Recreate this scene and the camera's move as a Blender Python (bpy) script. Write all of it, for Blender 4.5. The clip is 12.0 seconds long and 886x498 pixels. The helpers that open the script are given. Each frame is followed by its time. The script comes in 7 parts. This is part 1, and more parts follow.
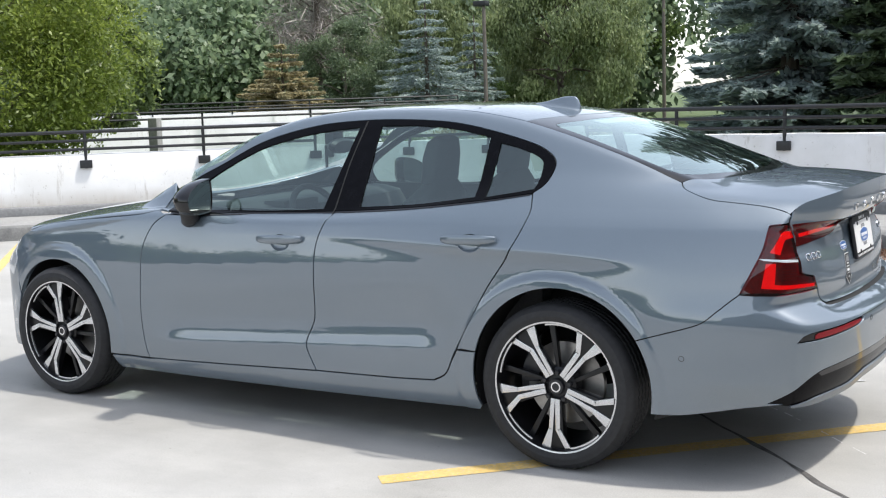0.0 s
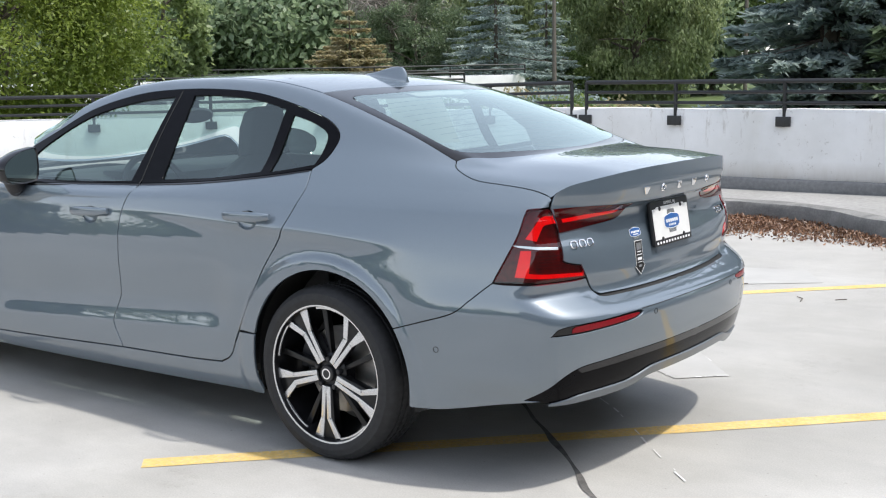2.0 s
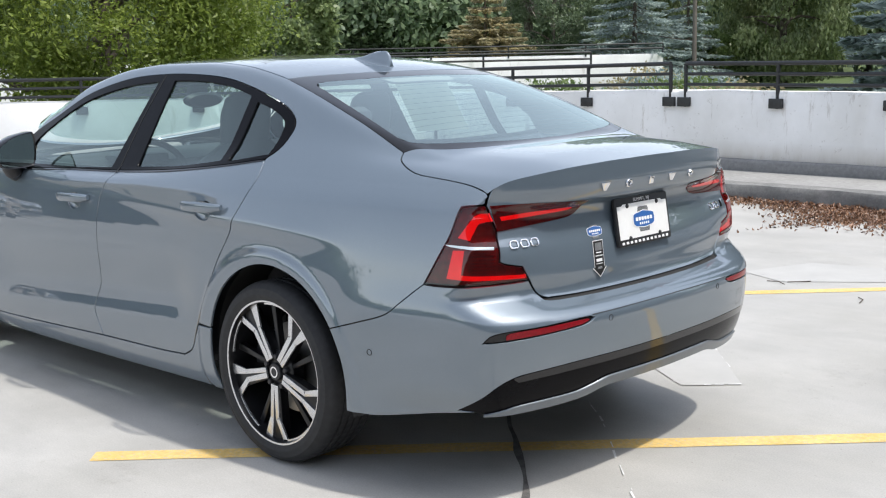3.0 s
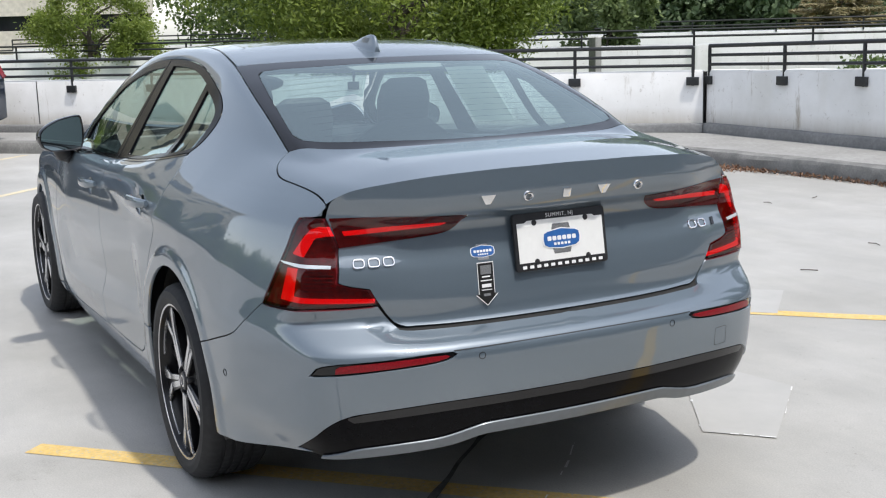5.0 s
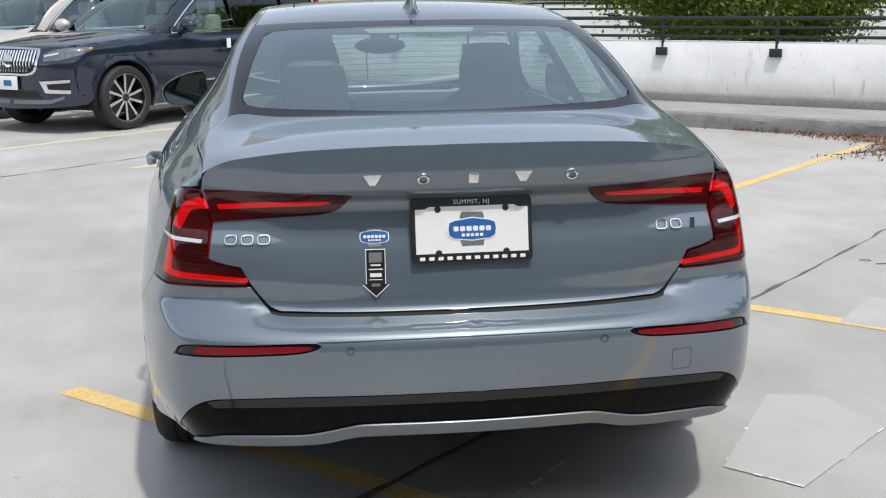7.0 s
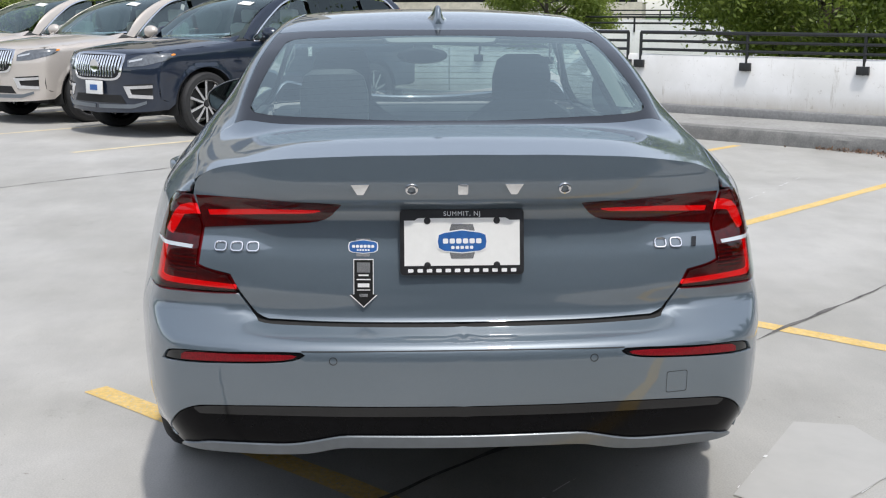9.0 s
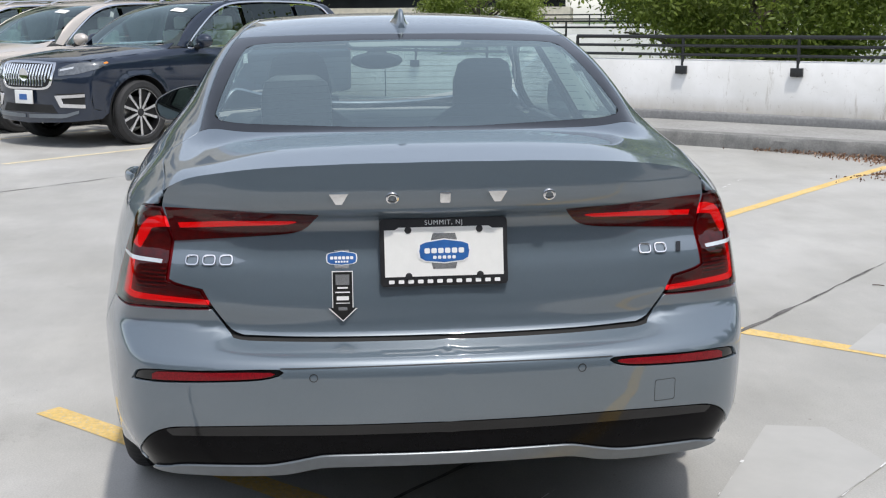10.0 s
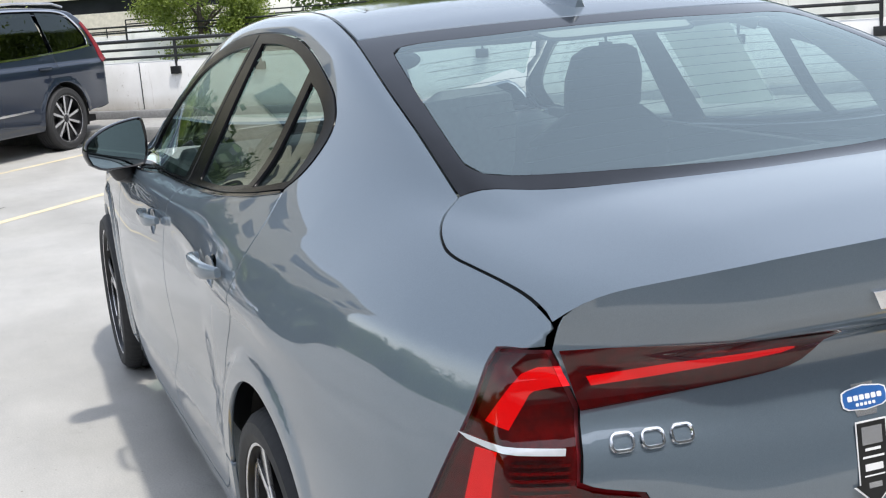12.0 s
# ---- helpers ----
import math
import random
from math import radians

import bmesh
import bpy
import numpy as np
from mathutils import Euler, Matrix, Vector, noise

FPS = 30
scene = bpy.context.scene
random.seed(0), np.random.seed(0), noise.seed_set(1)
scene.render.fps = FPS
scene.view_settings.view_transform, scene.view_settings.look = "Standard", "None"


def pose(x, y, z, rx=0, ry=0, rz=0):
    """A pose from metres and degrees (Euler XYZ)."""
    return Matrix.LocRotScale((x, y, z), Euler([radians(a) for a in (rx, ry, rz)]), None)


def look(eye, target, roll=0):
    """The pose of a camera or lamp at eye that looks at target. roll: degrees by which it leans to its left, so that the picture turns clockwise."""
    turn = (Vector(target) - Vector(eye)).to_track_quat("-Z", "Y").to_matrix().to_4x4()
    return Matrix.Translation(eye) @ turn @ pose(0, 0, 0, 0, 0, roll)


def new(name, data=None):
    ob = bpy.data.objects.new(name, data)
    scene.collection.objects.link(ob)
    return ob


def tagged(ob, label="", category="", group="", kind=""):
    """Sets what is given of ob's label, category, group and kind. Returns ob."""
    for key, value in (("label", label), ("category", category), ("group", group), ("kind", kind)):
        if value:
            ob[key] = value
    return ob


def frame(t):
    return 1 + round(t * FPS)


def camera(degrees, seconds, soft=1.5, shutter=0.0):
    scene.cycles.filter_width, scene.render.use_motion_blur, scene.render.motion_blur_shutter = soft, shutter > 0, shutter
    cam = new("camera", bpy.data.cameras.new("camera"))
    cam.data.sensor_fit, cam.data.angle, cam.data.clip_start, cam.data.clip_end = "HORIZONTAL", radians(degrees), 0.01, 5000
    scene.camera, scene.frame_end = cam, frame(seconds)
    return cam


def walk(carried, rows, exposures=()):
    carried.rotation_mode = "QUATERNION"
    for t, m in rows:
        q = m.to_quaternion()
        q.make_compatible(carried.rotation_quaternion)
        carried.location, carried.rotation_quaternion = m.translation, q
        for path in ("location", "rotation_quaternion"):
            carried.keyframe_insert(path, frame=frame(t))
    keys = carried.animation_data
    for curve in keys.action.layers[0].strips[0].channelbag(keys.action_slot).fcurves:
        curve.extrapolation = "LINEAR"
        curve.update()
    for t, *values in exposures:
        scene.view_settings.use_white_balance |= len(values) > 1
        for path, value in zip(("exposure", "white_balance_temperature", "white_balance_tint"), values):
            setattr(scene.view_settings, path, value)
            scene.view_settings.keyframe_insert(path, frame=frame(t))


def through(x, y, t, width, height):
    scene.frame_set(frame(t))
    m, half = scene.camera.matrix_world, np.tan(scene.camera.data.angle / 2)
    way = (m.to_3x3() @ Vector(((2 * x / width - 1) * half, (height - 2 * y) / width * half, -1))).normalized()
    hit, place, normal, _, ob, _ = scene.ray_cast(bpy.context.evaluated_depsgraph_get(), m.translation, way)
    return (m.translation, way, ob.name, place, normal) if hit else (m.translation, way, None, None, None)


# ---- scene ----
# ---- camera and its walk ----
cam = camera(41.1, 12.0, soft=1.15)
PATH = [
    (0, (2.039, -5.028, 1.499), (0.998, -3.34, 1.241), -1.8),
    (0.5, (2.257, -4.932, 1.491), (1.213, -3.246, 1.226), -1.9),
    (1, (2.513, -4.728, 1.497), (1.448, -3.058, 1.221), -1.7),
    (1.5, (2.709, -4.411, 1.491), (1.6, -2.772, 1.201), -1.3),
    (2, (2.956, -4.109, 1.476), (1.773, -2.525, 1.17), -1.1),
    (2.5, (3.215, -3.798, 1.506), (1.937, -2.293, 1.184), -1.1),
    (3, (3.352, -3.439, 1.485), (1.973, -2.029, 1.149), -1.2),
    (3.2, (3.405, -3.282, 1.496), (1.985, -1.916, 1.157), -1.2),
    (4.8, (3.821, -2.021, 1.5), (2.101, -1.067, 1.136), -1.6),
    (5, (3.867, -1.869, 1.495), (2.117, -0.974, 1.127), -1.6),
    (5.5, (4.009, -1.493, 1.503), (2.187, -0.758, 1.127), -1.7),
    (6, (3.996, -1.129, 1.476), (2.116, -0.567, 1.088), -1.5),
    (6.5, (3.974, -0.786, 1.489), (2.054, -0.394, 1.086), -1.2),
    (6.7, (3.966, -0.648, 1.472), (2.037, -0.314, 1.063), -1.0),
    (8.3, (3.934, -0.195, 1.457), (1.962, -0.098, 1.046), -0.2),
    (8.5, (3.937, -0.197, 1.458), (1.964, -0.104, 1.050), -0.1),
    (9, (3.940, -0.202, 1.456), (1.966, -0.100, 1.058), -0.0),
    (9.5, (3.926, -0.216, 1.458), (1.952, -0.071, 1.065), -0.1),
    (10, (3.834, -0.321, 1.448), (1.868, -0.102, 1.059), -0.4),
    (10.5, (3.571, -0.609, 1.439), (1.632, -0.292, 1.065), -1.12),
    (11, (3.172, -0.848, 1.423), (1.259, -0.402, 1.046), -1.82),
    (11.5, (2.688, -1.087, 1.418), (0.808, -0.522, 1.036), -2.79),
    (12, (2.221, -1.362, 1.459), (0.396, -0.656, 1.042), -4.38),
]
# the picture brightens and darkens a little on the way
walk(cam, [(t, look(eye, target, roll)) for t, eye, target, roll in PATH], exposures=[(0, 1.46), (3, 1.40), (5.5, 1.14), (9.5, 1.03), (11, 1.16), (12, 1.34)])

# ---- sky and sun: bright haze, a soft high sun from behind the tail ----
SUN_WAY = Vector((0.42, 0.14, 1.0)).normalized()
world = bpy.data.worlds.new("hazy_sky")
scene.world = world
world.use_nodes = True
wn = world.node_tree
sky = wn.nodes.new("ShaderNodeTexSky")
sky.sky_type, sky.sun_disc = "NISHITA", False
sky.sun_elevation, sky.sun_rotation = math.asin(SUN_WAY.z), math.atan2(SUN_WAY.x, SUN_WAY.y)
sky.air_density, sky.dust_density, sky.ozone_density = 1.0, 1.2, 1.0
haze = wn.nodes.new("ShaderNodeMix")
haze.data_type, haze.blend_type = "RGBA", "MIX"
haze.inputs[0].default_value = 0.62
bw = wn.nodes.new("ShaderNodeRGBToBW")
wn.links.new(sky.outputs["Color"], bw.inputs["Color"])
wn.links.new(sky.outputs["Color"], haze.inputs[6])
wn.links.new(bw.outputs["Val"], haze.inputs[7])
wn.links.new(haze.outputs[2], wn.nodes["Background"].inputs["Color"])
wn.nodes["Background"].inputs["Strength"].default_value = 0.15
sun = new("sun", bpy.data.lights.new("sun", "SUN"))
sun.data.energy, sun.data.angle, sun.data.color = 1.3, radians(2.2), (1.0, 0.96, 0.91)
sun.matrix_world = look((0, 0, 30), Vector((0, 0, 30)) - SUN_WAY)

# ---- materials ----
def material(name):
    m = bpy.data.materials.new(name)
    m.use_nodes = True
    nt = m.node_tree
    return m, nt, nt.nodes["Principled BSDF"]


def noise_mix(nt, scale, lo, hi, detail=4.0, rough=0.6, coord="Object", stretch=None, contrast=(0.3, 0.7)):
    """A colour that wanders between lo and hi with a noise of that scale."""
    tc = nt.nodes.new("ShaderNodeTexCoord")
    tex = nt.nodes.new("ShaderNodeTexNoise")
    tex.inputs["Scale"].default_value, tex.inputs["Detail"].default_value, tex.inputs["Roughness"].default_value = scale, detail, rough
    src = tc.outputs[coord]
    if stretch:
        mp = nt.nodes.new("ShaderNodeMapping")
        mp.inputs["Scale"].default_value = stretch
        nt.links.new(src, mp.inputs["Vector"])
        src = mp.outputs["Vector"]
    nt.links.new(src, tex.inputs["Vector"])
    r = nt.nodes.new("ShaderNodeValToRGB")
    r.color_ramp.elements[0].position, r.color_ramp.elements[1].position = contrast
    r.color_ramp.elements[0].color, r.color_ramp.elements[1].color = (*lo, 1), (*hi, 1)
    nt.links.new(tex.outputs["Fac"], r.inputs["Fac"])
    return r.outputs["Color"], tex.outputs["Fac"]


def blend(nt, a, b, fac, mode="MIX"):
    mx = nt.nodes.new("ShaderNodeMix")
    mx.data_type, mx.blend_type = "RGBA", mode
    for sock, v in (("A", a), ("B", b)):
        s = [i for i in mx.inputs if i.name == sock and i.type == "RGBA"][0]
        if isinstance(v, tuple):
            s.default_value = (*v, 1)
        else:
            nt.links.new(v, s)
    f = mx.inputs[0]
    if isinstance(fac, (int, float)):
        f.default_value = fac
    else:
        nt.links.new(fac, f)
    return [o for o in mx.outputs if o.type == "RGBA"][0]


def bump(nt, bsdf, height, strength=0.2, distance=0.01):
    b = nt.nodes.new("ShaderNodeBump")
    b.inputs["Strength"].default_value, b.inputs["Distance"].default_value = strength, distance
    nt.links.new(height, b.inputs["Height"])
    nt.links.new(b.outputs["Normal"], bsdf.inputs["Normal"])


def simple(name, colour, rough=0.5, metal=0.0, scale=30.0, vary=0.12, bumps=0.0, spec=0.5, coat=0.0):
    m, nt, b = material(name)
    lo, hi = tuple(c * (1 - vary) for c in colour), tuple(min(1, c * (1 + vary)) for c in colour)
    col, fac = noise_mix(nt, scale, lo, hi)
    nt.links.new(col, b.inputs["Base Color"])
    b.inputs["Roughness"].default_value, b.inputs["Metallic"].default_value = rough, metal
    b.inputs["Specular IOR Level"].default_value = spec
    b.inputs["Coat Weight"].default_value, b.inputs["Coat Roughness"].default_value = coat, 0.03
    if bumps:
        bump(nt, b, fac, bumps, 0.004)
    return m


def paint(name, colour, metal=0.30, rough=0.42, dust=0.02, ior=1.78):
    """Clear-coated car paint with fine flake and a trace of dust."""
    m, nt, b = material(name)
    flake, _ = noise_mix(nt, 900, tuple(c * 0.9 for c in colour), tuple(c * 1.1 for c in colour), detail=1)
    film, f2 = noise_mix(nt, 2.2, (0, 0, 0), (1, 1, 1), detail=6)
    nt.links.new(blend(nt, flake, (0.42, 0.41, 0.39), dust), b.inputs["Base Color"])
    b.inputs["Metallic"].default_value, b.inputs["Roughness"].default_value = metal, rough
    b.inputs["Specular IOR Level"].default_value = 0.12
    b.inputs["Coat Weight"].default_value, b.inputs["Coat IOR"].default_value = 1.0, ior
    mr = nt.nodes.new("ShaderNodeMapRange")
    mr.inputs["To Min"].default_value, mr.inputs["To Max"].default_value = 0.006, 0.03
    nt.links.new(f2, mr.inputs["Value"])
    nt.links.new(mr.outputs["Result"], b.inputs["Coat Roughness"])
    return m


def glass(name, tint, base=0.08):
    """Thin tinted pane: light goes through, the surface mirrors by its Fresnel gloss."""
    m = bpy.data.materials.new(name)
    m.use_nodes = True
    nt = m.node_tree
    nt.nodes.clear()
    out, tr, gl, mx, lw, pw, ma = (nt.nodes.new(k) for k in ("ShaderNodeOutputMaterial", "ShaderNodeBsdfTransparent", "ShaderNodeBsdfGlossy", "ShaderNodeMixShader", "ShaderNodeLayerWeight", "ShaderNodeMath", "ShaderNodeMath"))
    tr.inputs["Color"].default_value = (*tint, 1)
    gl.inputs["Roughness"].default_value, gl.inputs["Color"].default_value = 0.01, (0.88, 1, 0.97, 1)
    lw.inputs["Blend"].default_value = 0.5
    pw.operation, pw.inputs[1].default_value = "POWER", 5.0
    ma.operation, ma.inputs[1].default_value, ma.inputs[2].default_value = "MULTIPLY_ADD", 1 - base, base
    nt.links.new(lw.outputs["Facing"], pw.inputs[0])
    nt.links.new(pw.outputs["Value"], ma.inputs[0])
    nt.links.new(ma.outputs["Value"], mx.inputs["Fac"])
    nt.links.new(tr.outputs["BSDF"], mx.inputs[1])
    nt.links.new(gl.outputs["BSDF"], mx.inputs[2])
    nt.links.new(mx.outputs["Shader"], out.inputs["Surface"])
    return m


GREY_PAINT = paint("grey_blue_metallic_paint", (0.116, 0.152, 0.186), ior=2.0)
NAVY_PAINT = paint("navy_metallic_paint", (0.012, 0.020, 0.038), dust=0.0, ior=1.62)
BEIGE_PAINT = paint("light_beige_metallic_paint", (0.56, 0.51, 0.46), ior=1.5)
WHITE_PAINT = paint("white_pearl_paint", (0.72, 0.71, 0.69), metal=0.1)
GLOSS_BLACK = simple("gloss_black_trim", (0.006, 0.006, 0.007), 0.10, coat=0.25, vary=0.3, spec=0.4)
VALANCE_BLACK = simple("gloss_black_plastic", (0.003, 0.003, 0.004), 0.16, vary=0.3, spec=0.10)
SATIN_BLACK = simple("satin_black_trim", (0.016, 0.016, 0.018), 0.42, vary=0.3)
RUBBER = simple("tyre_rubber", (0.020, 0.020, 0.021), 0.72, scale=40, vary=0.25, bumps=0.15)
UNDER = simple("underbody_black", (0.010, 0.010, 0.010), 0.8, vary=0.3)
CHROME = simple("bright_chrome", (0.80, 0.80, 0.81), 0.08, 1.0, vary=0.04)
SILVER = simple("machined_alloy", (0.66, 0.66, 0.67), 0.26, 0.85, scale=80, vary=0.06)
DARK_ALLOY = simple("gloss_black_alloy", (0.007, 0.007, 0.008), 0.30, 0.0, vary=0.3, coat=0.15, spec=0.3)
DISC = simple("brake_disc_steel", (0.33, 0.32, 0.31), 0.35, 0.9, vary=0.15)
SILL_GREY = simple("lower_bumper_grey", (0.15, 0.17, 0.19), 0.35, 0.3, vary=0.06, coat=0.3)
SIDE_GLASS = glass("side_window_glass", (0.66, 0.79, 0.76), 0.15)
REAR_GLASS = glass("rear_window_glass", (0.78, 0.89, 0.85), 0.35)
DARK_GLASS = glass("privacy_glass", (0.05, 0.055, 0.06))
LENS_RED = glass('red_lamp_lens', (0.62, 0.07, 0.08), 0.05)
RED_STRIP = simple('bright_red_light_guide', (0.78, 0.008, 0.012), 0.3, vary=0.1, coat=0.5)
RED_STRIP.node_tree.nodes['Principled BSDF'].inputs['Emission Color'].default_value = (1.0, 0.02, 0.03, 1)
RED_STRIP.node_tree.nodes['Principled BSDF'].inputs['Emission Strength'].default_value = 0.28
RED_DARK = simple('dark_red_lamp_housing', (0.13, 0.004, 0.009), 0.35, scale=60, vary=0.4)
RED_REFLECTOR = simple('red_reflector', (0.20, 0.005, 0.010), 0.3, scale=300, vary=0.5, coat=0.15, spec=0.25)
HEADLINER = simple("pale_headliner_cloth", (0.42, 0.41, 0.39), 0.9, scale=200, vary=0.08)
CHARCOAL = simple("charcoal_upholstery", (0.045, 0.045, 0.047), 0.75, scale=120, vary=0.2, bumps=0.1)
SEAT_GREY = simple("slate_leather_seat", (0.10, 0.105, 0.11), 0.55, scale=90, vary=0.15, bumps=0.1)
PLATE_WHITE = simple("white_plate_card", (0.78, 0.78, 0.76), 0.4, vary=0.03)
BADGE_BLUE = simple("blue_sticker", (0.03, 0.12, 0.36), 0.3, vary=0.15)
WHITE_INK = simple("white_print", (0.8, 0.8, 0.8), 0.5, vary=0.03)
BLACK_INK = simple("black_print", (0.012, 0.012, 0.012), 0.4, vary=0.2)
HEADLAMP_GLASS = simple("smoked_clear_lens", (0.13, 0.14, 0.15), 0.12, 0.3, coat=1.0, vary=0.3, scale=30)
AMBER = simple("amber_lens", (0.75, 0.25, 0.02), 0.15, coat=1.0, vary=0.1)
LAMP_CLEAR = simple("clear_lamp_lens", (0.62, 0.64, 0.66), 0.12, 0.3, coat=1.0, vary=0.1)


def deck_material():
    """Grey deck coating: broad trowel patches, pale wear, stains, fine grit."""
    m, nt, b = material("painted_concrete_deck")
    broad, f1 = noise_mix(nt, 0.22, (0.388, 0.379, 0.354), (0.490, 0.480, 0.456), detail=5, contrast=(0.32, 0.68))
    worn, f2 = noise_mix(nt, 1.7, (0.87, 0.87, 0.87), (1.05, 1.05, 1.045), detail=12, rough=0.72, stretch=(1.0, 1.3, 1), contrast=(0.30, 0.70))
    grit, f3 = noise_mix(nt, 160, (0.86, 0.86, 0.86), (1.10, 1.10, 1.10), detail=4)
    spots, f4 = noise_mix(nt, 5.5, (0.72, 0.71, 0.70), (1, 1, 1), detail=5, rough=0.75, contrast=(0.25, 0.34))
    trowel, f5 = noise_mix(nt, 2.4, (0.955, 0.955, 0.957), (1.03, 1.03, 1.028), detail=9, rough=0.7, stretch=(0.5, 1.8, 1), contrast=(0.36, 0.64))
    drip, f6 = noise_mix(nt, 1.1, (0.66, 0.64, 0.61), (1, 1, 1), detail=12, rough=0.85, contrast=(0.33, 0.43))
    col = blend(nt, broad, worn, 1.0, "MULTIPLY")
    col = blend(nt, col, trowel, 1.0, "MULTIPLY")
    col = blend(nt, col, drip, 0.55, "MULTIPLY")
    col = blend(nt, col, grit, 1.0, "MULTIPLY")
    col = blend(nt, col, spots, 0.5, "MULTIPLY")
    pits, f7 = noise_mix(nt, 38, (0.52, 0.49, 0.45), (1, 1, 1), detail=3, rough=0.6, contrast=(0.27, 0.31))
    cloud, f8 = noise_mix(nt, 0.75, (0.88, 0.875, 0.86), (1.05, 1.05, 1.05), detail=7, rough=0.62, contrast=(0.38, 0.62))
    col = blend(nt, col, pits, 0.8, "MULTIPLY")
    col = blend(nt, col, cloud, 1.0, "MULTIPLY")
    nt.links.new(col, b.inputs["Base Color"])
    mr = nt.nodes.new("ShaderNodeMapRange")
    mr.inputs["To Min"].default_value, mr.inputs["To Max"].default_value = 0.42, 0.72
    nt.links.new(f2, mr.inputs["Value"])
    nt.links.new(mr.outputs["Result"], b.inputs["Roughness"])
    bump(nt, b, f3, 0.12, 0.003)
    return m


def wall_material():
    """White masonry paint, scuffed, with run-down streaks and a soiled foot."""
    m, nt, b = material("white_painted_concrete")
    base, f1 = noise_mix(nt, 1.3, (0.73, 0.72, 0.69), (0.85, 0.84, 0.82), detail=8, contrast=(0.35, 0.65))
    streak, f2 = noise_mix(nt, 3.0, (0.36, 0.30, 0.22), (1, 1, 1), detail=10, rough=0.75, stretch=(2.0, 2.0, 0.30), contrast=(0.29, 0.41))
    flake, f3 = noise_mix(nt, 14, (0.36, 0.31, 0.25), (1, 1, 1), detail=8, rough=0.78, contrast=(0.30, 0.40))
    tc = nt.nodes.new("ShaderNodeTexCoord")
    sep = nt.nodes.new("ShaderNodeSeparateXYZ")
    nt.links.new(tc.outputs["Object"], sep.inputs["Vector"])
    mr = nt.nodes.new("ShaderNodeMapRange")
    mr.inputs["From Min"].default_value, mr.inputs["From Max"].default_value = 0.46, 0.26
    nt.links.new(sep.outputs["Z"], mr.inputs["Value"])
    mul = nt.nodes.new("ShaderNodeMath")
    mul.operation = "MULTIPLY"
    nt.links.new(mr.outputs["Result"], mul.inputs[0])
    nt.links.new(f2, mul.inputs[1])
    col = blend(nt, base, streak, 0.75, "MULTIPLY")
    col = blend(nt, col, flake, 0.7, "MULTIPLY")
    col = blend(nt, col, (0.42, 0.35, 0.26), mul.outputs["Value"])
    nt.links.new(col, b.inputs["Base Color"])
    b.inputs["Roughness"].default_value = 0.8
    bump(nt, b, f3, 0.25, 0.004)
    return m


def two_tone(name, lo, hi, scale, rough, bumps=0.2, spots=None, stretch=None):
    m, nt, b = material(name)
    col, f = noise_mix(nt, scale, lo, hi, detail=8, rough=0.65, stretch=stretch)
    fine, f2 = noise_mix(nt, scale * 14, (0.82, 0.82, 0.82), (1.12, 1.12, 1.12), detail=4)
    col = blend(nt, col, fine, 1.0, "MULTIPLY")
    if spots:
        worn, f3 = noise_mix(nt, spots[0], (1, 1, 1), (0, 0, 0), detail=6, rough=0.75, contrast=spots[2])
        col = blend(nt, col, spots[1], worn)
    nt.links.new(col, b.inputs["Base Color"])
    b.inputs["Roughness"].default_value = rough
    bump(nt, b, f2, bumps, 0.006)
    return m


def leaf_material(name, lo, hi, through=0.5):
    """Leaves that differ one by one and let some light through."""
    m = bpy.data.materials.new(name)
    m.use_nodes = True
    nt = m.node_tree
    nt.nodes.clear()
    out, d, t, mx, geo, ramp_ = (nt.nodes.new(k) for k in ("ShaderNodeOutputMaterial", "ShaderNodeBsdfPrincipled", "ShaderNodeBsdfTranslucent", "ShaderNodeMixShader", "ShaderNodeNewGeometry", "ShaderNodeValToRGB"))
    ramp_.color_ramp.elements[0].color, ramp_.color_ramp.elements[1].color = (*lo, 1), (*hi, 1)
    nt.links.new(geo.outputs["Random Per Island"], ramp_.inputs["Fac"])
    clump, _ = noise_mix(nt, 0.9, (0.62, 0.66, 0.62), (1.25, 1.2, 1.1), detail=3)
    col = blend(nt, ramp_.outputs["Color"], clump, 1.0, "MULTIPLY")
    nt.links.new(col, d.inputs["Base Color"])
    nt.links.new(col, t.inputs["Color"])
    d.inputs["Roughness"].default_value = 0.42
    mx.inputs["Fac"].default_value = through
    nt.links.new(d.outputs["BSDF"], mx.inputs[1])
    nt.links.new(t.outputs["BSDF"], mx.inputs[2])
    nt.links.new(mx.outputs["Shader"], out.inputs["Surface"])
    return m


DECK_PAINT = deck_material()
PAPER = leaf_material("thin_white_paper", (0.70, 0.71, 0.70), (0.74, 0.75, 0.74), 0.6)
WALL_PAINT = wall_material()
WALK_CONCRETE = two_tone("pale_walkway_concrete", (0.255, 0.25, 0.235), (0.35, 0.345, 0.33), 1.4, 0.8)
KERB_CONCRETE = two_tone("weathered_kerb_concrete", (0.13, 0.13, 0.125), (0.27, 0.265, 0.25), 4.0, 0.85, 0.5)
FOOT_GREY = two_tone("grey_footing_paint", (0.17, 0.17, 0.17), (0.24, 0.24, 0.235), 2.0, 0.8)
YELLOW_LINE = two_tone("worn_yellow_marking", (0.64, 0.43, 0.12), (0.74, 0.54, 0.22), 3.0, 0.7, 0.1, spots=(70, (0.43, 0.42, 0.39), (0.34, 0.46)))
CREAM_LINE = two_tone("faded_yellow_marking", (0.60, 0.51, 0.32), (0.68, 0.60, 0.42), 3.0, 0.7, 0.1, spots=(14, (0.44, 0.43, 0.41), (0.36, 0.48)))
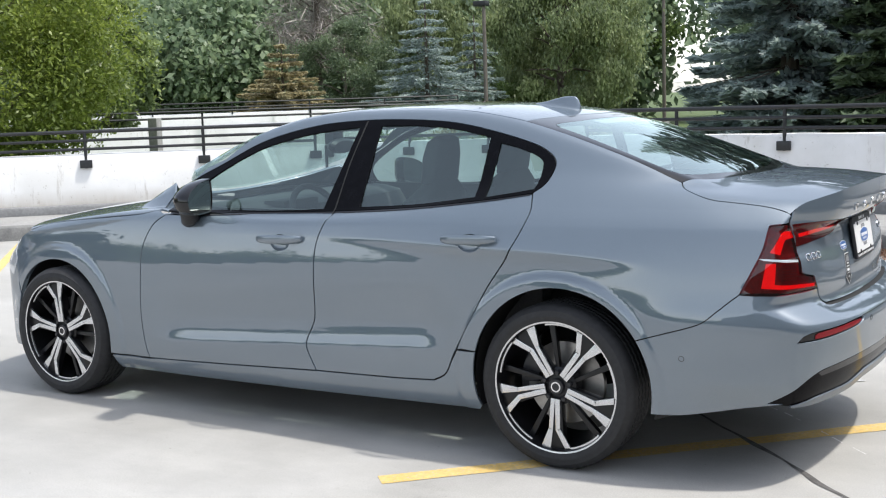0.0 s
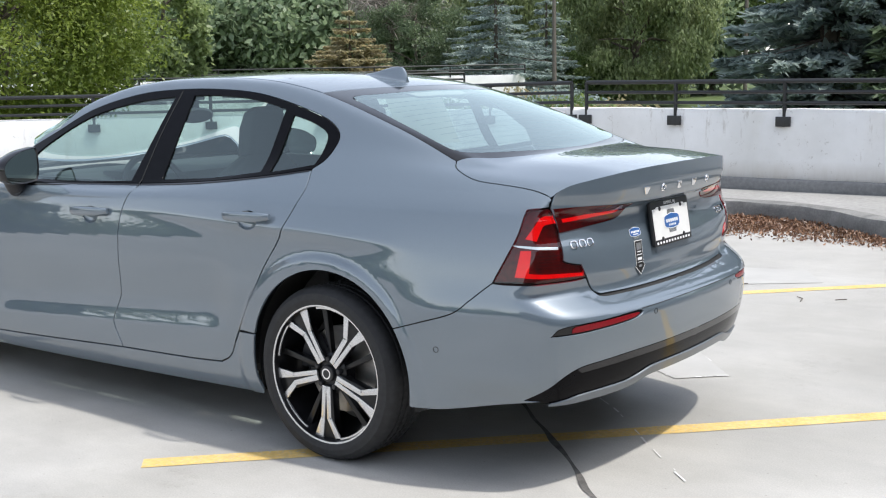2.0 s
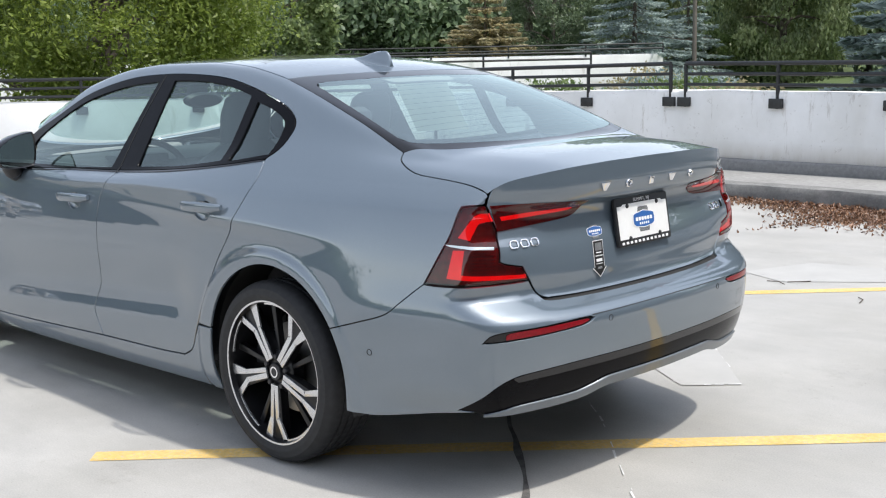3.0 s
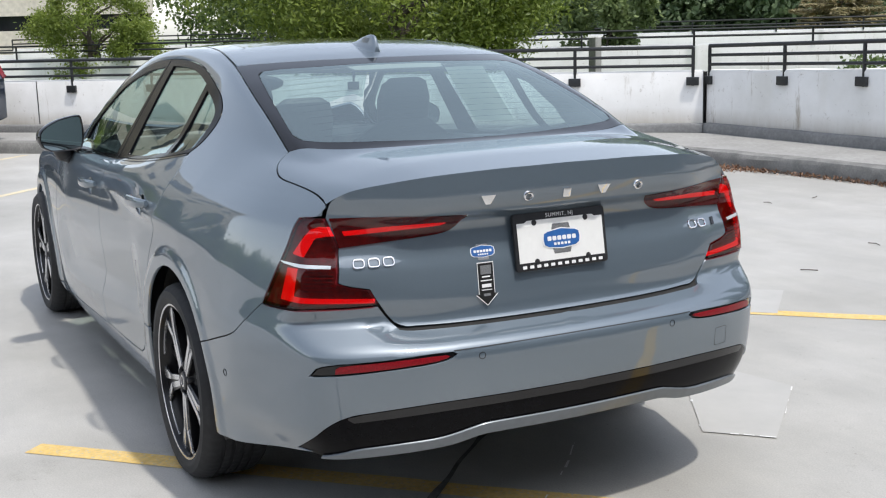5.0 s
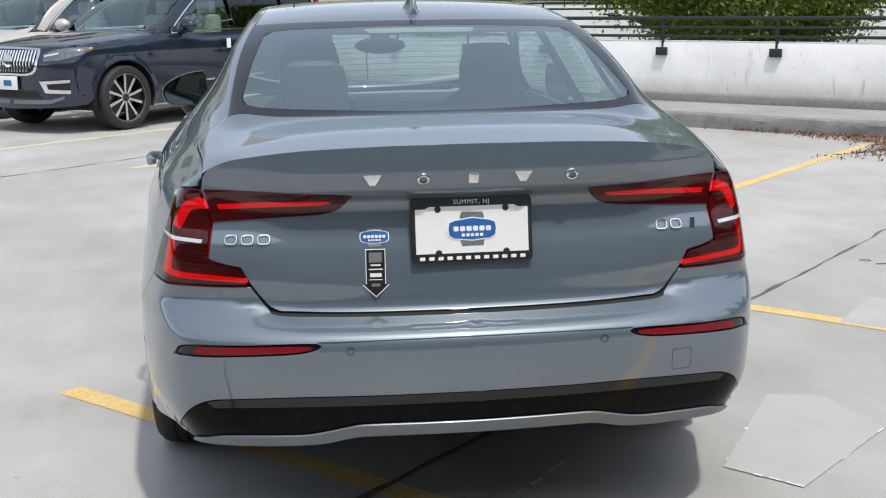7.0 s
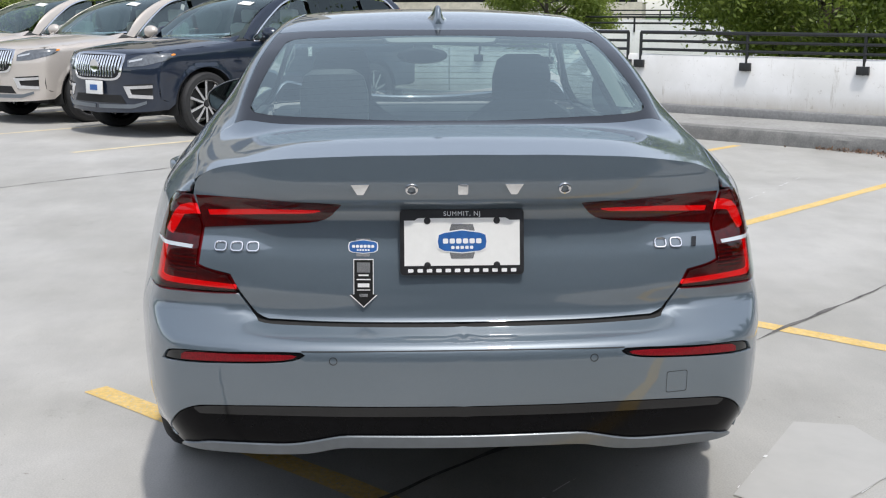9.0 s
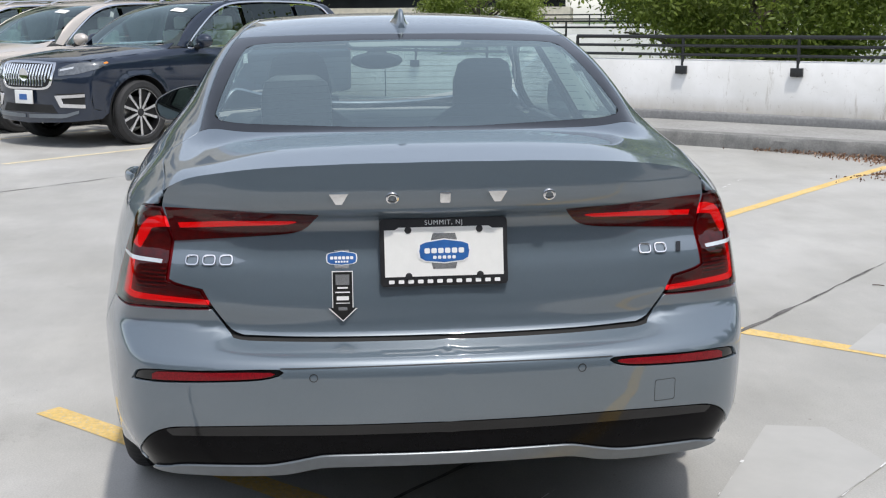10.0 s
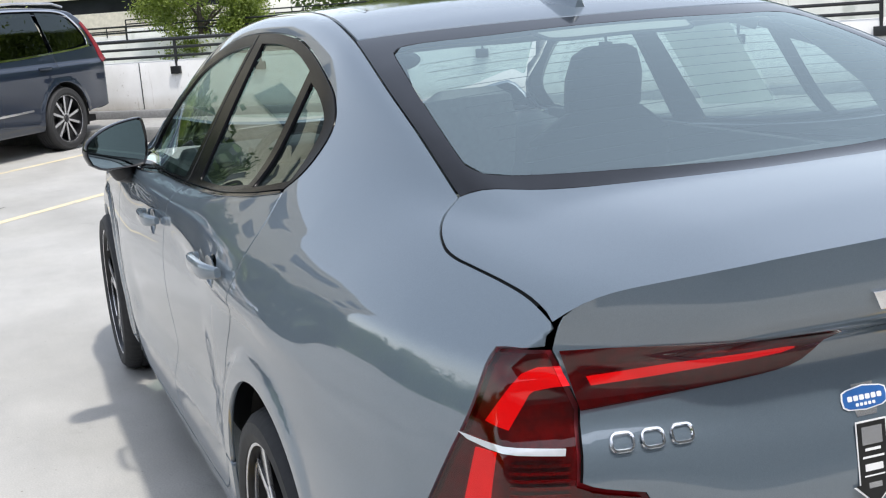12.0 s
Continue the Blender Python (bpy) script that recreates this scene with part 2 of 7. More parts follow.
CRACK_FILL = two_tone("dark_joint_filler", (0.05, 0.048, 0.045), (0.20, 0.19, 0.18), 9.0, 0.85, 0.6)
CHALK = two_tone("chipped_white_coating", (0.66, 0.66, 0.65), (0.78, 0.78, 0.77), 20, 0.8)
PATCH = simple("pale_repair_patch", (0.425, 0.419, 0.398), 0.62, scale=5, vary=0.05)
RAIL_BLACK = simple("black_painted_steel", (0.018, 0.019, 0.020), 0.4, vary=0.3)
BARK = two_tone("bark", (0.07, 0.055, 0.042), (0.15, 0.125, 0.10), 6, 0.9, 0.6, stretch=(1, 1, 0.25))
LITTER = leaf_material("dry_leaf_litter", (0.10, 0.045, 0.028), (0.30, 0.17, 0.10), 0.1)
GRASS = two_tone("mown_grass", (0.05, 0.085, 0.02), (0.11, 0.15, 0.05), 1.2, 0.95, 0.4)
LEAF_LOCUST = leaf_material("yellow_green_leaves", (0.14, 0.20, 0.035), (0.32, 0.39, 0.09))
LEAF_GREEN = leaf_material("mid_green_leaves", (0.10, 0.16, 0.05), (0.24, 0.32, 0.12))
LEAF_DARK = leaf_material("dark_green_leaves", (0.18, 0.24, 0.10), (0.37, 0.45, 0.22))
NEEDLE_BLUE = leaf_material("blue_spruce_needles", (0.25, 0.32, 0.33), (0.46, 0.54, 0.54), 0.5)
NEEDLE_GREEN = leaf_material("dark_spruce_needles", (0.10, 0.145, 0.09), (0.22, 0.29, 0.17), 0.45)
NEEDLE_BROWN = leaf_material("browning_pine_needles", (0.33, 0.285, 0.17), (0.56, 0.50, 0.32), 0.45)
LEAF_BIRCH = leaf_material("olive_birch_leaves", (0.17, 0.22, 0.105), (0.36, 0.42, 0.22))
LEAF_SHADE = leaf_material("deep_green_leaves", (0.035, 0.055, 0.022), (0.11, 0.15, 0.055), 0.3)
# far foliage: distance haze is put into this paler, greyer green
LEAF_FAR_HAZED = leaf_material('far_leaves_haze_toned', (0.18, 0.255, 0.16), (0.34, 0.43, 0.28))
TWIG = leaf_material("grey_bare_twigs", (0.24, 0.21, 0.20), (0.38, 0.34, 0.32), 0.0)
BEIGE_WALL = two_tone("beige_precast_panels", (0.56, 0.51, 0.43), (0.66, 0.61, 0.53), 0.3, 0.85, 0.1)
TAN_WALL = two_tone("tan_precast_panels", (0.36, 0.32, 0.26), (0.44, 0.40, 0.33), 0.3, 0.85, 0.1)
DARK_PANE = simple("dark_ribbon_glazing", (0.02, 0.022, 0.025), 0.08, vary=0.4, scale=0.5)

# ---- the saloon's outer form: one smooth implicit solid; x to its tail, y to its right, z up, rear axle at x = 0 ----
def spline(v, pts):
    """A smooth curve through (position, value) knots, with monotone slopes; flat past the ends."""
    k = np.array(pts, float)
    x, y = k[:, 0], k[:, 1]
    h, d = np.diff(x), np.diff(y) / np.diff(x)
    m = np.zeros(len(x))
    m[1:-1] = np.where(d[:-1] * d[1:] > 0, 3 * (h[:-1] + h[1:]) / ((2 * h[1:] + h[:-1]) / np.where(d[:-1] == 0, 1, d[:-1]) + (h[1:] + 2 * h[:-1]) / np.where(d[1:] == 0, 1, d[1:])), 0)
    m[0], m[-1] = d[0], d[-1]
    v = np.asarray(v, float)
    i = np.clip(np.searchsorted(x, v) - 1, 0, len(h) - 1)
    t = np.clip((v - x[i]) / h[i], 0, 1)
    out = (1 + 2 * t) * (1 - t) ** 2 * y[i] + t * (1 - t) ** 2 * h[i] * m[i] + t * t * (3 - 2 * t) * y[i + 1] + t * t * (t - 1) * h[i] * m[i + 1]
    return out + np.where(v < x[0], (v - x[0]) * m[0], 0) + np.where(v > x[-1], (v - x[-1]) * m[-1], 0)


def smax(a, b, k):
    top = np.maximum(a, b)
    return top + k * np.log1p(np.exp(-np.abs(a - b) / k))


def smin(a, b, k):
    return -smax(-a, -b, k)


def ramp(v, a, b):
    t = np.clip((np.asarray(v, float) - a) / (b - a), 0, 1)
    return t * t * t * (t * (6 * t - 15) + 10)


BASE, FRONT_AXLE, TYRE_R, ARCH_R = 2.872, -2.872, 0.336, 0.378
SECTION = [(0.16, 0.845), (0.20, 0.880), (0.25, 0.900), (0.30, 0.907), (0.40, 0.913), (0.50, 0.919), (0.60, 0.921), (0.70, 0.918), (0.78, 0.911), (0.86, 0.900), (0.92, 0.889), (0.952, 0.881), (0.975, 0.868), (1.01, 0.840), (1.06, 0.790), (1.12, 0.72), (1.2, 0.60)]
SCOOP = [(0.0, 0.0), (0.012, 0.08), (0.03, 0.30), (0.07, 0.74), (0.12, 1.0), (0.19, 0.80), (0.28, 0.34), (0.38, 0.0)]
ROOF = [(-2.7, 0.87), (-2.5, 0.99), (-2.3, 1.10), (-2.1, 1.21), (-1.95, 1.283), (-1.7, 1.383), (-1.4, 1.447), (-1.15, 1.464), (-0.9, 1.466), (-0.62, 1.455), (-0.35, 1.422), (-0.1, 1.364), (0.15, 1.286), (0.35, 1.214), (0.5, 1.16), (0.62, 1.113), (0.75, 1.04), (0.88, 0.93)]
DECK = [(-3.75, 0.70), (-3.55, 0.83), (-3.3, 0.90), (-2.9, 0.963), (-2.4, 1.012), (-2.0, 1.03), (-1.5, 1.01), (-1.1, 1.024), (-0.73, 1.05), (-0.38, 1.088), (-0.14, 1.118), (0.2, 1.138), (0.4, 1.143), (0.6, 1.138), (0.8, 1.128), (0.95, 1.112), (1.05, 1.10)]
TAIL = [(0.16, 0.96), (0.24, 1.005), (0.31, 1.035), (0.38, 1.068), (0.44, 1.083), (0.52, 1.094), (0.60, 1.097), (0.620, 1.090), (0.640, 1.066), (0.655, 1.030), (0.668, 0.997), (0.69, 0.985), (0.76, 0.981), (0.82, 0.972), (0.88, 0.955), (0.93, 0.949), (0.955, 0.956), (0.98, 0.99), (1.005, 1.005), (1.05, 1.012), (1.10, 1.012), (1.2, 1.01)]


def side_low(x, z):
    """Half width of the lower body."""
    w = spline(z - 0.018 * ramp(x, -2.0, 0.3), SECTION)
    w = w - 0.045 * ramp(x, -1.8, -3.3) - 0.10 * ramp(x, -2.9, -3.75)
    w = w - spline(x, [(0.1, 0.0), (0.35, 0.009), (0.55, 0.031), (0.75, 0.078), (0.95, 0.160), (1.1, 0.272)]) * np.where(x > 0.1, 1, 0)
    w = w + 0.013 * ramp(x, 0.2, 0.6) * ramp(z, 0.78, 0.60)
    # hollow of the doors over a crease that rises towards the tail
    over_crease = np.clip(z - 0.400 - 0.057 * (x + 1.2), 0, 0.38)
    w = w - 0.023 * spline(over_crease, SCOOP) * ramp(x, -2.35, -1.9) * ramp(x, -0.40, -0.66)
    w = w - 0.045 * ramp(z, 0.44, 0.27) * ramp(x, 0.40, 0.78)
    # the shoulder leans in above the rear wheel
    w = w - 0.024 * ramp(x, -0.6, 0.2) * np.clip((z - 0.60) / 0.37, 0, 1.2) ** 1.3
    # the haunch over the rear wheel and the lips of both arches
    w = w + 0.007 * np.exp(-((x - 0.05) / 0.55) ** 2) * ramp(z, 0.55, 0.8) * ramp(z, 1.02, 0.85)
    for ax in (0.0, FRONT_AXLE):
        r = np.hypot(x - ax, z - 0.336)
        w = w + 0.010 * ramp(r, 0.475, 0.425)
    return w


def body(p):
    """Below zero inside the car's skin, about zero on it; p: rows of x, y, z."""
    x, z = p[..., 0], p[..., 2]
    a = np.sqrt(p[..., 1] ** 2 + 1e-6)
    b = np.minimum(a, 1.0)
    # lower body
    deck = spline(x, DECK) - (0.05 - 0.01 * ramp(x, 0.45, 0.95)) * b**2 - 0.12 * ramp(x, 0.15, 0.90) * b**4 - ramp(x, 0.36, 0.95) * (0.016 * ramp(b, 0.38, 0.68) + 0.05 * ramp(b, 0.68, 0.82)) - 0.06 * ramp(x, -2.0, -3.4) * b**4
    low = smax(0.93 * (a - side_low(x, z)), 0.97 * (z - deck), 0.014)
    bow = 0.12 * b**2 + 0.20 * b**4
    bow = bow + 0.080 * ramp(b, 0.40, 0.72) * ramp(z, 0.93, 1.01)
    shelf = ramp(b, 0.40, 0.66)
    ze = z - 0.060 * shelf * ramp(z, 0.60, 0.79) * (1 - ramp(z, 0.80, 0.92))
    tail = 0.97 * (x - spline(ze, TAIL) + bow * (1 - 0.25 * ramp(z, 0.68, 0.76)))
    low = smax(low, tail, 0.0014 + 0.0146 * ramp(z, 0.90, 0.5) + 0.004 * ramp(a, 0.66, 0.72))
    low = smax(low, -(x + 3.665 - 0.12 * ramp(z, 0.62, 0.85) - 0.22 * b**2 - 0.35 * b**4), 0.02)
    # cabin
    w2 = 0.806 - 0.60 * (z - 1.03) - 0.16 * np.maximum(z - 1.2, 0) ** 2 - 0.22 * np.maximum(x + 0.30, 0) ** 2 - 0.12 * np.maximum(x - 0.2, 0) ** 2 - 0.07 * np.maximum(-1.3 - x, 0) ** 2
    top = spline(x, ROOF) - 0.075 * b**2 - 0.05 * b**4
    cabin = smax(0.86 * (a - w2), 0.95 * (z - top), 0.012)
    cabin = smax(cabin, 0.90 - z, 0.01)
    k = 0.006 + 0.036 * ramp(x, -1.3, 0.0) * ramp(x, 0.80, 0.0) * ramp(a, 0.50, 0.62)
    skin = smin(low, cabin, k)
    return smax(skin, 0.155 - z, 0.006)


def skin_normal(p, form=body):
    e, n = 1e-3, np.zeros(p.shape)
    for i in range(3):
        d = np.zeros(3)
        d[i] = e
        n[..., i] = form(p + d) - form(p - d)
    return n / np.linalg.norm(n, axis=-1, keepdims=True)


def cast(start, way, level=0.0, far=6.0, form=body):
    """Where rays from start first meet the skin."""
    start = np.asarray(start, float)
    way = np.broadcast_to(np.asarray(way, float), start.shape)
    t = np.zeros(len(start))
    for _ in range(110):
        f = form(start + t[:, None] * way) - level
        t = np.minimum(t + np.where(f > 0, np.maximum(0.55 * f, 0.001), 0), far)
    lo, hi = np.maximum(t - 0.03, 0), t + 0.004
    for _ in range(22):
        mid = (lo + hi) / 2
        f = form(start + mid[:, None] * way) - level
        lo, hi = np.where(f > 0, mid, lo), np.where(f > 0, hi, mid)
    return start + hi[:, None] * way


# ---- sheet panels laid on a form: trimmed outline, exact normals, a folded rim ----
from mathutils.geometry import delaunay_2d_cdt

S2 = math.sqrt(0.5)
VIEWS = {  # way inwards, axis u, axis v
    "side": ((0, 1, 0), (1, 0, 0), (0, 0, 1)),
    "slant": ((0, 0.766, -0.643), (1, 0, 0), (0, 0.643, 0.766)),
    "top": ((0, 0, -1), (1, 0, 0), (0, 1, 0)),
    "tail": ((-1, 0, 0), (0, 1, 0), (0, 0, 1)),
    "corner": ((-S2, S2, 0), (S2, S2, 0), (0, 0, 1)),
    "nose": ((S2, S2, 0), (S2, -S2, 0), (0, 0, 1)),
    "front": ((1, 0, 0), (0, 1, 0), (0, 0, 1)),
    "steep": ((-0.6, 0, -0.8), (0.8, 0, -0.6), (0, 1, 0)),
}


class Skin:
    """A form on which panels are laid."""

    def __init__(self, form):
        self.form = form

    def lift(self, view, uv, level=0.0):
        way, e1, e2 = (np.array(v, float) for v in VIEWS[view])
        uv = np.asarray(uv, float).reshape(-1, 2)
        return cast(uv[:, :1] * e1 + uv[:, 1:] * e2 - 4.0 * way, way, level, 9.0, self.form)

    def line(self, view, pts, smooth=True, n=10):
        """A curve on the skin through points given in a view, as 3D points."""
        return self.lift(view, curve2(pts, n) if smooth else np.asarray(pts, float))


def curve2(pts, n=10):
    """Catmull-Rom through points."""
    p = np.asarray(pts, float)
    if len(p) < 3:
        return p
    q = np.vstack([2 * p[0] - p[1], p, 2 * p[-1] - p[-2]])
    out = []
    for i in range(len(p) - 1):
        a, b, c, d = q[i : i + 4]
        t = np.linspace(0, 1, n, endpoint=False)[:, None]
        out.append(0.5 * (2 * b + (c - a) * t + (2 * a - 5 * b + 4 * c - d) * t**2 + (3 * b - a - 3 * c + d) * t**3))
    return np.vstack(out + [p[-1:]])


def even(poly, step):
    """A closed outline with points about step apart; sharp corners stay."""
    keep = [poly[0]]
    for p in poly[1:]:
        if np.linalg.norm(p - keep[-1]) > 1e-4:
            keep.append(p)
    if np.linalg.norm(keep[0] - keep[-1]) < 1e-4:
        keep.pop()
    p = np.array(keep)
    a, b = p - np.roll(p, 1, 0), np.roll(p, -1, 0) - p
    cosang = (a * b).sum(1) / (np.linalg.norm(a, axis=1) * np.linalg.norm(b, axis=1))
    corners = [i for i in range(len(p)) if cosang[i] < 0.94]
    if not corners:
        corners = [0]
    out = []
    for c, nxt in zip(corners, corners[1:] + [corners[0] + len(p)]):
        run = p[[k % len(p) for k in range(c, nxt + 1)]]
        dist = np.r_[0, np.cumsum(np.linalg.norm(np.diff(run, axis=0), axis=1))]
        count = max(1, int(round(dist[-1] / step)))
        at = np.linspace(0, dist[-1], count + 1)[:-1]
        out.append(np.stack([np.interp(at, dist, run[:, 0]), np.interp(at, dist, run[:, 1])], 1))
    return np.vstack(out)


def inside(q, poly):
    x, y = q[:, 0][:, None], q[:, 1][:, None]
    a, b = poly, np.roll(poly, -1, 0)
    hit = (a[:, 1] > y) != (b[:, 1] > y)
    cross = (b[:, 0] - a[:, 0]) * (y - a[:, 1]) / np.where(b[:, 1] == a[:, 1], 1e-12, b[:, 1] - a[:, 1]) + a[:, 0]
    return (hit & (x < cross)).sum(1) % 2 == 1


def clearance(q, poly):
    a, b = poly, np.roll(poly, -1, 0)
    d = b - a
    t = np.clip(((q[:, None] - a) * d).sum(2) / np.maximum((d * d).sum(1), 1e-12), 0, 1)
    return np.linalg.norm(q[:, None] - a - t[..., None] * d, axis=2).min(1)


def shrink(poly, by, weld=None):
    area = 0.5 * (poly[:, 0] * np.roll(poly[:, 1], -1) - np.roll(poly[:, 0], -1) * poly[:, 1]).sum()
    if area < 0:
        poly = poly[::-1]
    a, b = poly - np.roll(poly, 1, 0), np.roll(poly, -1, 0) - poly
    na = np.stack([-a[:, 1], a[:, 0]], 1) / np.maximum(np.linalg.norm(a, axis=1, keepdims=True), 1e-9)
    nb = np.stack([-b[:, 1], b[:, 0]], 1) / np.maximum(np.linalg.norm(b, axis=1, keepdims=True), 1e-9)
    m = na + nb
    m = m / np.maximum((m * m).sum(1, keepdims=True) / 2, 0.5)
    if weld is not None:
        far = np.linalg.norm(poly[:, None] - weld[None], axis=2).min(1) > 0.0035
        m = m * far[:, None]
    return poly + by * m


def sheet(skin, view, outline, holes=(), gap=0.0034, level=0.0, step=0.024, rim=0.012, weld=None, turn=None):
    """Vertices, triangles and normals of a panel. outline, holes: 3D points on the skin, or 2D ones of the view."""
    way, e1, e2 = (np.array(v, float) for v in VIEWS[view])

    def flat(pts):
        pts = np.asarray(pts, float)
        return pts if pts.shape[1] == 2 else np.stack([pts @ e1, pts @ e2], 1)

    keep = None
    if weld is not None:
        run = flat(weld)
        keep = np.vstack([np.linspace(a, b, 12) for a, b in zip(run, run[1:])])
    rings = [shrink(even(flat(outline), step), gap, keep)] + [shrink(even(flat(h), step), -gap) for h in holes]
    lo, hi = rings[0].min(0), rings[0].max(0)
    gx, gy = np.meshgrid(np.arange(lo[0], hi[0], step), np.arange(lo[1], hi[1], step * 0.87))
    gx = gx + (np.arange(gx.shape[0]) % 2)[:, None] * step / 2
    grid = np.stack([gx.ravel(), gy.ravel()], 1)
    ok = inside(grid, rings[0])
    for h in rings[1:]:
        ok &= ~inside(grid, h)
    grid = grid[ok]
    if len(grid):
        near = np.full(len(grid), 9.0)
        for r in rings:
            near = np.minimum(near, clearance(grid, r))
        grid = grid[near > 0.45 * step]
    pts, edges, at = [], [], 0
    for r in rings:
        n = len(r)
        edges += [(at + i, at + (i + 1) % n) for i in range(n)]
        pts.append(r)
        at += n
    uv = np.vstack(pts + [grid])
    out = delaunay_2d_cdt([Vector(p) for p in uv], edges, [], 0, 1e-6)
    uv, tri = np.array([tuple(v) for v in out[0]]), np.array([f for f in out[2] if len(f) == 3])
    mid = uv[tri].mean(1)
    ok = inside(mid, rings[0])
    for h in rings[1:]:
        ok &= ~inside(mid, h)
    tri = tri[ok]
    used = np.unique(tri)
    back = np.full(len(uv), -1)
    back[used] = np.arange(len(used))
    uv, tri = uv[used], back[tri]
    p = skin.lift(view, uv, level)
    if keep is not None and turn is None:
        p[np.linalg.norm(uv[:, None] - keep[None], axis=2).min(1) < 0.0035, 1] = 0
    n = skin_normal(p, skin.form)
    if turn is not None:
        near = np.linalg.norm(uv[:, None] - keep[None], axis=2).min(1) < 0.009
        n[near] = skin_normal(skin.lift(view, uv[near] + np.array(turn), level), skin.form)
    face = np.cross(p[tri[:, 1]] - p[tri[:, 0]], p[tri[:, 2]] - p[tri[:, 0]])
    flip = (face * n[tri[:, 0]]).sum(1) < 0
    tri[flip] = tri[flip][:, ::-1]
    if rim:
        count = {}
        for t in tri:
            for a, b in ((t[0], t[1]), (t[1], t[2]), (t[2], t[0])):
                count[(a, b)] = count.get((a, b), 0) + 1
        border = [(a, b) for (a, b) in count if (b, a) not in count]
        if keep is not None:
            held = np.linalg.norm(uv[:, None] - keep[None], axis=2).min(1) < 0.0035
            border = [(a, b) for a, b in border if not (held[a] and held[b])]
        rimmed, vp, vn, more = {}, [p], [n], []
        for a, b in border:
            for k in (a, b):
                if k not in rimmed:
                    rimmed[k] = len(p) + 2 * len(rimmed)
        order = sorted(rimmed, key=rimmed.get)
        outward = np.zeros((len(p), 3))
        for a, b in border:
            o = np.cross(p[b] - p[a], n[a])
            outward[a] += o
            outward[b] += o
        outward /= np.maximum(np.linalg.norm(outward, axis=1, keepdims=True), 1e-9)
        extra_p, extra_n = [], []
        for k in order:
            extra_p += [p[k] - 0.0 * n[k], p[k] - rim * n[k] - 0.0008 * outward[k]]
            extra_n += [(0.6 * n[k] + 0.8 * outward[k]), outward[k]]
        for a, b in border:
            ra, rb = rimmed[a], rimmed[b]
            more += [(ra, ra + 1, rb + 1), (ra, rb + 1, rb)]
        p, n, tri = np.vstack([p, extra_p]), np.vstack([n, extra_n]), np.vstack([tri, more])
    return p, tri, n


def mirrored(p, tri, n):
    s = np.array([1, -1, 1.0])
    return p * s, tri[:, ::-1], n * s


def joined(*sheets):
    p, t, n, at = [], [], [], 0
    for a, b, c in sheets:
        p.append(a), t.append(b + at), n.append(c)
        at += len(a)
    return np.vstack(p), np.vstack(t), np.vstack(n)


def sheet_mesh(name, p, tri, n, material):
    me = bpy.data.meshes.new(name)
    me.from_pydata(p.tolist(), [], tri.tolist())
    me.polygons.foreach_set("use_smooth", [True] * len(me.polygons))
    n = n / np.maximum(np.linalg.norm(n, axis=1, keepdims=True), 1e-9)
    me.normals_split_custom_set_from_vertices(n.tolist())
    me.materials.append(material)
    return me


def panel(name, parent, material, *sheets, label=""):
    ob = new(name, sheet_mesh(name, *joined(*sheets), material))
    ob.parent = parent
    return tagged(ob, label)


def part(name, bm, material, parent=None, label="", smooth=True, bevel=0.0):
    """Links a bmesh as one mesh object under a thing or a part."""
    if bevel:
        bmesh.ops.bevel(bm, geom=[e for e in bm.edges if len(e.link_faces) == 2 and e.calc_face_angle() > 0.5], offset=bevel, segments=2, profile=0.6, affect="EDGES", clamp_overlap=True)
    me = bpy.data.meshes.new(name)
    bm.normal_update()
    bm.to_mesh(me)
    bm.free()
    me.materials.append(material)
    if smooth:
        me.polygons.foreach_set("use_smooth", [True] * len(me.polygons))
        me.set_sharp_from_angle(angle=radians(35))
    ob = new(name, me)
    if parent:
        ob.parent = parent
    return tagged(ob, label)


def box_bm(x0, x1, y0, y1, z0, z1, bm=None):
    bm = bm or bmesh.new()
    bmesh.ops.create_cube(bm, size=1, matrix=Matrix.LocRotScale(((x0 + x1) / 2, (y0 + y1) / 2, (z0 + z1) / 2), None, (x1 - x0, y1 - y0, z1 - z0)))
    return bm


def prism_bm(outline, m, depth, bm=None):
    """A flat outline (2D) pushed out along its own z by depth, placed by m."""
    bm = bm or bmesh.new()
    a = [bm.verts.new(m @ Vector((x, y, 0))) for x, y in outline]
    b = [bm.verts.new(m @ Vector((x, y, depth))) for x, y in outline]
    bm.faces.new(a[::-1]), bm.faces.new(b)
    for i in range(len(a)):
        j = (i + 1) % len(a)
        bm.faces.new((a[i], a[j], b[j], b[i]))
    bmesh.ops.recalc_face_normals(bm, faces=bm.faces)
    return bm


def lathe_bm(profile, m, segments=48, bm=None, close=False):
    """A profile of (radius, height) turned round z, placed by m."""
    bm = bm or bmesh.new()
    rings = [[bm.verts.new(m @ Vector((r * math.cos(2 * math.pi * k / segments), r * math.sin(2 * math.pi * k / segments), h))) for k in range(segments)] for r, h in profile]
    for a, b in zip(rings, rings[1:] + ([rings[0]] if close else [])):
        for k in range(segments):
            j = (k + 1) % segments
            bm.faces.new((a[k], a[j], b[j], b[k]))
    return bm


